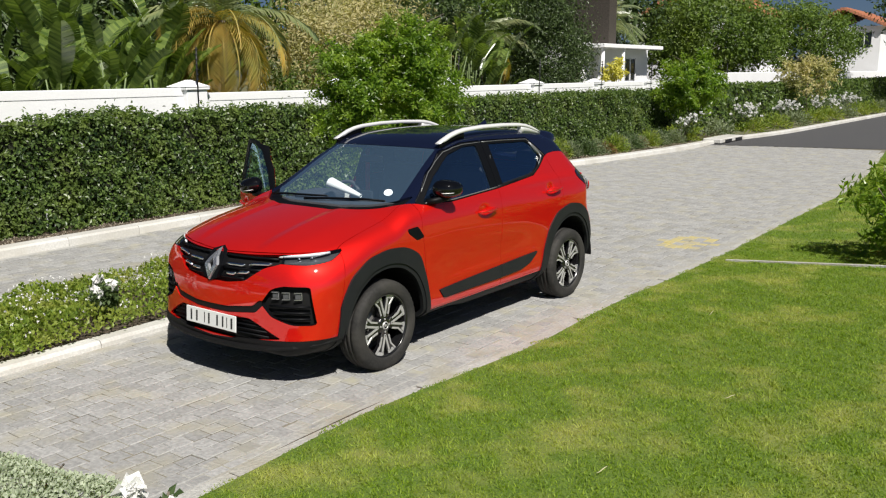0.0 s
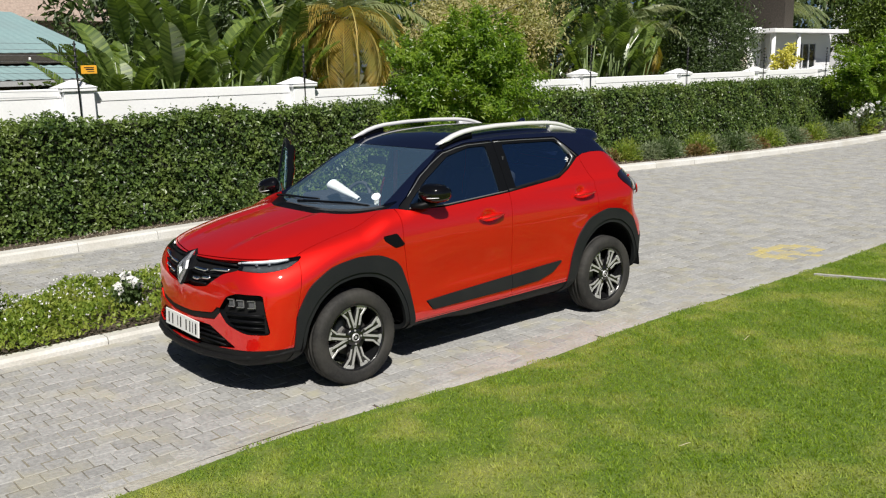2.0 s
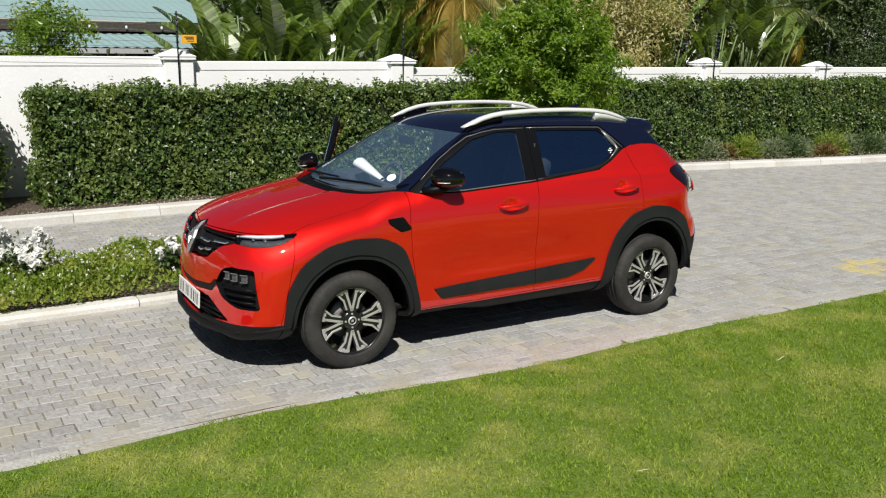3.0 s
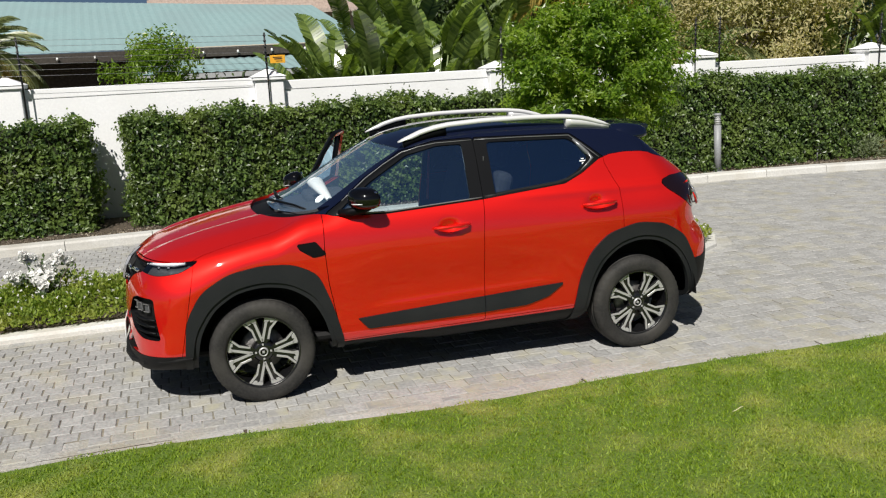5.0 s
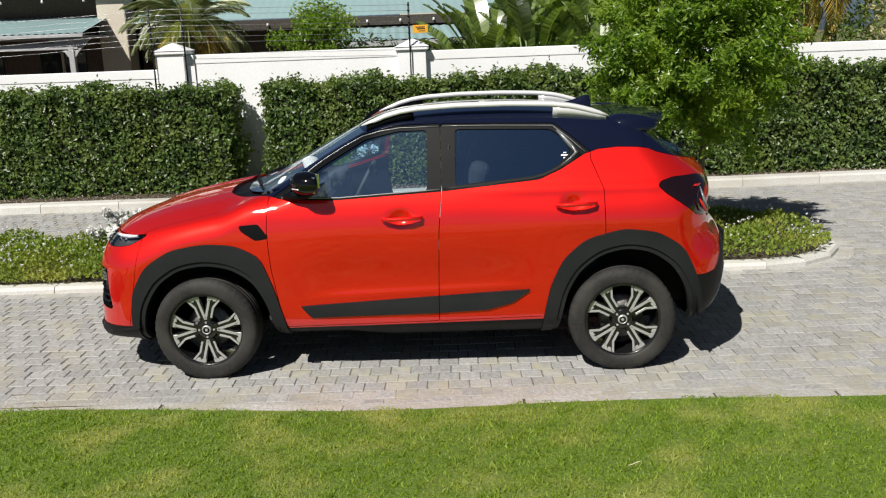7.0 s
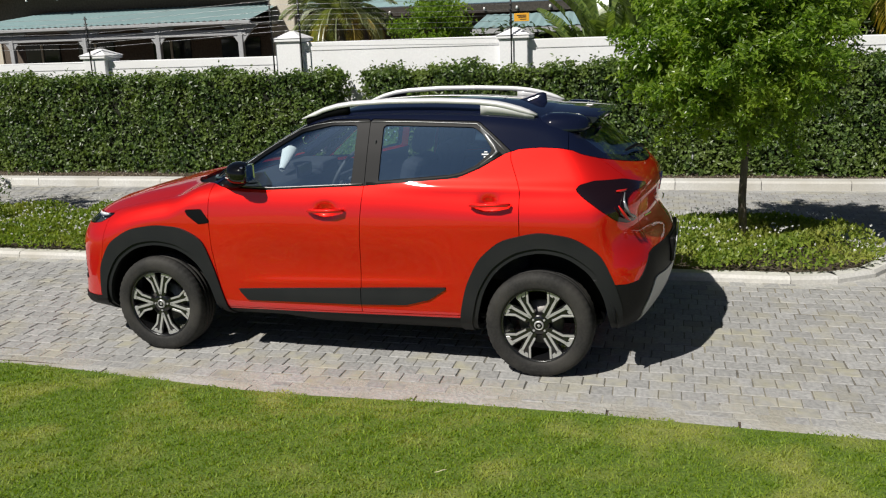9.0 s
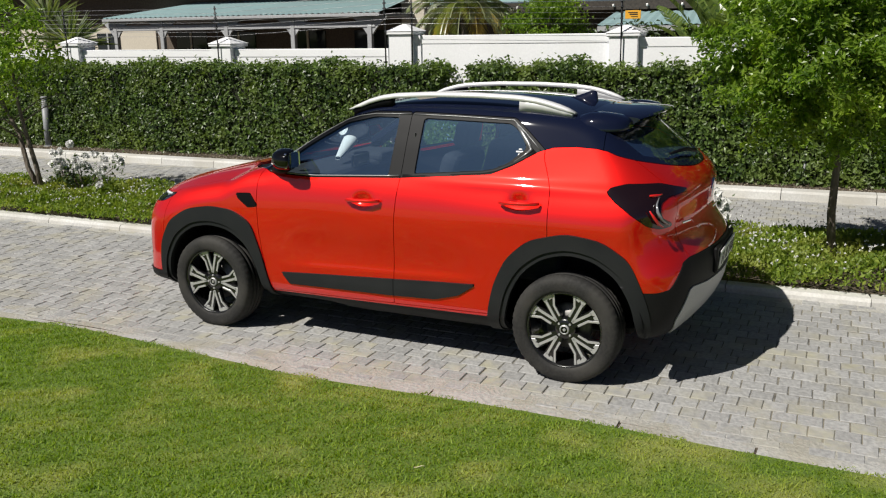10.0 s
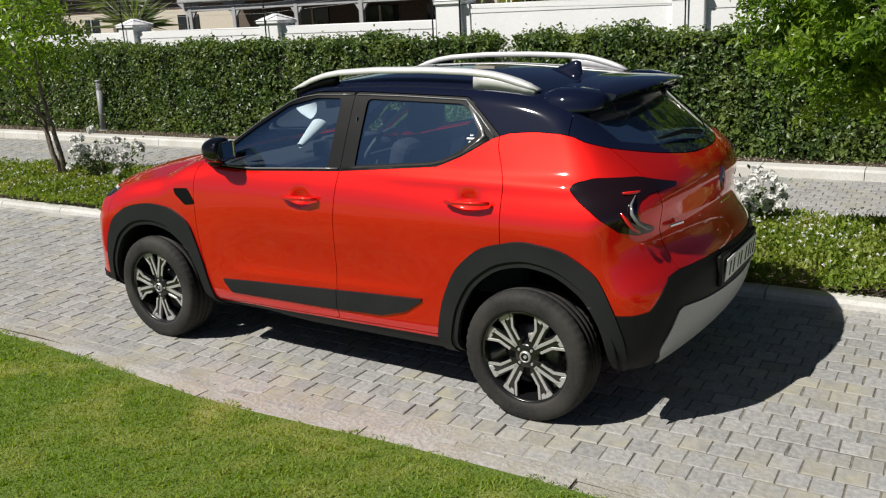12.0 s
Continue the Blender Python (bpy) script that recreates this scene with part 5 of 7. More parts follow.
def body_shell(n_mid=160, n_end=60, n_round=190):
    """The left half of the shell, as triangles, found along rays from a spine."""
    starts, ways = [], []
    low, high = -1.15, 1.15
    for i in range(n_end):
        t = math.pi / 2 * (1 - i / n_end)
        starts.append((low, math.sin(t), math.cos(t), -1))
    for i in range(n_mid + 1):
        starts.append((low + (high - low) * i / n_mid, 0.0, 1.0, 0))
    for i in range(1, n_end + 1):
        t = math.pi / 2 * i / n_end
        starts.append((high, math.sin(t), math.cos(t), 1))
    th = np.linspace(-math.pi / 2, math.pi / 2, n_round + 1)
    o, d = [], []
    for y0, s, c, sign in starts:
        zc = 0.68
        o.append(np.stack([np.zeros_like(th), np.full_like(th, y0), np.full_like(th, zc)], 1))
        d.append(np.stack([np.cos(th) * c, np.full_like(th, sign * s), np.sin(th) * c], 1))
    o, d = np.concatenate(o), np.concatenate(d)
    a, b = np.zeros(len(o)), np.full(len(o), 2.2)
    for _ in range(34):
        m = (a + b) / 2
        q = o + d * m[:, None]
        ins = body_field(q[:, 0], q[:, 1], q[:, 2]) < 0
        a, b = np.where(ins, m, a), np.where(ins, b, m)
    pts = o + d * ((a + b) / 2)[:, None]
    pts[np.abs(pts[:, 0]) < 1e-6, 0] = 0.0
    w = n_round + 1
    i, j = np.meshgrid(np.arange(len(starts) - 1), np.arange(n_round), indexing="ij")
    q = np.stack([i * w + j, i * w + j + 1, (i + 1) * w + j + 1, (i + 1) * w + j], -1).reshape(-1, 4)
    tri = np.concatenate([q[:, [0, 1, 2]], q[:, [0, 2, 3]]])
    return pts, tri


def nose_y(x, z):
    """Where the nose's surface lies at that place of the front view."""
    a, b = -2.3, -1.3
    for _ in range(30):
        m = (a + b) / 2
        if float(body_field(np.array([x]), np.array([m]), np.array([z]))[0]) > 0:
            a = m
        else:
            b = m
    return (a + b) / 2


def roof_z(x, y):
    """The height of the top surface over a place of the plan."""
    a, b = 1.0, 1.8
    for _ in range(30):
        m = (a + b) / 2
        if float(body_field(np.array([x]), np.array([y]), np.array([m]))[0]) < 0:
            a = m
        else:
            b = m
    return (a + b) / 2


# ---- cutting the shell into panels ----
def clip(P, T, g):
    """Splits triangles where the field g changes sign; returns points and the triangles inside and outside."""
    ins = g < 0
    cnt = ins[T].sum(1)
    keep_in, keep_out = [T[cnt == 3]], [T[cnt == 0]]
    new_pts, base = [], len(P)
    mixed = T[(cnt == 1) | (cnt == 2)]
    if len(mixed):
        lone_in = ins[mixed].sum(1) == 1
        lone = np.where(lone_in[:, None], ins[mixed], ~ins[mixed]).argmax(1)
        r = np.arange(len(mixed))
        a, b, c = mixed[r, lone], mixed[r, (lone + 1) % 3], mixed[r, (lone + 2) % 3]
        e = np.concatenate([np.stack([a, b], 1), np.stack([a, c], 1)])
        key = np.sort(e, 1)
        uniq, inv = np.unique(key, axis=0, return_inverse=True)
        inv = inv.reshape(-1)
        g0, g1 = g[uniq[:, 0]], g[uniq[:, 1]]
        t = np.clip(g0 / (g0 - g1 + 1e-15), 0.0, 1.0)
        new_pts = P[uniq[:, 0]] + (P[uniq[:, 1]] - P[uniq[:, 0]]) * t[:, None]
        ab, ac = base + inv[:len(mixed)], base + inv[len(mixed):]
        one = np.stack([a, ab, ac], 1)
        two = np.concatenate([np.stack([ab, b, c], 1), np.stack([ab, c, ac], 1)])
        li2 = np.concatenate([lone_in, lone_in])
        keep_in += [one[lone_in], two[~li2]]
        keep_out += [one[~lone_in], two[li2]]
        P = np.concatenate([P, new_pts])
    return P, np.concatenate(keep_in), np.concatenate(keep_out)


def tidy(P, T):
    used, inv = np.unique(T, return_inverse=True)
    T = inv.reshape(T.shape)
    a, b, c = P[used][T[:, 0]], P[used][T[:, 1]], P[used][T[:, 2]]
    ok = np.linalg.norm(np.cross(b - a, c - a), axis=1) > 1e-10
    return P[used], T[ok]


class Shell:
    """What is left of the half shell; take() lifts panels out of it, leaving a fine gap."""

    def __init__(self, P, T):
        self.P, self.T = P, T

    def take(self, field, gap=0.0018):
        x, y, z = self.P.T
        P, inside, outside = clip(self.P, self.T, field(x, y, z) + gap)
        got = tidy(P, inside)
        x, y, z = P.T
        P2, _, left = clip(P, outside, field(x, y, z) - gap)
        self.P, self.T = tidy(P2, left)
        return got


def panel_mesh(name, P, T, lift=0.0, depth=0.022, mirror=False, both=False, pattern=None):
    """A panel that follows the shell, with edges folded inwards, shaded by the shell's own normals."""
    N = body_normal(P)
    fn = np.cross(P[T[:, 1]] - P[T[:, 0]], P[T[:, 2]] - P[T[:, 0]])
    turned = (fn * N[T].sum(1)).sum(1) < 0
    T = np.where(turned[:, None], T[:, ::-1], T)
    edges = np.concatenate([T[:, [0, 1]], T[:, [1, 2]], T[:, [2, 0]]])
    key = np.sort(edges, 1)
    uq, first, count = np.unique(key, axis=0, return_index=True, return_counts=True)
    rim = edges[first[count == 1]]
    mid_edge = (np.abs(P[rim[:, 0], 0]) < 1e-4) & (np.abs(P[rim[:, 1], 0]) < 1e-4)
    rim = rim[~mid_edge]
    a, b = rim[:, 0], rim[:, 1]
    top = P + N * lift
    k = len(P)
    m = len(rim)
    V = np.concatenate([top, P[a] + N[a] * lift, P[b] + N[b] * lift, P[b] + N[b] * (lift - depth), P[a] + N[a] * (lift - depth)])
    i = np.arange(m)
    quads = np.stack([k + i, k + 3 * m + i, k + 2 * m + i, k + m + i], 1)
    F = np.concatenate([T, quads[:, [0, 1, 2]], quads[:, [0, 2, 3]]])
    away = np.cross(P[b] - P[a], N[a])
    away /= np.linalg.norm(away, axis=1, keepdims=True) + 1e-12
    VN = np.concatenate([N, away, away, away, away])
    fn = np.cross(V[F[:, 1]] - V[F[:, 0]], V[F[:, 2]] - V[F[:, 0]])
    turned = (fn * VN[F].sum(1)).sum(1) < 0
    F[turned] = F[turned][:, ::-1]
    sets = [(V, F, VN)]
    if both or mirror:
        flip = (V * [-1, 1, 1], F[:, ::-1], VN * [-1, 1, 1])
        sets = [flip] if mirror else [sets[0], flip]
    vs, fs, ns, o = [], [], [], 0
    for v, f, n in sets:
        vs.append(v)
        fs.append(f + o)
        ns.append(n)
        o += len(v)
    vs, fs, ns = np.concatenate(vs), np.concatenate(fs), np.concatenate(ns)
    me = mesh_of(name, vs, fs)
    me.polygons.foreach_set("use_smooth", [True] * len(me.polygons))
    me.normals_split_custom_set_from_vertices([tuple(v) for v in ns])
    return me


# ---- car materials ----
def car_paint():
    m = bpy.data.materials.new("flame_red_car_paint")
    n, l = nodes_of(m)
    p = n["Principled BSDF"]
    g = grain(n, l, 1.6, 3.0, 0.3, 0.7)
    l.new(ramp_mix(n, l, g, (0.78, 0.0125, 0.008), (0.83, 0.014, 0.009)), p.inputs["Base Color"])
    p.inputs["Roughness"].default_value, p.inputs["Metallic"].default_value = 0.48, 0.65
    p.inputs["Specular IOR Level"].default_value = 0.0
    p.inputs["Coat Weight"].default_value, p.inputs["Coat Roughness"].default_value = 1.0, 0.03
    p.inputs["Coat IOR"].default_value = 1.8
    return m


RED = car_paint()
GLOSS_BLACK = plain("black_roof_paint", (0.005, 0.0075, 0.022), 0.035, 0.0, 0.0, 0.8)
MIRROR_BLACK = plain("black_mirror_paint", (0.003, 0.003, 0.0035), 0.06, 0.0, 0.0, 0.6)
SATIN_BLACK = plain("satin_black_frame", (0.003, 0.0034, 0.0045), 0.5, 0.0, 0.0, 0.14)
CLADDING = surface("grained_grey_plastic", (0.0075, 0.009, 0.0105), (0.0115, 0.0132, 0.015), 220, 4, (0.015, 0.016, 0.017), 0.6, 0.25, 0.0008, spec=0.3)
LOW_BLACK = surface("black_plastic", (0.004, 0.004, 0.0045), (0.007, 0.007, 0.0075), 200, 4, None, 0.6, 0.2, 0.0006, spec=0.25)
SILVER_SKID = surface("silver_painted_plastic", (0.38, 0.39, 0.40), (0.44, 0.45, 0.46), 160, 3, None, 0.45, 0.05, 0.0005, metal=0.4)
RAIL_SILVER = plain("satin_silver_rail", (0.76, 0.765, 0.77), 0.33, 0.25)
CHROME = plain("chrome", (0.80, 0.80, 0.82), 0.08, 1.0)
MACHINED = surface("machined_alloy", (0.44, 0.44, 0.44), (0.52, 0.52, 0.515), 300, 8, None, 0.36, 0.1, 0.0004, metal=0.4)
RIM_BLACK = plain("gloss_black_alloy", (0.008, 0.008, 0.009), 0.25, 0.0, 0.6)
RUBBER = surface("tyre_rubber", (0.016, 0.0157, 0.0153), (0.027, 0.0263, 0.0255), 70, 6, (0.048, 0.0455, 0.041), 0.75, 0.3, 0.001, spec=0.3)
# the blue diffuse share paints sky haze on the panes, over a little dust
SCREEN_GLASS = glass("windscreen_glass", (0.80, 0.87, 0.88), ior=1.58, haze_tint=(0.28, 0.50, 0.80), dust_haze=0.085)
SIDE_GLASS = glass("side_window_glass", (0.72, 0.88, 0.95), ior=3.6, haze_tint=(0.12, 0.26, 0.56), dust_haze=0.02, sky_tint=(0.50, 0.76, 1.0))
DARK_GLASS = glass("tinted_window_glass", (0.64, 0.80, 0.90), ior=3.6, haze_tint=(0.09, 0.21, 0.55), dust_haze=0.02, sky_tint=(0.46, 0.74, 1.0))
REAR_GLASS = glass("rear_window_glass", (0.60, 0.68, 0.72), ior=2.0, haze_tint=(0.12, 0.24, 0.55), dust_haze=0.085)
LAMP_CLEAR = glass("clear_lamp_cover", (0.86, 0.88, 0.90))
LAMP_INSIDE = plain("grey_lamp_inside", (0.15, 0.155, 0.165), 0.28, 0.6)
LAMP_SMOKE = plain("smoked_tail_lamp", (0.010, 0.004, 0.005), 0.08, 0.0, 1.0)
LAMP_RED = plain("red_tail_lamp", (0.60, 0.014, 0.012), 0.12, 0.0, 1.0)
LAMP_LENS = plain("clear_tail_lens", (0.26, 0.27, 0.29), 0.15, 0.3, 0.5)
SATIN_CHROME = plain("satin_chrome_badge", (0.55, 0.56, 0.58), 0.24, 0.85)
LAMP_WHITE = plain("white_light_guide", (0.78, 0.80, 0.84), 0.25)
TRIM_DARK = surface("dark_cabin_fabric", (0.022, 0.024, 0.030), (0.040, 0.043, 0.052), 120, 5, None, 0.85, 0.3, 0.001)
TRIM_GREY = surface("grey_cabin_plastic", (0.05, 0.052, 0.056), (0.075, 0.078, 0.082), 90, 5, None, 0.6, 0.2, 0.001)
PAPER = plain("white_paper", (0.85, 0.86, 0.86), 0.7)
PLATE_WHITE = plain("white_number_plate", (0.72, 0.73, 0.72), 0.35)
INK = plain("black_lettering", (0.015, 0.015, 0.016), 0.5)
WINDOW_TRIM = plain("satin_grey_window_trim", (0.22, 0.225, 0.23), 0.35, 0.5)
RED_BELT = plain("red_fabric", (0.5, 0.02, 0.03), 0.7)

# ---- outlines, seen from the side (y, z), the front or the rear (x, z) ----
ARCH_F_IN = [(-1.640, 0.10), (-1.632, 0.31), (-1.60, 0.47), (-1.51, 0.61), (-1.38, 0.695), (-1.225, 0.72), (-1.07, 0.695), (-0.94, 0.61), (-0.865, 0.47), (-0.825, 0.29), (-0.80, 0.10)]
ARCH_F_OUT = [(-1.715, 0.10), (-1.70, 0.36), (-1.675, 0.56), (-1.58, 0.72), (-1.42, 0.815), (-1.22, 0.848), (-1.03, 0.835), (-0.885, 0.76), (-0.815, 0.57), (-0.755, 0.33), (-0.73, 0.10)]
ARCH_R_IN = [(0.855, 0.10), (0.885, 0.33), (0.925, 0.50), (1.00, 0.63), (1.12, 0.72), (1.265, 0.755), (1.41, 0.73), (1.54, 0.64), (1.62, 0.50), (1.655, 0.33), (1.665, 0.10)]
ARCH_R_OUT = [(0.76, 0.10), (0.785, 0.36), (0.825, 0.54), (0.90, 0.70), (1.03, 0.815), (1.25, 0.872), (1.45, 0.845), (1.60, 0.75), (1.68, 0.58), (1.72, 0.44), (1.715, 0.30)]
WIN_F = [(-0.735, 1.103), (-0.43, 1.092), (0.115, 1.118), (0.118, 1.452), (-0.05, 1.452), (-0.25, 1.410), (-0.50, 1.270), (-0.66, 1.160)]
WIN_R = [(0.285, 1.130), (0.74, 1.172), (0.87, 1.228), (0.965, 1.310), (0.905, 1.395), (0.845, 1.437), (0.285, 1.452)]
FRAME_F = [(-0.815, 1.0), (-0.80, 1.105), (-0.70, 1.165), (-0.53, 1.288), (-0.27, 1.436), (-0.06, 1.482), (0.198, 1.486), (0.200, 1.0)]
FRAME_R = [(0.200, 1.0), (0.198, 1.486), (0.87, 1.468), (0.965, 1.395), (1.085, 1.295), (1.05, 1.0)]
DOOR_F = [(-0.815, 1.3), (-0.825, 1.11), (-0.835, 0.90), (-0.825, 0.70), (-0.79, 0.47), (-0.755, 0.318), (0.162, 0.335), (0.168, 0.60), (0.178, 0.88), (0.200, 1.12), (0.200, 1.3)]
DOOR_R = [(0.200, 1.36), (0.200, 1.12), (0.178, 0.88), (0.168, 0.60), (0.162, 0.335), (0.82, 0.350), (1.00, 0.70), (1.145, 0.84), (1.140, 1.10), (1.075, 1.26), (1.07, 1.36)]
TRIM_SIDE = [(-0.665, 0.452), (-0.60, 0.378), (0.15, 0.388), (0.45, 0.400), (0.60, 0.440), (0.72, 0.522), (0.15, 0.492)]
VENT = [(-1.0, 0.948), (-0.885, 0.955), (-0.822, 0.872), (-0.905, 0.860), (-0.985, 0.915)]
LAMP_F = [(-1.915, 0.826), (-1.872, 0.872), (-1.755, 0.880), (-1.565, 0.900), (-1.61, 0.872), (-1.68, 0.838), (-1.76, 0.824), (-1.82, 0.818)]
GRILLE = [(-0.2, 0.858), (0.27, 0.862), (0.515, 0.872), (0.545, 0.825), (0.44, 0.795), (0.31, 0.705), (0.15, 0.682), (-0.2, 0.682)]
FOG = [(0.445, 0.572), (0.515, 0.668), (0.594, 0.693), (0.745, 0.690), (0.762, 0.573), (0.778, 0.44), (0.660, 0.443), (0.520, 0.490)]
BAND = [(-0.2, 0.520), (0.15, 0.522), (0.38, 0.548), (0.45, 0.605), (0.462, 0.560), (0.40, 0.505), (0.16, 0.480), (-0.2, 0.478)]
LOW_GRILLE = [(-0.2, 0.462), (0.35, 0.462), (0.43, 0.425), (0.59, 0.346), (0.30, 0.318), (-0.2, 0.306)]
TAIL = [(0.815, 1.104), (0.85, 1.128), (0.96, 1.146), (1.20, 1.143), (1.455, 1.096), (1.44, 1.084), (1.235, 1.074), (1.165, 1.045), (1.15, 1.01), (1.175, 0.965), (1.275, 0.930), (1.265, 0.912), (1.16, 0.908), (1.05, 0.930), (0.94, 0.990), (0.855, 1.055)]
SKID = [(-0.2, 0.560), (0.40, 0.565), (0.62, 0.580), (0.69, 0.40), (0.62, 0.30), (-0.2, 0.235)]


def outline(poly, kind, r=0.018):
    p = softened(poly, r)
    if kind == "side":
        return lambda x, y, z: np.maximum(polygon_gap(y, z, p), 0.3 - x)
    if kind == "front":
        return lambda x, y, z: np.maximum(polygon_gap(x, z, p), y + 1.45)
    if kind == "rear":
        return lambda x, y, z: np.maximum(polygon_gap(x, z, p), 1.45 - y)
    return lambda x, y, z: np.maximum(polygon_gap(y - 0.8 * x, z, p), 1.40 - y)


def line(table):
    a, b = [p[0] for p in table], [p[1] for p in table]
    return lambda v: np.interp(v, a, b)


belt = line([(-1.6, 0.9), (-0.90, 1.0), (-0.805, 1.092), (-0.42, 1.078), (0.19, 1.108), (0.77, 1.158), (0.90, 1.212), (1.04, 1.292), (1.12, 1.316), (1.24, 1.324), (1.36, 1.318), (1.42, 1.306), (1.47, 1.284), (1.60, 1.246), (1.76, 1.194), (1.80, 1.18), (1.95, 1.16)])
tail_top = line([(0, 0.752), (0.375, 0.744), (0.589, 0.738), (0.655, 0.722), (0.70, 0.675), (0.755, 0.59), (0.80, 0.575), (0.9, 0.573)])


def cowl(x):
    return -1.20 + 0.34 * x ** 2 + 1.0 * np.maximum(x - 0.3, 0) ** 2


lip_top = line([(0, 0.300), (0.48, 0.332), (0.79, 0.342), (0.9, 0.348)])
dark_upper = lambda x, y, z: np.maximum(belt(y) - z, cowl(x) - y)
screen_area = lambda x, y, z: np.maximum.reduce([cowl(x) + 0.115 - y, y - (-0.345 + 0.30 * x ** 2), x - (0.655 - 0.20 * (y + 0.95))])
rear_pane = lambda x, y, z: np.maximum.reduce([x - 0.55 + 0.12 * (1.43 - z), 1.395 + 0.06 * x - y, belt(y) + 0.022 - z])

car = tagged(empty("car", pose(0, 0, -0.004, 0, 0, -1.56)), "glossy red compact crossover car with black roof and dark cladding", "car")
shell = Shell(*body_shell())
S = shell.take
S(outline(ARCH_F_IN, "side", 0.06), 0.0)
S(outline(ARCH_R_IN, "side", 0.06), 0.0)
pieces = {}
arch_lip_f, arch_lip_r = outline(ARCH_F_IN, "side", 0.06), outline(ARCH_R_IN, "side", 0.06)
pieces["arch_lip_f"] = S(lambda x, y, z: arch_lip_f(x, y, z) - 0.030, 0.0)
pieces["arch_lip_r"] = S(lambda x, y, z: arch_lip_r(x, y, z) - 0.030, 0.0)
pieces["arch_f"] = S(outline(ARCH_F_OUT, "side", 0.06), 0.0006)
pieces["arch_r"] = S(outline(ARCH_R_OUT, "side", 0.06), 0.0006)
pieces["tail_black"] = S(lambda x, y, z: np.maximum(z - tail_top(x), 1.55 - y), 0.001)
pieces["lip"] = S(lambda x, y, z: np.maximum(z - lip_top(x), y + 1.5), 0.001)
pieces["sill"] = S(lambda x, y, z: np.maximum.reduce([z - (0.318 + 0.017 * y), y - 1.0, -0.95 - y]), 0.001)
pieces["under"] = S(lambda x, y, z: z - 0.24, 0.0)
pieces["grille"] = S(outline(GRILLE, "front", 0.015), 0.001)
pieces["lamp_f"] = S(outline(LAMP_F, "side", 0.012), 0.001)
pieces["fog"] = S(outline(FOG, "front", 0.02), 0.001)
pieces["band"] = S(outline(BAND, "front", 0.012), 0.0005)
pieces["low_grille"] = S(outline(LOW_GRILLE, "front", 0.015), 0.001)
pieces["tail_lamp"] = S(outline(TAIL, "corner", 0.014), 0.001)
pieces["vent"] = S(outline(VENT, "side", 0.008), 0.001)
black = Shell(*S(dark_upper, 0.0012))
pieces["win_f"] = black.take(outline(WIN_F, "side", 0.022), 0.0008)
pieces["win_r"] = black.take(outline(WIN_R, "side", 0.022), 0.0008)
pieces["frame_f"] = black.take(outline(FRAME_F, "side", 0.02))
pieces["frame_r"] = black.take(outline(FRAME_R, "side", 0.02))
pieces["screen"] = black.take(screen_area, 0.0006)
pieces["cowl"] = black.take(lambda x, y, z: np.maximum(y - (cowl(x) + 0.12), x - 0.70), 0.001)
pieces["rear_pane"] = black.take(rear_pane, 0.0006)
pieces["tailgate_black"] = black.take(lambda x, y, z: np.maximum.reduce([x - 0.70, 1.33 + 0.1 * x - y]), 0.002)
pieces["roof"] = (black.P, black.T)
both_trim = Shell(*S(outline(TRIM_SIDE, "side", 0.008), 0.0006))
pieces["trim_f"] = both_trim.take(lambda x, y, z: y - 0.164, 0.002)
pieces["trim_r"] = (both_trim.P, both_trim.T)
pieces["door_f"] = S(outline(DOOR_F, "side", 0.01), 0.0022)
pieces["door_r"] = S(outline(DOOR_R, "side", 0.01), 0.0022)
pieces["bonnet"] = S(lambda x, y, z: np.maximum.reduce([x - np.interp(y, [-1.9, -1.55, -1.0, -0.85], [0.80, 0.735, 0.705, 0.68]), 0.866 + 0.03 * x - z, y + 0.8]), 0.0022)
pieces["bumper"] = S(lambda x, y, z: np.maximum(y - (-1.685 + 0.22 * (z - 0.5)), z - 0.93), 0.0015)
pieces["fender"] = S(lambda x, y, z: y + 0.6, 0.0)
pieces["tailgate"] = S(lambda x, y, z: np.maximum.reduce([x - (0.585 + 0.06 * (z - 0.8)), 1.5 - y]), 0.0022)
pieces["quarter"] = (shell.P, shell.T)


def add(name, key, material, parent, lift=0.0, depth=0.022, side="both", label=""):
    """Panels of the middle are one mesh; those of the sides come left and right."""
    P, T = pieces[key]
    me = panel_mesh(name, P, T, lift, depth, mirror=(side == "right"), both=(side == "both"))
    return hang(name, me, material, parent, label)


add("bonnet", "bonnet", RED, car)
add("front_bumper", "bumper", RED, car)
add("tailgate", "tailgate", RED, car)
add("roof", "roof", GLOSS_BLACK, car, label="gloss black roof and pillars")
add("cowl", "cowl", SATIN_BLACK, car, -0.02, 0.03)
windscreen = add("windscreen", "screen", SCREEN_GLASS, car, -0.004, 0.0, label="clear curved windscreen")
windscreen.visible_shadow = False
for key in ("door_r", "quarter", "tailgate", "roof", "tailgate_black"):
    add("cabin_lining", key, TRIM_DARK, car, -0.032, 0.0, label="dark cabin lining")
rear_window = add("rear_window", "rear_pane", REAR_GLASS, car, -0.004, 0.0, label="dark tinted rear window")
rear_window.visible_shadow = False
add("tailgate_frame", "tailgate_black", GLOSS_BLACK, car)
add("front_lip", "lip", LOW_BLACK, car, 0.006, 0.03, label="black plastic lower lip")
add("rear_bumper", "tail_black", LOW_BLACK, car, 0.004, 0.03, label="black plastic rear bumper")
add("underbody", "under", LOW_BLACK, car, 0.0, 0.0)
add("grille_backing", "grille", LOW_BLACK, car, -0.03, 0.0)
add("bumper_groove", "band", LOW_BLACK, car, -0.008, 0.02)
add("lower_grille_backing", "low_grille", LOW_BLACK, car, -0.035, 0.0)
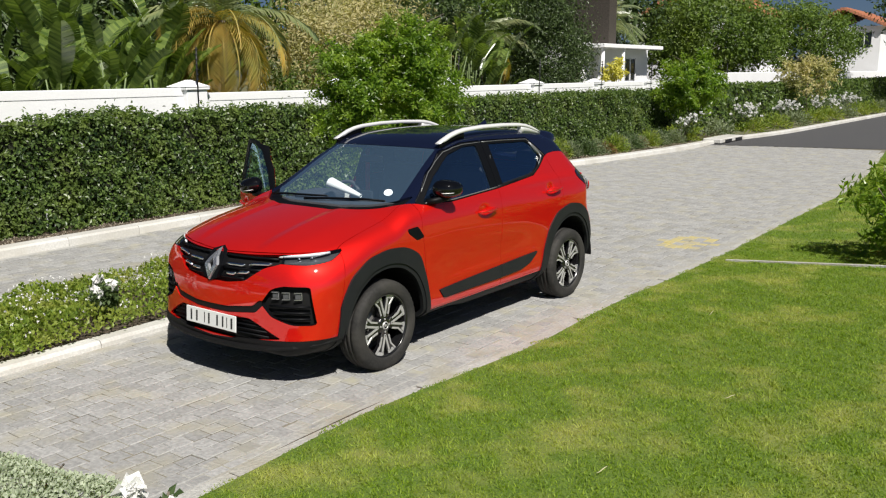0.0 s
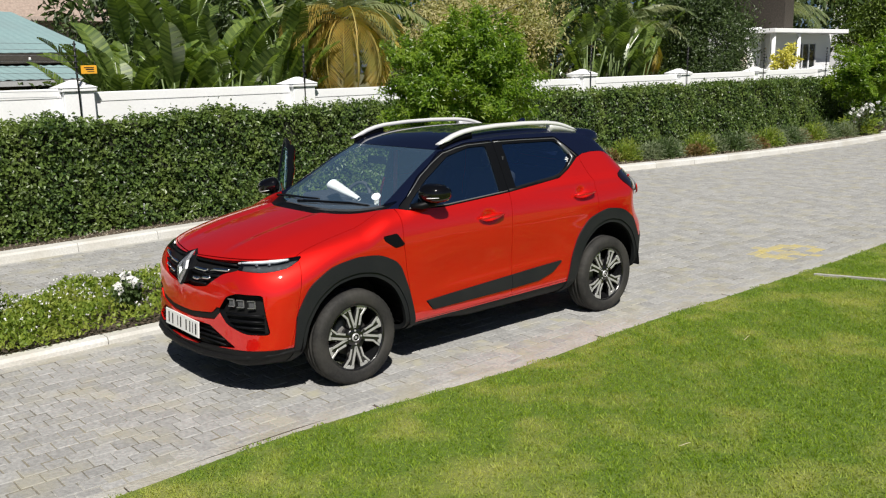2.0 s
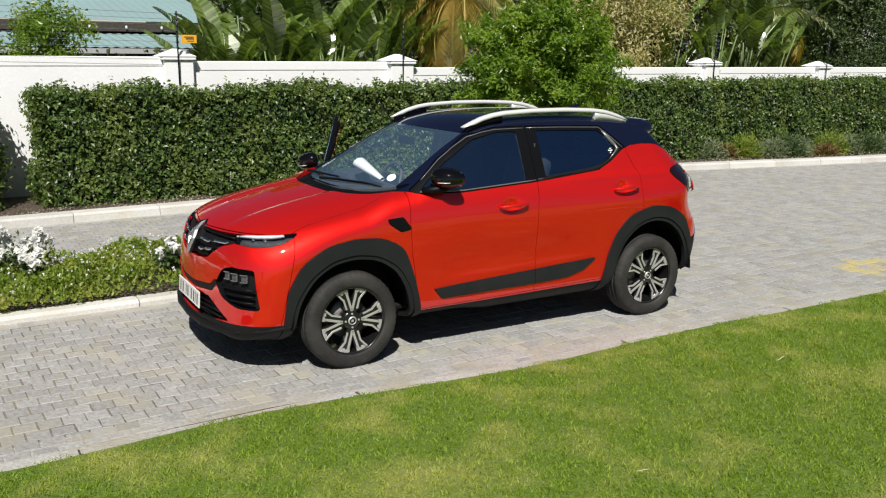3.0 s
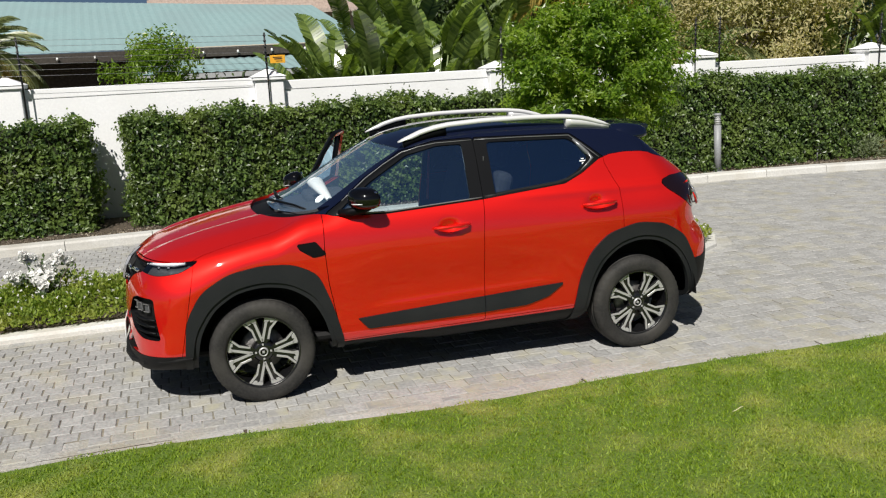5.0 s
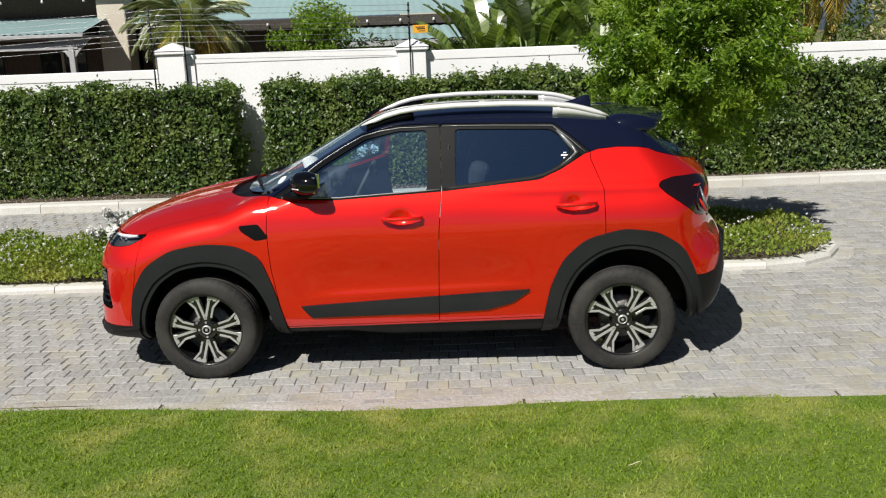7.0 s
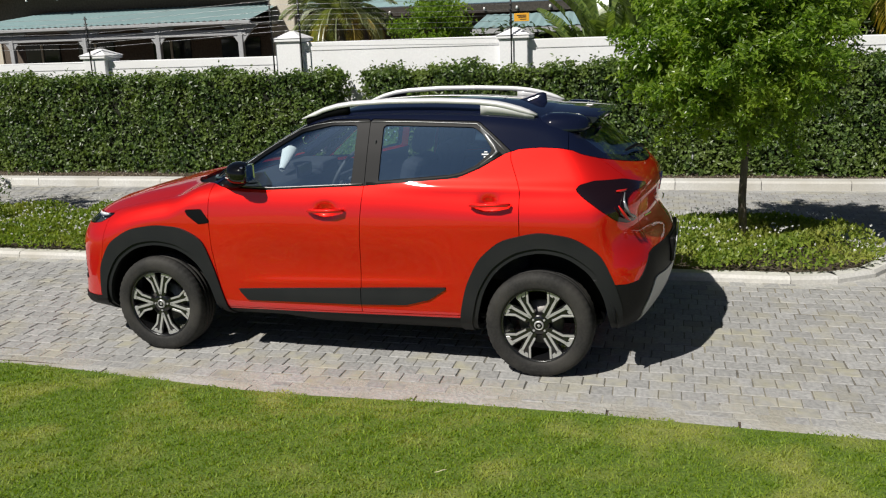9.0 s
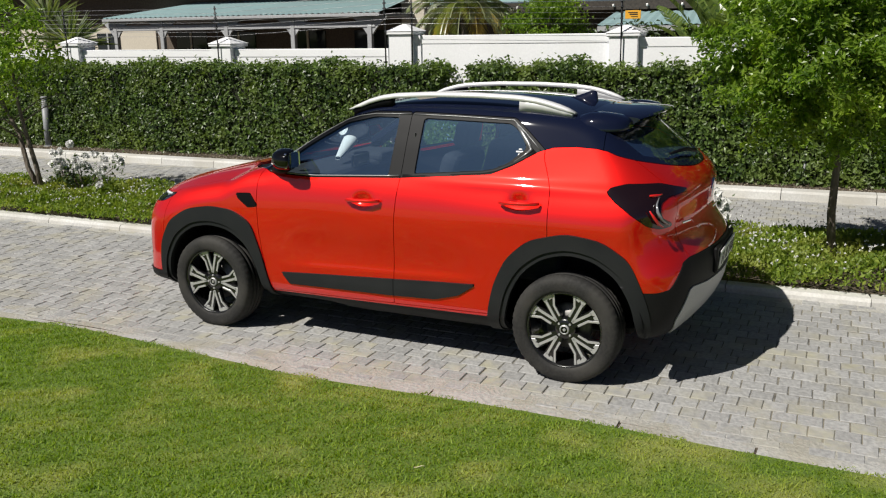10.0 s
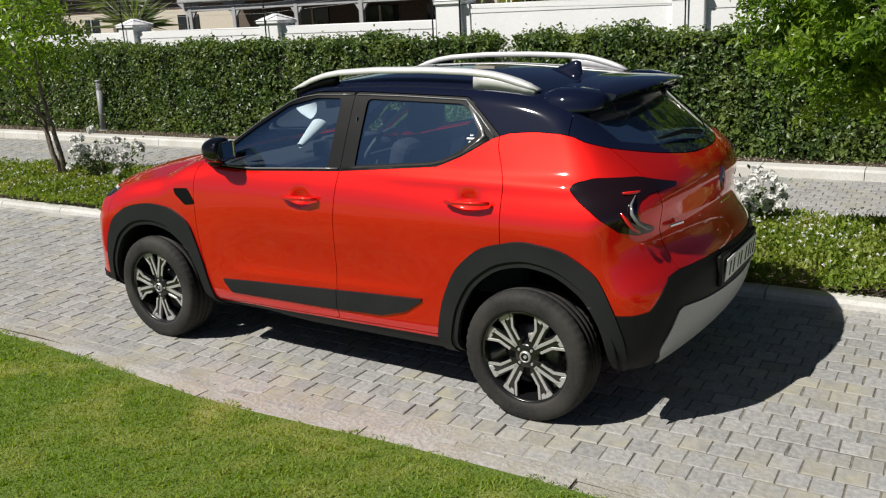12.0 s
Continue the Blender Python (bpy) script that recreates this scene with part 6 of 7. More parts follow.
for side in ("left", "right"):
    add("fender", "fender", RED, car, side=side)
    add("rear_quarter", "quarter", RED, car, side=side)
    add("front_arch_cladding", "arch_f", CLADDING, car, 0.012, 0.04, side, "dark grey grained arch cladding")
    add("rear_arch_cladding", "arch_r", CLADDING, car, 0.012, 0.04, side, "dark grey grained arch cladding")
    add("arch_lip", "arch_lip_f", CLADDING, car, 0.002, 0.03, side)
    add("arch_lip", "arch_lip_r", CLADDING, car, 0.002, 0.03, side)
    add("sill", "sill", LOW_BLACK, car, 0.002, 0.03, side)
    add("fender_vent", "vent", SATIN_BLACK, car, 0.004, 0.02, side, "black side vent")
    lamp = add("headlight", "lamp_f", LAMP_INSIDE, car, -0.035, 0.0, side)
    add("lens", "lamp_f", LAMP_CLEAR, lamp, 0.0, 0.0, side)
    pod = add("fog_lamp_pod", "fog", LOW_BLACK, car, -0.040, 0.0, side, "deep black fog lamp pod")
    tail = add("tail_light", "tail_lamp", LAMP_SMOKE, car, 0.004, 0.02, side, "smoked black tail light")
    s = 1 if side == "left" else -1
    # rim walls of the deep recesses
    for key, d, holder in (("lamp_f", 0.04, lamp), ("fog", 0.045, pod)):
        P, T = pieces[key]
        ed = np.concatenate([T[:, [0, 1]], T[:, [1, 2]], T[:, [2, 0]]])
        ky = np.sort(ed, 1)
        _, fi, ct = np.unique(ky, axis=0, return_index=True, return_counts=True)
        rim = ed[fi[ct == 1]]
        nn = body_normal(P)
        v = np.stack([P[rim[:, 0]], P[rim[:, 1]], P[rim[:, 1]] - nn[rim[:, 1]] * d, P[rim[:, 0]] - nn[rim[:, 0]] * d], 1).reshape(-1, 3) * [s, 1, 1]
        hang("surround", mesh_of("surround", v, np.arange(len(v)).reshape(-1, 4)), SATIN_BLACK, holder)
    # light guides: a bright strip at the lamp's upper edge
    guide = [(x, nose_y(x, z), z) for x, z in ((0.50, 0.856), (0.57, 0.864), (0.64, 0.868), (0.70, 0.873), (0.735, 0.880))]
    part("light_strip", tubed([(s * (x - 0.010), y + 0.014, z) for x, y, z in guide], [0.007, 0.010, 0.012, 0.013, 0.008], 6), LAMP_WHITE, lamp, "white daytime light strip")
    for x, y, z in ((0.60, -1.80, 0.842), (0.66, -1.745, 0.846)):
        bm = bmesh.new()
        bmesh.ops.create_uvsphere(bm, u_segments=12, v_segments=8, radius=0.014, matrix=Matrix.Translation((s * x, y, z)))
        part("projector", bm, CHROME, lamp, smooth=True)
    for i in range(3):
        x = 0.535 + 0.072 * i
        y = nose_y(x, 0.628) + 0.020
        yaw = s * (24 + 10 * i)
        bm = bmesh.new()
        for u0, u1, w0, w1 in ((-0.026, 0.026, 0.020, 0.025), (-0.026, 0.026, -0.025, -0.020), (0.021, 0.026, -0.025, 0.025)):
            box(bm, u0 * s, u1 * s, -0.004, 0.004, w0, w1, m=pose(s * x, y, 0.628, 0, 0, yaw))
        part("led_frame", bm, WIRE, pod, "thin bright frame of a fog lamp cell")
        part("led_lens", boxed(-0.020, 0.020, 0.004, 0.008, -0.018, 0.018, 0.004, 1, pose(s * x, y, 0.628, 0, 0, yaw)), TRIM_GREY, pod)
    for i in range(3):
        zz = 0.56 - 0.04 * i
        part("slat", tubed([(s * x, nose_y(x, zz) + 0.016, zz) for x in (0.50 + 0.03 * i, 0.60, 0.68, 0.745)], [0.008, 0.009, 0.009, 0.007], 6), SATIN_BLACK, pod)
    # tail light: red glow bands under the smoked cover
    def on_lamp(path, off=0.004):
        p = np.array(path, float)
        n_ = body_normal(p)
        return [(s * q[0], q[1], q[2]) for q in p + n_ * off]

    part("light_band", tubed(on_lamp([(0.735, 1.672, 1.088), (0.712, 1.690, 1.084), (0.685, 1.712, 1.084), (0.655, 1.728, 1.090)], 0.004), [0.004, 0.009, 0.007, 0.003], 8), LAMP_RED, tail, "red light element")
    part("light_band", tubed(on_lamp([(0.800, 1.690, 1.020), (0.790, 1.712, 0.985), (0.775, 1.732, 0.950), (0.74, 1.752, 0.928)], 0.001), [0.003, 0.008, 0.009, 0.004], 8), LAMP_RED, tail, "red light element")
    part("reverse_lens", tubed(on_lamp([(0.700, 1.715, 1.075), (0.752, 1.716, 1.045), (0.765, 1.724, 1.010), (0.752, 1.745, 0.968), (0.70, 1.762, 0.938), (0.66, 1.770, 0.925)], 0.002), [0.003, 0.006, 0.008, 0.008, 0.006, 0.003], 8), LAMP_LENS, tail, "clear C-shaped lens")

# silver plate under the rear bumper
rb = Shell(*pieces["tail_black"])
pieces["skid"] = rb.take(outline(SKID, "rear", 0.03), 0.0)
add("skid_plate", "skid", SILVER_SKID, car, 0.010, 0.02, label="silver painted rear skid plate")

# doors; the driver's door on the right stands wide open
HINGE = Vector((-0.80, -0.80, 0))
for side in ("left", "right"):
    s = 1 if side == "left" else -1
    door = add("front_door", "door_f", RED, car, 0.0, 0.05, side, "red front door" if side == "left" else "red driver's door standing wide open")
    add("door_lining", "door_f", TRIM_DARK, door, -0.052, 0.0, side)
    add("window_frame", "frame_f", SATIN_BLACK, door, -0.002, 0.03, side)
    if side == "right":
        add("inner_frame", "frame_f", RED, door, -0.034, 0.0, side, "red inner side of the window frame")
    add("window", "win_f", SIDE_GLASS, door, -0.010, 0.0, side).visible_shadow = False
    add("door_trim", "trim_f", CLADDING, door, 0.010, 0.02, side, "dark plastic protective strip")
    rear = add("rear_door", "door_r", RED, car, 0.0, 0.03, side)
    add("window_frame", "frame_r", SATIN_BLACK, rear, -0.002, 0.03, side)
    add("window", "win_r", DARK_GLASS if side == "left" else SIDE_GLASS, rear, -0.010, 0.0, side).visible_shadow = False
    add("door_trim", "trim_r", CLADDING, rear, 0.010, 0.02, side, "dark plastic protective strip")
    for holder, y, z in ((door, -0.035, 0.965), (rear, 0.975, 1.02)):
        bar = [(s * 0.853, y - 0.115, z - 0.004), (s * 0.872, y - 0.095, z), (s * 0.884, y - 0.04, z + 0.003), (s * 0.885, y + 0.04, z + 0.005), (s * 0.873, y + 0.10, z + 0.006), (s * 0.852, y + 0.118, z + 0.005)]
        bm = bmesh.new()
        tube(bm, bar, [0.008, 0.011, 0.012, 0.012, 0.011, 0.008], 10)
        part("handle", bm, RED, holder)
    # bright line along the window sill
    sill_line = [(y, float(belt(y)) + 0.012) for y in np.linspace(-0.74, 0.19, 12)]
    part("sill_line", tubed([(s * (float(np.interp(z, WZ_FINE, WX_FINE)) + 0.002), y, z) for y, z in sill_line], [0.005] * 12, 6), WINDOW_TRIM, door)
    part("sill_seal", tubed([(s * (float(np.interp(belt(y), WZ_FINE, WX_FINE)) - 0.022), y, float(belt(y)) + 0.004) for y in np.linspace(0.21, 1.02, 12)], [0.020] * 12, 6), LOW_BLACK, rear)
    # wing mirror
    bm = bmesh.new()
    bmesh.ops.create_uvsphere(bm, u_segments=24, v_segments=16, radius=1.0)
    for v in bm.verts:
        c = v.co.copy()
        q = Vector((math.copysign(abs(c.x) ** 0.75, c.x), math.copysign(abs(c.y) ** 0.85, c.y), math.copysign(abs(c.z) ** 0.75, c.z)))
        q.y = min(q.y, 0.55)
        v.co = Vector((s * (0.872 + 0.090 * q.x), -0.572 + 0.092 * q.y + 0.03 * q.x, 1.190 + 0.066 * q.z * (1 - 0.15 * q.x)))
    part("mirror_housing", bm, MIRROR_BLACK, door, "gloss black wing mirror", True)
    part("mirror_arm", tubed([(s * 0.785, -0.72, 1.105), (s * 0.83, -0.66, 1.112), (s * 0.86, -0.59, 1.128), (s * 0.872, -0.54, 1.14)], [0.022, 0.026, 0.030, 0.018], 8), SATIN_BLACK, door)
    part("mirror_glass", boxed(s * 0.872 - 0.072, s * 0.872 + 0.072, -0.521, -0.517, 1.142, 1.240, 0.01, 2), CHROME, door)
    part("indicator", tubed([(s * 0.84, -0.664, 1.165), (s * 0.91, -0.648, 1.168), (s * 0.953, -0.606, 1.17)], [0.003, 0.0035, 0.0025], 6), RAIL_SILVER, door)
    part("door_card", boxed(s * 0.79 - 0.02, s * 0.79 + 0.02, -0.74, 0.15, 0.36, 1.06, 0.015), TRIM_DARK, door)
    part("door_card", boxed(s * 0.79 - 0.02, s * 0.79 + 0.02, 0.20, 0.86, 0.62, 1.06, 0.015), TRIM_DARK, rear)
    if side == "right":
        door.matrix_basis = Matrix.Translation(HINGE + Vector((0.05, 0.085, -0.055))) @ Matrix.Rotation(radians(63.5), 4, "Z") @ Matrix.Translation((0, 0, 0.6)) @ Matrix.Rotation(radians(-13.0), 4, "Y") @ Matrix.Translation((0, 0, -0.6)) @ Matrix.Translation(-HINGE)


# ---- grille bars, badge, plates ----
for z, spans in ((0.800, ((0.118, 0.285), (0.315, 0.480))), (0.742, ((0.128, 0.225), (0.235, 0.335)))):
    for s in (-1, 1):
        for k, (xa, xb) in enumerate(spans):
            step = 0.012 if k else -0.002
            path = [(xa, z - 0.004 + step * 0.4), (xa + 0.035, z + step), (xb - 0.02, z + step + 0.03 * k * (xb - xa)), (xb, z + step + 0.006 + 0.03 * k * (xb - xa))]
            part("grille_bar", tubed([(s * x, nose_y(x, q) + 0.004, q) for x, q in path], [0.006, 0.0115, 0.0115, 0.005], 8), CHROME, car, "short chrome grille dash")
for s in (-1, 1):
    for z, xb in ((0.845, 0.50), (0.772, 0.42), (0.712, 0.29)):
        part("grille_slat", tubed([(s * x, nose_y(x, z) + 0.016, z) for x in np.linspace(0.08, xb, 6)], [0.009] * 6, 6), SATIN_BLACK, car)
bm = bmesh.new()
for (w, h, d, cut) in ((0.068, 0.104, 0.0, True),):
    ring = []
    for f, dep in ((1.0, 0.0), (0.90, -0.016), (0.40, -0.016), (0.32, 0.0)):
        ring.append([bm.verts.new((px * f, nose_y(0.0, 0.782 + pz * f) - 0.006 + dep, 0.782 + pz * f))
                     for px, pz in ((0, h), (w * 0.5, h * 0.5), (w, 0), (w * 0.5, -h * 0.5), (0, -h), (-w * 0.5, -h * 0.5), (-w, 0), (-w * 0.5, h * 0.5))])
    for r0, r1 in zip(ring, ring[1:]):
        for i in range(8):
            bm.faces.new((r0[i], r0[(i + 1) % 8], r1[(i + 1) % 8], r1[i]))
bmesh.ops.recalc_face_normals(bm, faces=bm.faces)
badge = part("front_badge", bm, SATIN_CHROME, car, "plain chrome diamond badge")
bm = bmesh.new()
mount = [(0, 0.122), (0.070, 0.098), (0.098, 0.0), (0.066, -0.092), (0, -0.122), (-0.066, -0.092), (-0.098, 0), (-0.070, 0.098)]
front_ring = [bm.verts.new((a * 0.96, nose_y(0.0, 0.782 + b * 0.9) - 0.008, 0.782 + b * 0.9)) for a, b in mount]
back_ring = [bm.verts.new((a, nose_y(0.0, 0.782 + b * 0.9) + 0.03, 0.782 + b * 0.94)) for a, b in mount]
centre = bm.verts.new((0.0, nose_y(0.0, 0.782) - 0.008, 0.782))
for i in range(8):
    bm.faces.new((front_ring[i], front_ring[(i + 1) % 8], centre))
for i in range(8):
    bm.faces.new((front_ring[i], back_ring[i], back_ring[(i + 1) % 8], front_ring[(i + 1) % 8]))
bmesh.ops.recalc_face_normals(bm, faces=bm.faces)
part("badge_mount", bm, SATIN_BLACK, car)
for z in (0.44, 0.41, 0.38, 0.35):
    part("lower_grille_bar", tubed([(-0.44 + 0.5 * (0.46 - z) * -1, -1.995, z), (-0.2, -2.028, z), (0.2, -2.028, z), (0.44 + 0.5 * (0.46 - z), -1.995, z)], [0.006] * 4, 6), SATIN_BLACK, car)

bm = bmesh.new()
rings = []
for x, y, z in [(k * x, y, z) for k, row in ((-1, ((0.838, -1.66, 0.318), (0.815, -1.76, 0.306), (0.765, -1.855, 0.296), (0.67, -1.95, 0.282), (0.51, -2.03, 0.266), (0.3, -2.075, 0.256))), (1, ((0, -2.09, 0.252), (0.3, -2.075, 0.256), (0.51, -2.03, 0.266), (0.67, -1.95, 0.282), (0.765, -1.855, 0.296), (0.815, -1.76, 0.306), (0.838, -1.66, 0.318)))) for x, y, z in row]:
    inw = Vector((-x * 0.9, -1.45 - y, 0)).normalized()
    c = Vector((x, y, z))
    rings.append([bm.verts.new(c + inw * u + Vector((0, 0, w))) for u, w in ((0.0, 0.0), (-0.003, 0.012), (0.0, 0.024), (0.020, 0.030), (0.075, 0.040), (0.085, 0.0), (0.03, -0.006))])
for a, b in zip(rings, rings[1:]):
    for i in range(7):
        bm.faces.new((a[i], a[(i + 1) % 7], b[(i + 1) % 7], b[i]))
bm.faces.new(rings[0])
bm.faces.new(rings[-1][::-1])
bmesh.ops.recalc_face_normals(bm, faces=bm.faces)
part("splitter", bm, LOW_BLACK, car, "slim black splitter under the bumper")


def number_plate(name, m, label):
    plate = part(name, boxed(-0.262, 0.262, -0.004, 0.004, -0.055, 0.055, 0.003), PLATE_WHITE, car, label)
    plate.matrix_basis = m
    for x, w in ((-0.205, 0.05), (-0.145, 0.05), (-0.062, 0.022), (-0.015, 0.05), (0.072, 0.05), (0.130, 0.045), (0.172, 0.018), (0.220, 0.055)):
        part("lettering_bar", boxed(x - w * 0.15, x + w * 0.15, -0.0062, -0.0042, -0.036, 0.036, 0.002), INK, plate, "dark plain lettering bar")


number_plate("front_plate", pose(0, -2.066, 0.412, -4, 0, 0), "white number plate with plain dark bars")
number_plate("rear_plate", pose(0, 1.988, 0.655, 6, 0, 180), "white number plate with plain dark bars")
part("plate_recess", boxed(-0.31, 0.31, 1.955, 1.982, 0.585, 0.735, 0.01), LOW_BLACK, car)
bm = bmesh.new()
ring = []
for f, dep in ((1.0, 0.0), (0.9, 0.012), (0.5, 0.012), (0.42, 0.0)):
    ring.append([bm.verts.new((px * f, dep, pz * f)) for px, pz in ((0, 0.062), (0.047, 0), (0, -0.062), (-0.047, 0))])
for r0, r1 in zip(ring, ring[1:]):
    for i in range(4):
        bm.faces.new((r0[i], r0[(i + 1) % 4], r1[(i + 1) % 4], r1[i]))
bmesh.ops.recalc_face_normals(bm, faces=bm.faces)
part("rear_badge", bm, CHROME, car, "plain chrome diamond badge").matrix_basis = pose(0, 1.874, 1.03, -8, 0, 0)
for x, y, w, z in ((0.50, 1.828, 0.10, 0.918), (0.0, 1.898, 0.13, 0.93)):
    part("rear_lettering", boxed(-w / 2, w / 2, -0.002, 0.006, -0.006, 0.006, 0.002, 1, pose(x, y, z, -6, 0, -16 if x else 0)), CHROME, car, "chrome bar of unreadable lettering")

# ---- roof rails, fin, spoiler, wipers ----
RAIL_TOP = [(-0.275, 1.490), (-0.22, 1.517), (-0.13, 1.553), (-0.04, 1.576), (0.06, 1.590), (0.30, 1.602), (0.60, 1.602), (0.85, 1.592), (0.98, 1.577), (1.09, 1.549), (1.16, 1.522), (1.20, 1.500)]
rail_y, rail_z = [p[0] for p in RAIL_TOP], [p[1] for p in RAIL_TOP]


def rail_bar(s, y0, y1, inner, outer, thick, foot):
    """A length of rail: a rounded bar, or with foot a solid that reaches down to the roof."""
    bm = bmesh.new()
    rings = []
    for y in np.linspace(y0, y1, max(4, int((y1 - y0) / 0.045))):
        z = float(np.interp(y, rail_y, rail_z))
        x = 0.545 + 0.012 * math.sin((y + 0.28) / 1.48 * math.pi)
        tip = min(1.0, 0.25 + (y + 0.275) / 0.12, 0.25 + (1.20 - y) / 0.10)
        if foot:
            za, zb = roof_z(x - inner, y) - 0.004, roof_z(x + outer, y) - 0.004
            z -= 0.012
            ring = [(x - inner, min(za, z)), (x - inner, z), (x + outer, z - 0.004), (x + outer + 0.006, min(zb, z - 0.006))]
        else:
            t = thick * tip
            ring = [(x - inner, z - t), (x - inner, z - 0.25 * t), (x - inner * 0.5, z), (x + outer * 0.45, z - 0.002), (x + outer, z - 0.3 * t), (x + outer + 0.003, z - t), (x, z - t - 0.002)]
        rings.append([bm.verts.new((s * px, y, pz)) for px, pz in ring])
    k = len(rings[0])
    for a, b in zip(rings, rings[1:]):
        for i in range(k):
            bm.faces.new((a[i], a[(i + 1) % k], b[(i + 1) % k], b[i])).smooth = True
    bm.faces.new(rings[0])
    bm.faces.new(rings[-1][::-1])
    bmesh.ops.recalc_face_normals(bm, faces=bm.faces)
    return bm


for s in (-1, 1):
    rail = part("roof_rail", rail_bar(s, -0.275, 1.20, 0.020, 0.022, 0.030, False), RAIL_SILVER, car, "satin silver roof rail")
    part("rail_foot", rail_bar(s, -0.245, 0.04, 0.012, 0.014, 0.0, True), SATIN_BLACK, rail, "black foot of the rail")
    part("rail_foot", rail_bar(s, 0.87, 1.185, 0.019, 0.021, 0.0, True), RAIL_SILVER, rail)
bm = bmesh.new()
fin = []
for y, w, h in ((0.985, 0.006, 0.004), (1.03, 0.016, 0.018), (1.08, 0.020, 0.040), (1.115, 0.020, 0.058), (1.14, 0.018, 0.066), (1.162, 0.015, 0.061), (1.170, 0.018, 0.010)):
    z = roof_z(0.0, y) - 0.006
    fin.append([bm.verts.new((u * w, y, z + v * h)) for u, v in ((-1, 0), (-0.7, 0.35), (-0.22, 0.95), (0, 1.0), (0.22, 0.95), (0.7, 0.35), (1, 0))])
for a, b in zip(fin, fin[1:]):
    for i in range(6):
        bm.faces.new((a[i], a[i + 1], b[i + 1], b[i])).smooth = True
bm.faces.new(fin[-1])
bmesh.ops.recalc_face_normals(bm, faces=bm.faces)
part("antenna_fin", bm, GLOSS_BLACK, car, "black shark-fin antenna")
bm = bmesh.new()
grid = []
for x in np.linspace(-0.47, 0.47, 21):
    ax = abs(x)
    edge = 1.605 - 0.30 * ax ** 2
    z0 = roof_z(ax, 1.25) + 0.003
    z1 = 1.488 - 0.08 * x * x
    grid.append([(x, 1.25, z0), (x, 1.40, 0.45 * z0 + 0.55 * z1 + 0.006), (x, edge - 0.01, z1 + 0.002), (x, edge, z1 - 0.006), (x, edge - 0.012, z1 - 0.020), (x, 1.47, z1 - 0.055), (x, 1.38, z0 - 0.075)])
gv = [[bm.verts.new(p) for p in r] for r in grid]
for a, b in zip(gv, gv[1:]):
    for i in range(6):
        bm.faces.new((a[i], b[i], b[i + 1], a[i + 1])).smooth = i not in (2, 3)
bm.faces.new(gv[0])
bm.faces.new(gv[-1][::-1])
bmesh.ops.recalc_face_normals(bm, faces=bm.faces)
spoiler = part("roof_spoiler", bm, GLOSS_BLACK, car, "gloss black roof spoiler")
part("brake_light", boxed(-0.16, 0.16, 1.586, 1.594, 1.462, 1.472, 0.003), LAMP_SMOKE, spoiler)
for s in (-1, 1):
    bm = bmesh.new()
    rr = []
    for y, xc, hw, top, low in ((1.19, 0.49, 0.088, 1.482, 1.39), (1.28, 0.498, 0.100, 1.502, 1.385), (1.36, 0.494, 0.100, 1.499, 1.386), (1.43, 0.484, 0.094, 1.488, 1.392), (1.475, 0.472, 0.080, 1.475, 1.402), (1.498, 0.460, 0.052, 1.462, 1.416)):
        mz, hz = (top + low) / 2, (top - low) / 2
        rr.append([bm.verts.new((s * (xc + hw * math.copysign(abs(math.cos(a)) ** 0.65, math.cos(a)) - 0.03 * math.sin(a)), y, mz + hz * math.copysign(abs(math.sin(a)) ** 0.65, math.sin(a)))) for a in np.linspace(0, 2 * math.pi, 24, endpoint=False)])
    for a, b in zip(rr, rr[1:]):
        for i in range(24):
            bm.faces.new((a[i], a[(i + 1) % 24], b[(i + 1) % 24], b[i])).smooth = True
    bm.faces.new(rr[-1])
    bm.faces.new(rr[0])
    bmesh.ops.recalc_face_normals(bm, faces=bm.faces)
    part("spoiler_cheek", bm, GLOSS_BLACK, spoiler, "rounded black cheek of the spoiler")
part("rear_wiper", tubed([(-0.02, 1.765, 1.245), (0.12, 1.735, 1.268), (0.34, 1.69, 1.265)], [0.014, 0.012, 0.007], 6), SATIN_BLACK, car)
for pts_ in ([(-0.10, -1.075, 1.105), (0.12, -1.035, 1.118), (0.40, -0.955, 1.125), (0.55, -0.905, 1.118)], [(-0.55, -0.99, 1.098), (-0.40, -1.00, 1.112), (-0.10, -1.02, 1.125), (0.06, -1.00, 1.13)]):
    part("wiper", tubed(pts_, [0.010, 0.009, 0.007, 0.005], 6), SATIN_BLACK, car)
    part("wiper_blade", tubed([Vector(p) + Vector((0, 0.012, -0.006)) for p in pts_[1:]], [0.006, 0.006, 0.005], 5), RUBBER, car)
disc = part("licence_disc", tubed([(0, 0, 0), (0, 0, 0.002)], [0.033, 0.033], 24), PAPER, car, "round white licence disc inside the windscreen")
disc.matrix_basis = Matrix.Translation((0.492, -0.795, 1.160)) @ Vector((0.34, -0.55, 0.80)).to_track_quat("Z", "Y").to_matrix().to_4x4()


# ---- wheels ----
def lathe(bm, prof, sides=48, smooth=True):
    rings = [[bm.verts.new((x, r * math.cos(a), r * math.sin(a))) for a in np.linspace(0, 2 * math.pi, sides, endpoint=False)] for x, r in prof]
    for a, b in zip(rings, rings[1:]):
        for i in range(sides):
            bm.faces.new((a[i], a[(i + 1) % sides], b[(i + 1) % sides], b[i])).smooth = smooth
    return rings


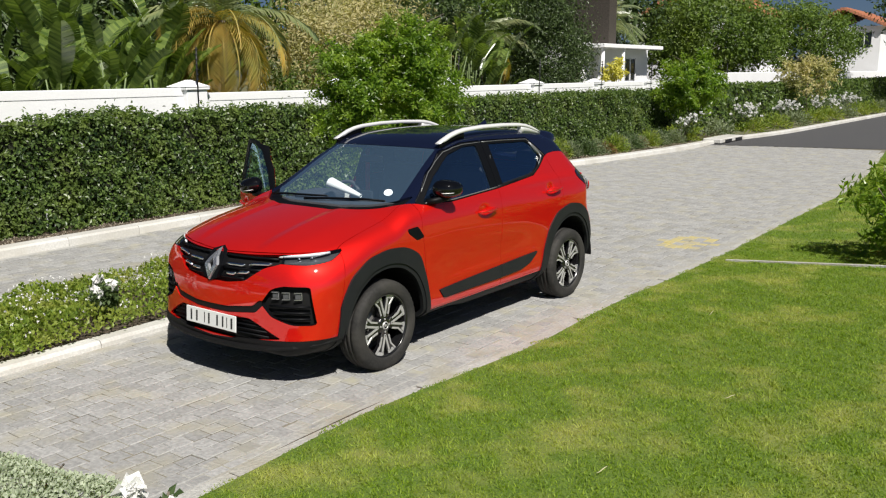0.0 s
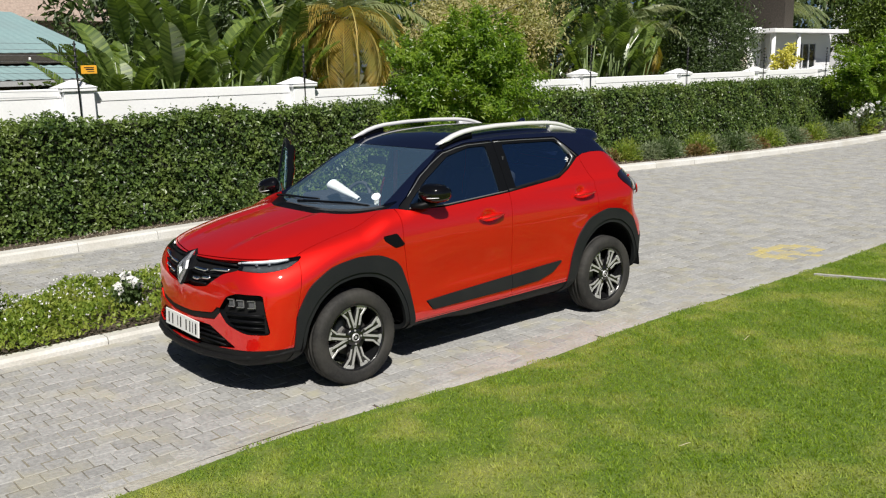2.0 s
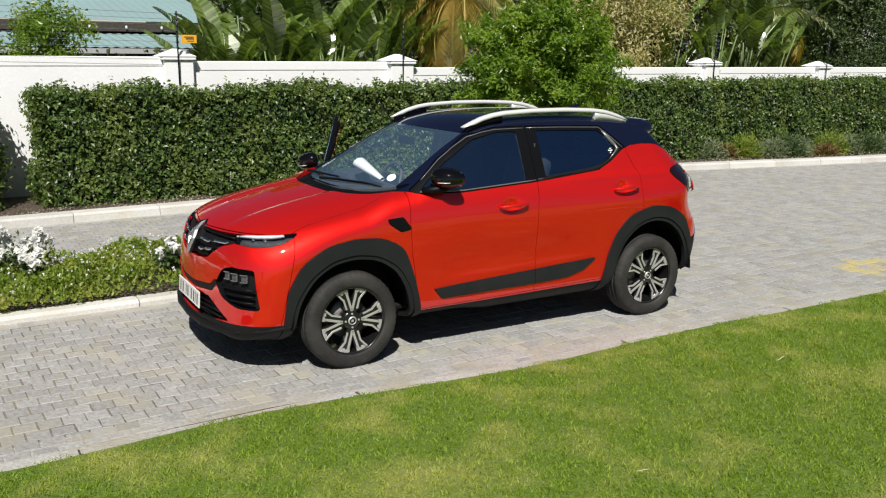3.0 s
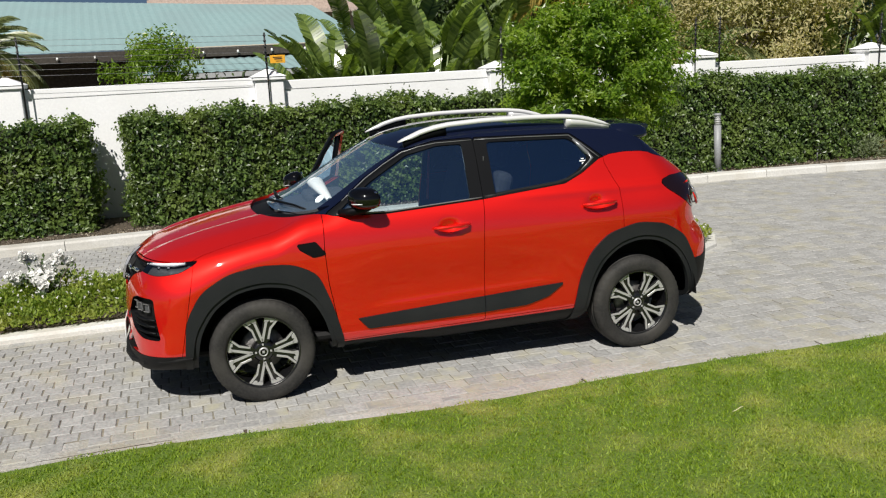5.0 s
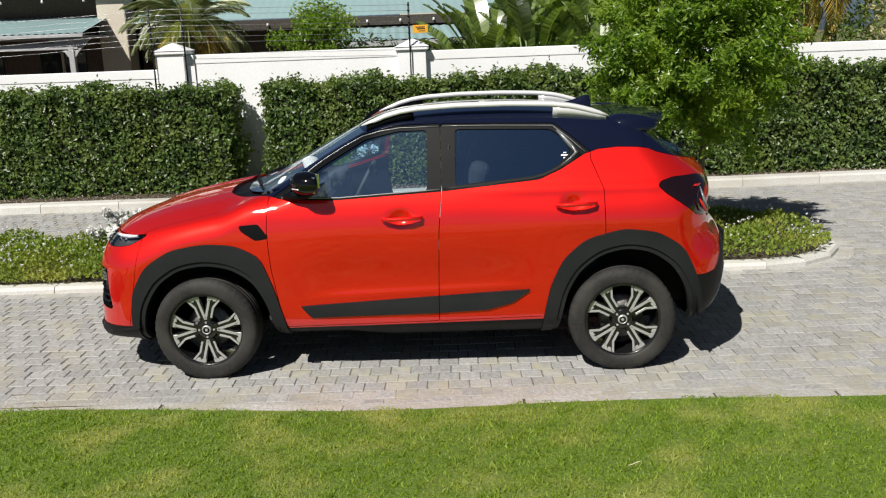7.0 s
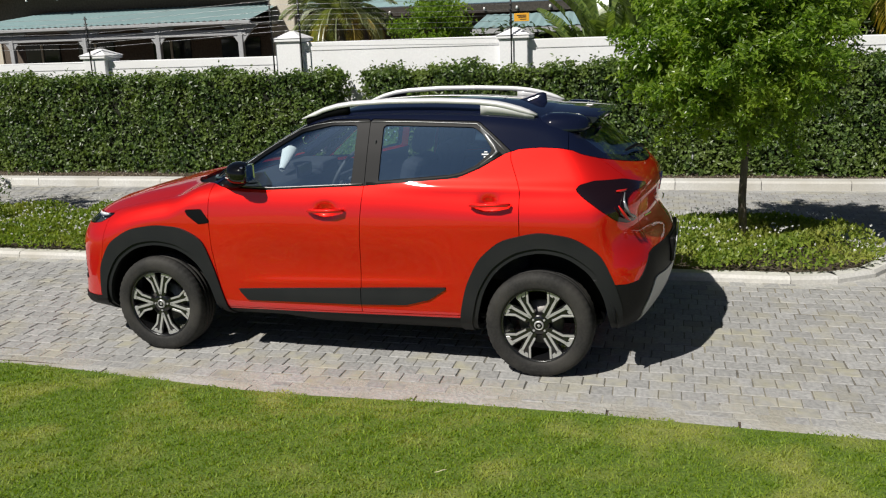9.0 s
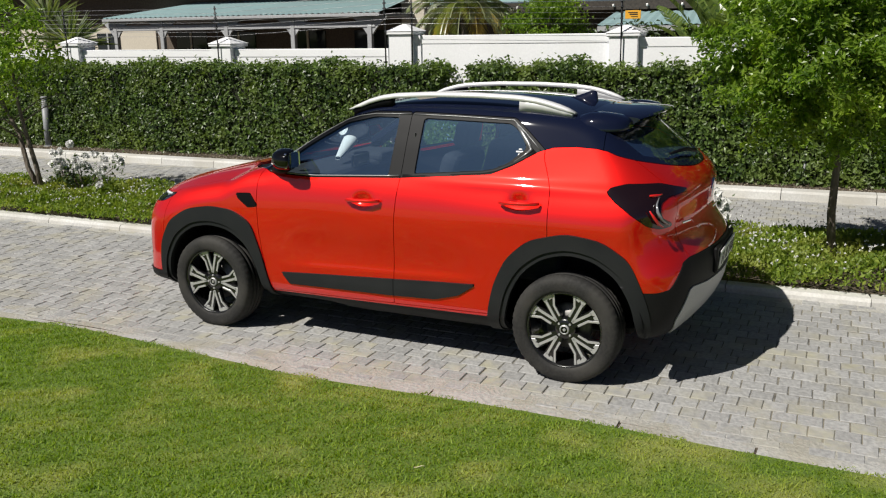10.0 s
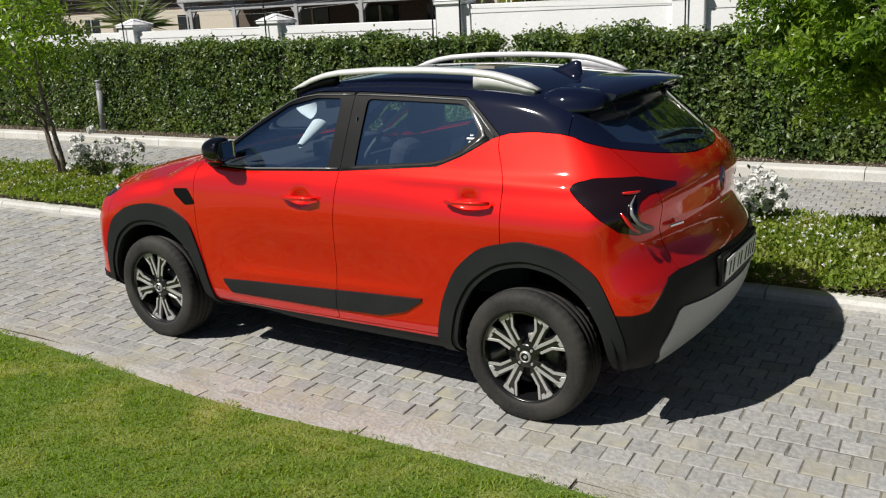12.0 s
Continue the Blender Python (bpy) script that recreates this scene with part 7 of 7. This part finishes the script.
def flat_piece(bm, poly, x0, x1, chamfer=0.003):
    """A plate with a (u, v) outline, from depth x0 to the outer face x1."""
    c = np.mean(poly, 0)
    out = [bm.verts.new((x0, v, u)) for u, v in poly]
    mid_ = [bm.verts.new((x1 - chamfer, v, u)) for u, v in poly]
    top = [bm.verts.new((x1, v + (c[1] - v) * 0.06, u + (c[0] - u) * 0.06)) for u, v in poly]
    k = len(poly)
    for a, b in ((out, mid_), (mid_, top)):
        for i in range(k):
            bm.faces.new((a[i], a[(i + 1) % k], b[(i + 1) % k], b[i]))
    bm.faces.new(top)
    bmesh.ops.recalc_face_normals(bm, faces=bm.faces)


def strip_poly(path, width):
    p = [Vector(q) for q in path]
    l_, r_ = [], []
    for i, q in enumerate(p):
        d = (p[min(i + 1, len(p) - 1)] - p[max(i - 1, 0)]).normalized()
        nrm = Vector((-d.y, d.x)) * width / 2
        l_.append(q + nrm)
        r_.append(q - nrm)
    return [tuple(v) for v in l_ + r_[::-1]]


def mesh_from(bm, name, material):
    me = bpy.data.meshes.new(name)
    bm.to_mesh(me)
    bm.free()
    me.materials.append(material)
    return me


bm = bmesh.new()
lathe(bm, [(-0.095, 0.215), (-0.100, 0.235), (-0.104, 0.265), (-0.098, 0.292), (-0.085, 0.309), (-0.060, 0.316), (-0.042, 0.3175), (-0.041, 0.311), (-0.033, 0.311), (-0.032, 0.3178), (-0.006, 0.318), (-0.005, 0.311), (0.005, 0.311), (0.006, 0.318), (0.032, 0.3178), (0.033, 0.311), (0.041, 0.311), (0.042, 0.3175), (0.060, 0.316), (0.083, 0.309), (0.095, 0.294), (0.100, 0.270), (0.0985, 0.245), (0.096, 0.234), (0.091, 0.224), (0.072, 0.218)], 144)
for v in bm.verts:
    q = math.hypot(v.co.y, v.co.z)
    n3 = int(round(math.atan2(v.co.z, v.co.y) / (2 * math.pi) * 144)) % 3
    if 0.058 < abs(v.co.x) < 0.088 and q > 0.30 and n3 == 0:
        v.co.y, v.co.z = v.co.y * (1 - 0.004 / q), v.co.z * (1 - 0.004 / q)
TYRE = mesh_from(bm, "tyre", RUBBER)
bm = bmesh.new()
lathe(bm, [(0.080, 0.225), (0.085, 0.223), (0.081, 0.215), (0.060, 0.209), (-0.02, 0.198), (-0.09, 0.200)])
RIM = mesh_from(bm, "rim", RIM_BLACK)
bm = bmesh.new()
rg = lathe(bm, [(0.062, 0.0), (0.068, 0.02), (0.068, 0.050), (0.060, 0.062), (0.030, 0.070), (0.0, 0.070)], 32)
HUB = mesh_from(bm, "hub", RIM_BLACK)
bm = bmesh.new()
lathe(bm, [(0.076, 0.020), (0.080, 0.021), (0.080, 0.025), (0.070, 0.029)], 28)
lathe(bm, [(0.078, 0.0), (0.078, 0.009), (0.072, 0.011)], 4, False)
CAP = mesh_from(bm, "hub_cap", MACHINED)
bm = bmesh.new()
lathe(bm, [(0.074, 0.0), (0.073, 0.0065), (0.066, 0.0075)], 6, False)
BOLT = mesh_from(bm, "bolt", MACHINED)
bm = bmesh.new()
lathe(bm, [(0.0, 0.0), (0.0, 0.13), (-0.02, 0.135)], 40)
DISCB = mesh_from(bm, "brake_disc", surface("dull_steel", (0.16, 0.155, 0.15), (0.24, 0.23, 0.22), 40, 5, None, 0.5, 0.1, 0.001, metal=0.8))
SPOKE, FACE = [], []
for sg in (-1, 1):
    bm = bmesh.new()
    poly = [(0.030, 0.012), (0.080, 0.020), (0.135, 0.054), (0.213, 0.057), (0.200, 0.088), (0.182, 0.119), (0.160, 0.131), (0.035, 0.053)]
    flat_piece(bm, [(u, v * sg) for u, v in poly], 0.035, 0.066)
    SPOKE.append(mesh_from(bm, "spoke", RIM_BLACK))
    for shape in (strip_poly([(0.078, 0.028), (0.136, 0.060), (0.213, 0.062)], 0.0120), strip_poly([(0.046, 0.0455), (0.160, 0.1085)], 0.0150), [(0.176, 0.0715), (0.206, 0.0715), (0.197, 0.094), (0.182, 0.119), (0.164, 0.128), (0.146, 0.112), (0.156, 0.100), (0.176, 0.094), (0.166, 0.085)]):
        bm = bmesh.new()
        flat_piece(bm, [(u, v * sg) for u, v in shape], 0.060, 0.0705, 0.001)
        FACE.append(mesh_from(bm, "spoke_face", MACHINED))
bm = bmesh.new()
arc = np.linspace(-0.26, 0.26, 9)
flat_piece(bm, [(0.2145 * math.cos(a), 0.2145 * math.sin(a)) for a in arc] + [(0.2095 * math.cos(a), 0.2095 * math.sin(a)) for a in arc[::-1]], 0.066, 0.0795, 0.001)
FACE.append(mesh_from(bm, "rim_lip", RIM_BLACK))


def wheel(x, y, s, turn):
    w = empty("wheel", pose(x, y, 0.314, 0, 0, 0 if s > 0 else 180))
    w.parent = car
    spin = Matrix.Rotation(radians(turn), 4, "X")
    for nm, me in (("tyre", TYRE), ("rim", RIM), ("hub", HUB), ("hub_cap", CAP)):
        hang(nm, me, None, w).matrix_basis = spin
    hang("brake_disc", DISCB, None, w)
    for q in range(4):
        r = spin @ Matrix.Rotation(q * math.pi / 2, 4, "X")
        for me in SPOKE:
            hang("spoke", me, None, w).matrix_basis = r
        for me in FACE:
            hang(me.name.split(".")[0], me, None, w).matrix_basis = r
        hang("bolt", BOLT, None, w).matrix_basis = r @ Matrix.Rotation(math.pi / 4, 4, "X") @ Matrix.Translation((0, 0, 0.045))
    return w


for s in (1, -1):
    wheel(s * 0.768, -1.25, s, 46 if s > 0 else 40)
    wheel(s * 0.768, 1.25, s, 2 if s > 0 else 60)
    for yc, zc, r in ((-1.225, 0.30, 0.425), (1.262, 0.32, 0.435)):
        bm = bmesh.new()
        n = 24
        o = [[bm.verts.new((s * x, yc + r * math.cos(a), zc + r * math.sin(a))) for a in np.linspace(0.0, math.pi, n)] for x in (0.845, 0.50)]
        for i in range(n - 1):
            bm.faces.new((o[0][i], o[0][i + 1], o[1][i + 1], o[1][i]))
        bm.faces.new(o[1])
        part("wheel_arch_liner", bm, LOW_BLACK, car)
part("floor_pan", boxed(-0.66, 0.66, -1.85, 1.6, 0.27, 0.33, 0.02), LOW_BLACK, car)

# ---- cabin ----
part("dashboard", boxed(-0.70, 0.70, -1.02, -0.52, 0.70, 1.045, 0.06, 3), TRIM_DARK, car)
part("dash_hood", boxed(-0.52, -0.22, -0.80, -0.50, 1.02, 1.10, 0.03, 2), TRIM_DARK, car)
part("centre_screen", boxed(-0.12, 0.12, -0.56, -0.545, 0.98, 1.12, 0.008), WINDOW_DARK, car)
bm = bmesh.new()
sw = pose(-0.37, -0.40, 0.98, 62, 0, 0)
n = 28
rg = []
for i in range(n):
    a = 2 * math.pi * i / n
    rg.append([bm.verts.new(sw @ Vector(((0.18 + 0.015 * math.cos(b)) * math.cos(a), (0.18 + 0.015 * math.cos(b)) * math.sin(a), 0.015 * math.sin(b)))) for b in np.linspace(0, 2 * math.pi, 8, endpoint=False)])
for i in range(n):
    for k in range(8):
        bm.faces.new((rg[i][k], rg[(i + 1) % n][k], rg[(i + 1) % n][(k + 1) % 8], rg[i][(k + 1) % 8])).smooth = True
box(bm, -0.17, 0.17, -0.03, 0.03, -0.02, 0.012, 0.01, 1, sw)
box(bm, -0.03, 0.03, -0.17, 0.0, -0.02, 0.010, 0.01, 1, sw)
part("steering_wheel", bm, TRIM_GREY, car)
for s in (-1, 1):
    seat = part("front_seat", boxed(s * 0.37 - 0.25, s * 0.37 + 0.25, -0.25, 0.27, 0.48, 0.68, 0.06, 3), TRIM_DARK, car)
    part("backrest", boxed(-0.23, 0.23, -0.065, 0.065, 0.0, 0.62, 0.055, 3, pose(s * 0.37, 0.27, 0.64, -16, 0, 0)), TRIM_DARK, seat)
    part("headrest", boxed(-0.13, 0.13, -0.045, 0.045, 0.66, 0.83, 0.04, 3, pose(s * 0.37, 0.275, 0.62, -14, 0, 0)), TRIM_DARK, seat)
    part("seat_belt", boxed(-0.025, 0.025, -0.003, 0.003, 0, 0.45, 0.0, 1, pose(s * 0.63, 0.20, 0.92, -6, s * 4, 0)), RED_BELT if s < 0 else TRIM_GREY, car)
bench = part("rear_seat", boxed(-0.62, 0.62, 0.72, 1.15, 0.50, 0.70, 0.06, 3), TRIM_DARK, car)
part("backrest", boxed(-0.62, 0.62, -0.06, 0.06, 0, 0.52, 0.05, 3, pose(0, 1.12, 0.66, -18, 0, 0)), TRIM_DARK, bench)
for x in (-0.36, 0.36):
    part("headrest", boxed(-0.12, 0.12, -0.04, 0.04, 0, 0.14, 0.035, 3, pose(x, 1.30, 1.17, -14, 0, 0)), TRIM_DARK, bench)
part("headliner", boxed(-0.50, 0.50, -0.20, 1.20, 1.465, 1.485, 0.008), TRIM_GREY, car)
part("parcel_shelf", boxed(-0.60, 0.60, 1.25, 1.62, 0.98, 1.0, 0.005), TRIM_DARK, car)
part("cabin_mirror", boxed(-0.11, 0.11, -0.44, -0.41, 1.325, 1.385, 0.012, 2), SATIN_BLACK, car)
bm = bmesh.new()
roll = []
for j, r in ((0.0, 0.058), (0.5, 0.040), (1.0, 0.020)):
    roll.append([bm.verts.new((0.29 * j, r * math.cos(a), 0.7 * r * math.sin(a))) for a in np.linspace(0, 2 * math.pi, 18, endpoint=False)])
for a, b in zip(roll, roll[1:]):
    for i in range(18):
        bm.faces.new((a[i], a[(i + 1) % 18], b[(i + 1) % 18], b[i])).smooth = True
paper = part("paper", bm, PAPER, car, "rolled white paper lying on the dashboard")
paper.matrix_basis = Matrix.Translation((-0.165, -0.732, 1.186)) @ Matrix.Rotation(radians(12), 4, "Z") @ Matrix.Rotation(radians(19), 4, "Y")


def flank_x(y, z):
    """The half width of the body at that place of the side view."""
    a, b = 0.3, 1.1
    for _ in range(30):
        m = (a + b) / 2
        if float(body_field(np.array([m]), np.array([y]), np.array([z]))[0]) < 0:
            a = m
        else:
            b = m
    return (a + b) / 2


for s in (-1, 1):
    for holder_key, path in (("front_door", [(-0.69, 1.168), (-0.52, 1.287), (-0.40, 1.358), (-0.27, 1.424), (-0.16, 1.453), (-0.05, 1.468), (0.19, 1.471)]), ("rear_door", [(0.21, 1.471), (0.50, 1.467), (0.86, 1.455), (0.945, 1.390), (1.045, 1.302)])):
        if s < 0 and holder_key == "front_door":
            continue
        holder = next(o for o in car.children if o.name.startswith(holder_key) and (o.data.vertices[0].co.x > 0) == (s > 0))
        fine = [Vector(path[0])]
        for a, b in zip(path, path[1:]):
            fine += [Vector(a).lerp(Vector(b), t) for t in (0.33, 0.67, 1.0)]
        part("window_trim", tubed([(s * (flank_x(q.x, q.y) + 0.001), q.x, q.y) for q in fine], [0.0032] * len(fine), 6), WINDOW_TRIM, holder, "thin satin grey trim")
bm = bmesh.new()
for u0, u1, w0, w1 in ((-0.022, 0.022, -0.004, 0.004), (-0.008, 0.010, 0.012, 0.018), (-0.008, 0.008, -0.022, -0.012)):
    box(bm, 0.0, 0.002, u0, u1, w0, w1)
for s in (-1, 1):
    holder = next(o for o in car.children if o.name.startswith("rear_door") and (o.data.vertices[0].co.x > 0) == (s > 0))
    path = [(0.885, 1.428), (0.925, 1.385), (0.965, 1.335), (0.995, 1.300), (0.955, 1.268), (0.90, 1.232)]
    # grey added along the corner for the light that its black plastic reflects
    part("corner_trim", tubed([(s * (flank_x(y, z) - 0.004), y, z) for y, z in path], [0.008, 0.014, 0.016, 0.014, 0.006, 0.003], 6), WINDOW_TRIM, holder, "grey window corner, the black plastic's sheen put in its colour")
mark = part("window_sticker", bm, PAPER, car, "small white mark on the rear side window")
mark.matrix_basis = Matrix.Translation((flank_x(0.925, 1.287) - 0.006, 0.925, 1.287)) @ Matrix.Rotation(radians(-25), 4, "Y")


# ---- drain inlet, far road ----
inlet = tagged(empty("kerb_inlet"), "concrete storm drain inlet set in the kerb", "drain")
part("cover", boxed(-4.25, -3.72, 18.9, 20.9, 0.02, 0.15, 0.02), KERB, inlet)
for y in (19.25, 20.15):
    part("opening", boxed(-3.74, -3.70, y, y + 0.55, 0.03, 0.11), BLACK_METAL, inlet, "dark opening")


# ---- pavers: half-bond rows along the lane ----
ROW, LEN = 0.124, 0.1235


def paver_mesh(name, ly, lx):
    bm = bmesh.new()
    box(bm, -lx / 2, lx / 2, -ly / 2, ly / 2, -0.03, 0.0)
    top = [e for e in bm.edges if all(v.co.z > -0.001 for v in e.verts)]
    bmesh.ops.bevel(bm, geom=top, offset=0.0035, segments=1, affect="EDGES")
    me = bpy.data.meshes.new(name)
    bm.to_mesh(me)
    bm.free()
    return me


rngp = random.Random(5)
near_paving = tagged(empty("paving"), "weathered grey concrete block paving in half bond", kind="structure")
PAVE = [paver_mesh("paver", LEN - 0.005, ROW - 0.006) for _ in range(3)]
PAVE[0].materials.append(PAVER)
PAVE[1].materials.append(PAVER_YELLOW)
PAVE[2].materials.append(PAVER_DIRTY)
YELLOWED = [(0.85, 4.35), (0.74, 4.36), (0.96, 4.30), (0.70, 4.05), (0.62, 4.3), (0.68, 4.6), (0.85, 4.75), (1.02, 4.6), (1.08, 4.35), (0.98, 4.1), (0.84, 4.0), (-0.1, 2.3), (-0.05, 2.5), (0.12, 2.2), (0.05, 2.75), (0.5, 2.9), (0.75, 2.5), (1.1, 2.6)]
rest_v, rest_f = [], []
made = 0


def add_rest(cx, cy, ly, lx, dz, tilt, turn):
    """One worn block: sides, a rounded shoulder and a slightly tilted top."""
    k = len(rest_v)
    ca, sa = math.cos(turn), math.sin(turn)
    for inset, z in ((0.0, -0.02), (0.0, dz - 0.005), (0.0045, dz)):
        for u, v in ((-1, -1), (1, -1), (1, 1), (-1, 1)):
            px, py = u * (lx / 2 - inset), v * (ly / 2 - inset)
            rest_v.append((cx + px * ca - py * sa, cy + px * sa + py * ca, z + tilt * u * 0.02))
    rest_f.append((k + 8, k + 9, k + 10, k + 11))
    for q in (k, k + 4):
        for i in range(4):
            j = (i + 1) % 4
            rest_f.append((q + i, q + j, q + 4 + j, q + 4 + i))


i_row = 0
xr = -5.30
while xr < 1.6:
    shift = (i_row % 2) * LEN / 2 + rngp.uniform(-0.012, 0.012)
    y = -15.0 + shift
    while y < 19.0:
        cx, cy = xr + rngp.uniform(-0.0015, 0.0015), y + rngp.uniform(-0.002, 0.002)
        in_isle = (cx < ISLE_L + ROW * 0.42 and cx > isle_far(cy) - ROW * 0.42 and cy < ISLE_END) or (cy >= ISLE_END and math.hypot(cx - mid, cy - ISLE_END) < rad + 0.06)
        room = min(along(LAWN_EDGE, cy) - 0.118 - (cx - ROW / 2), ROW)
        ok = not in_isle and room > 0.03 and cx - ROW / 2 > along(FAR_KERB, cy) + 0.0
        ok = ok and cy < 18.55 + (cx + 3.9) * 0.19
        if ok:
            dz = rngp.uniform(-0.0035, 0.0025)
            ring_paint = any(math.hypot(cx - a, cy - b) < 0.1 for a, b in YELLOWED[:11])
            stained = ring_paint or any(math.hypot(cx - a, cy - b) < 0.1 for a, b in YELLOWED[11:])
            near = 0.72 < cx < 1.4 and -1.6 < cy < 3.2 and room == ROW
            if stained or (near and made < 300):
                o = hang("paver", PAVE[1 if ring_paint else 2 if stained or rngp.random() < 0.16 else 0], None, near_paving)
                o.matrix_basis = pose(cx, cy, dz, rngp.uniform(-0.6, 0.6), rngp.uniform(-0.8, 0.8), rngp.uniform(-1.8, 1.8))
                made += not stained
            else:
                add_rest(cx - (ROW - room) / 2, cy, LEN - 0.005, room - 0.006, dz, rngp.uniform(-0.11, 0.11), rngp.uniform(-0.032, 0.032))
        y += LEN
    xr += ROW
    i_row += 1
tagged(hang("pavers", mesh_of("pavers", rest_v, rest_f), PAVER_REST, near_paving), kind="stuff")
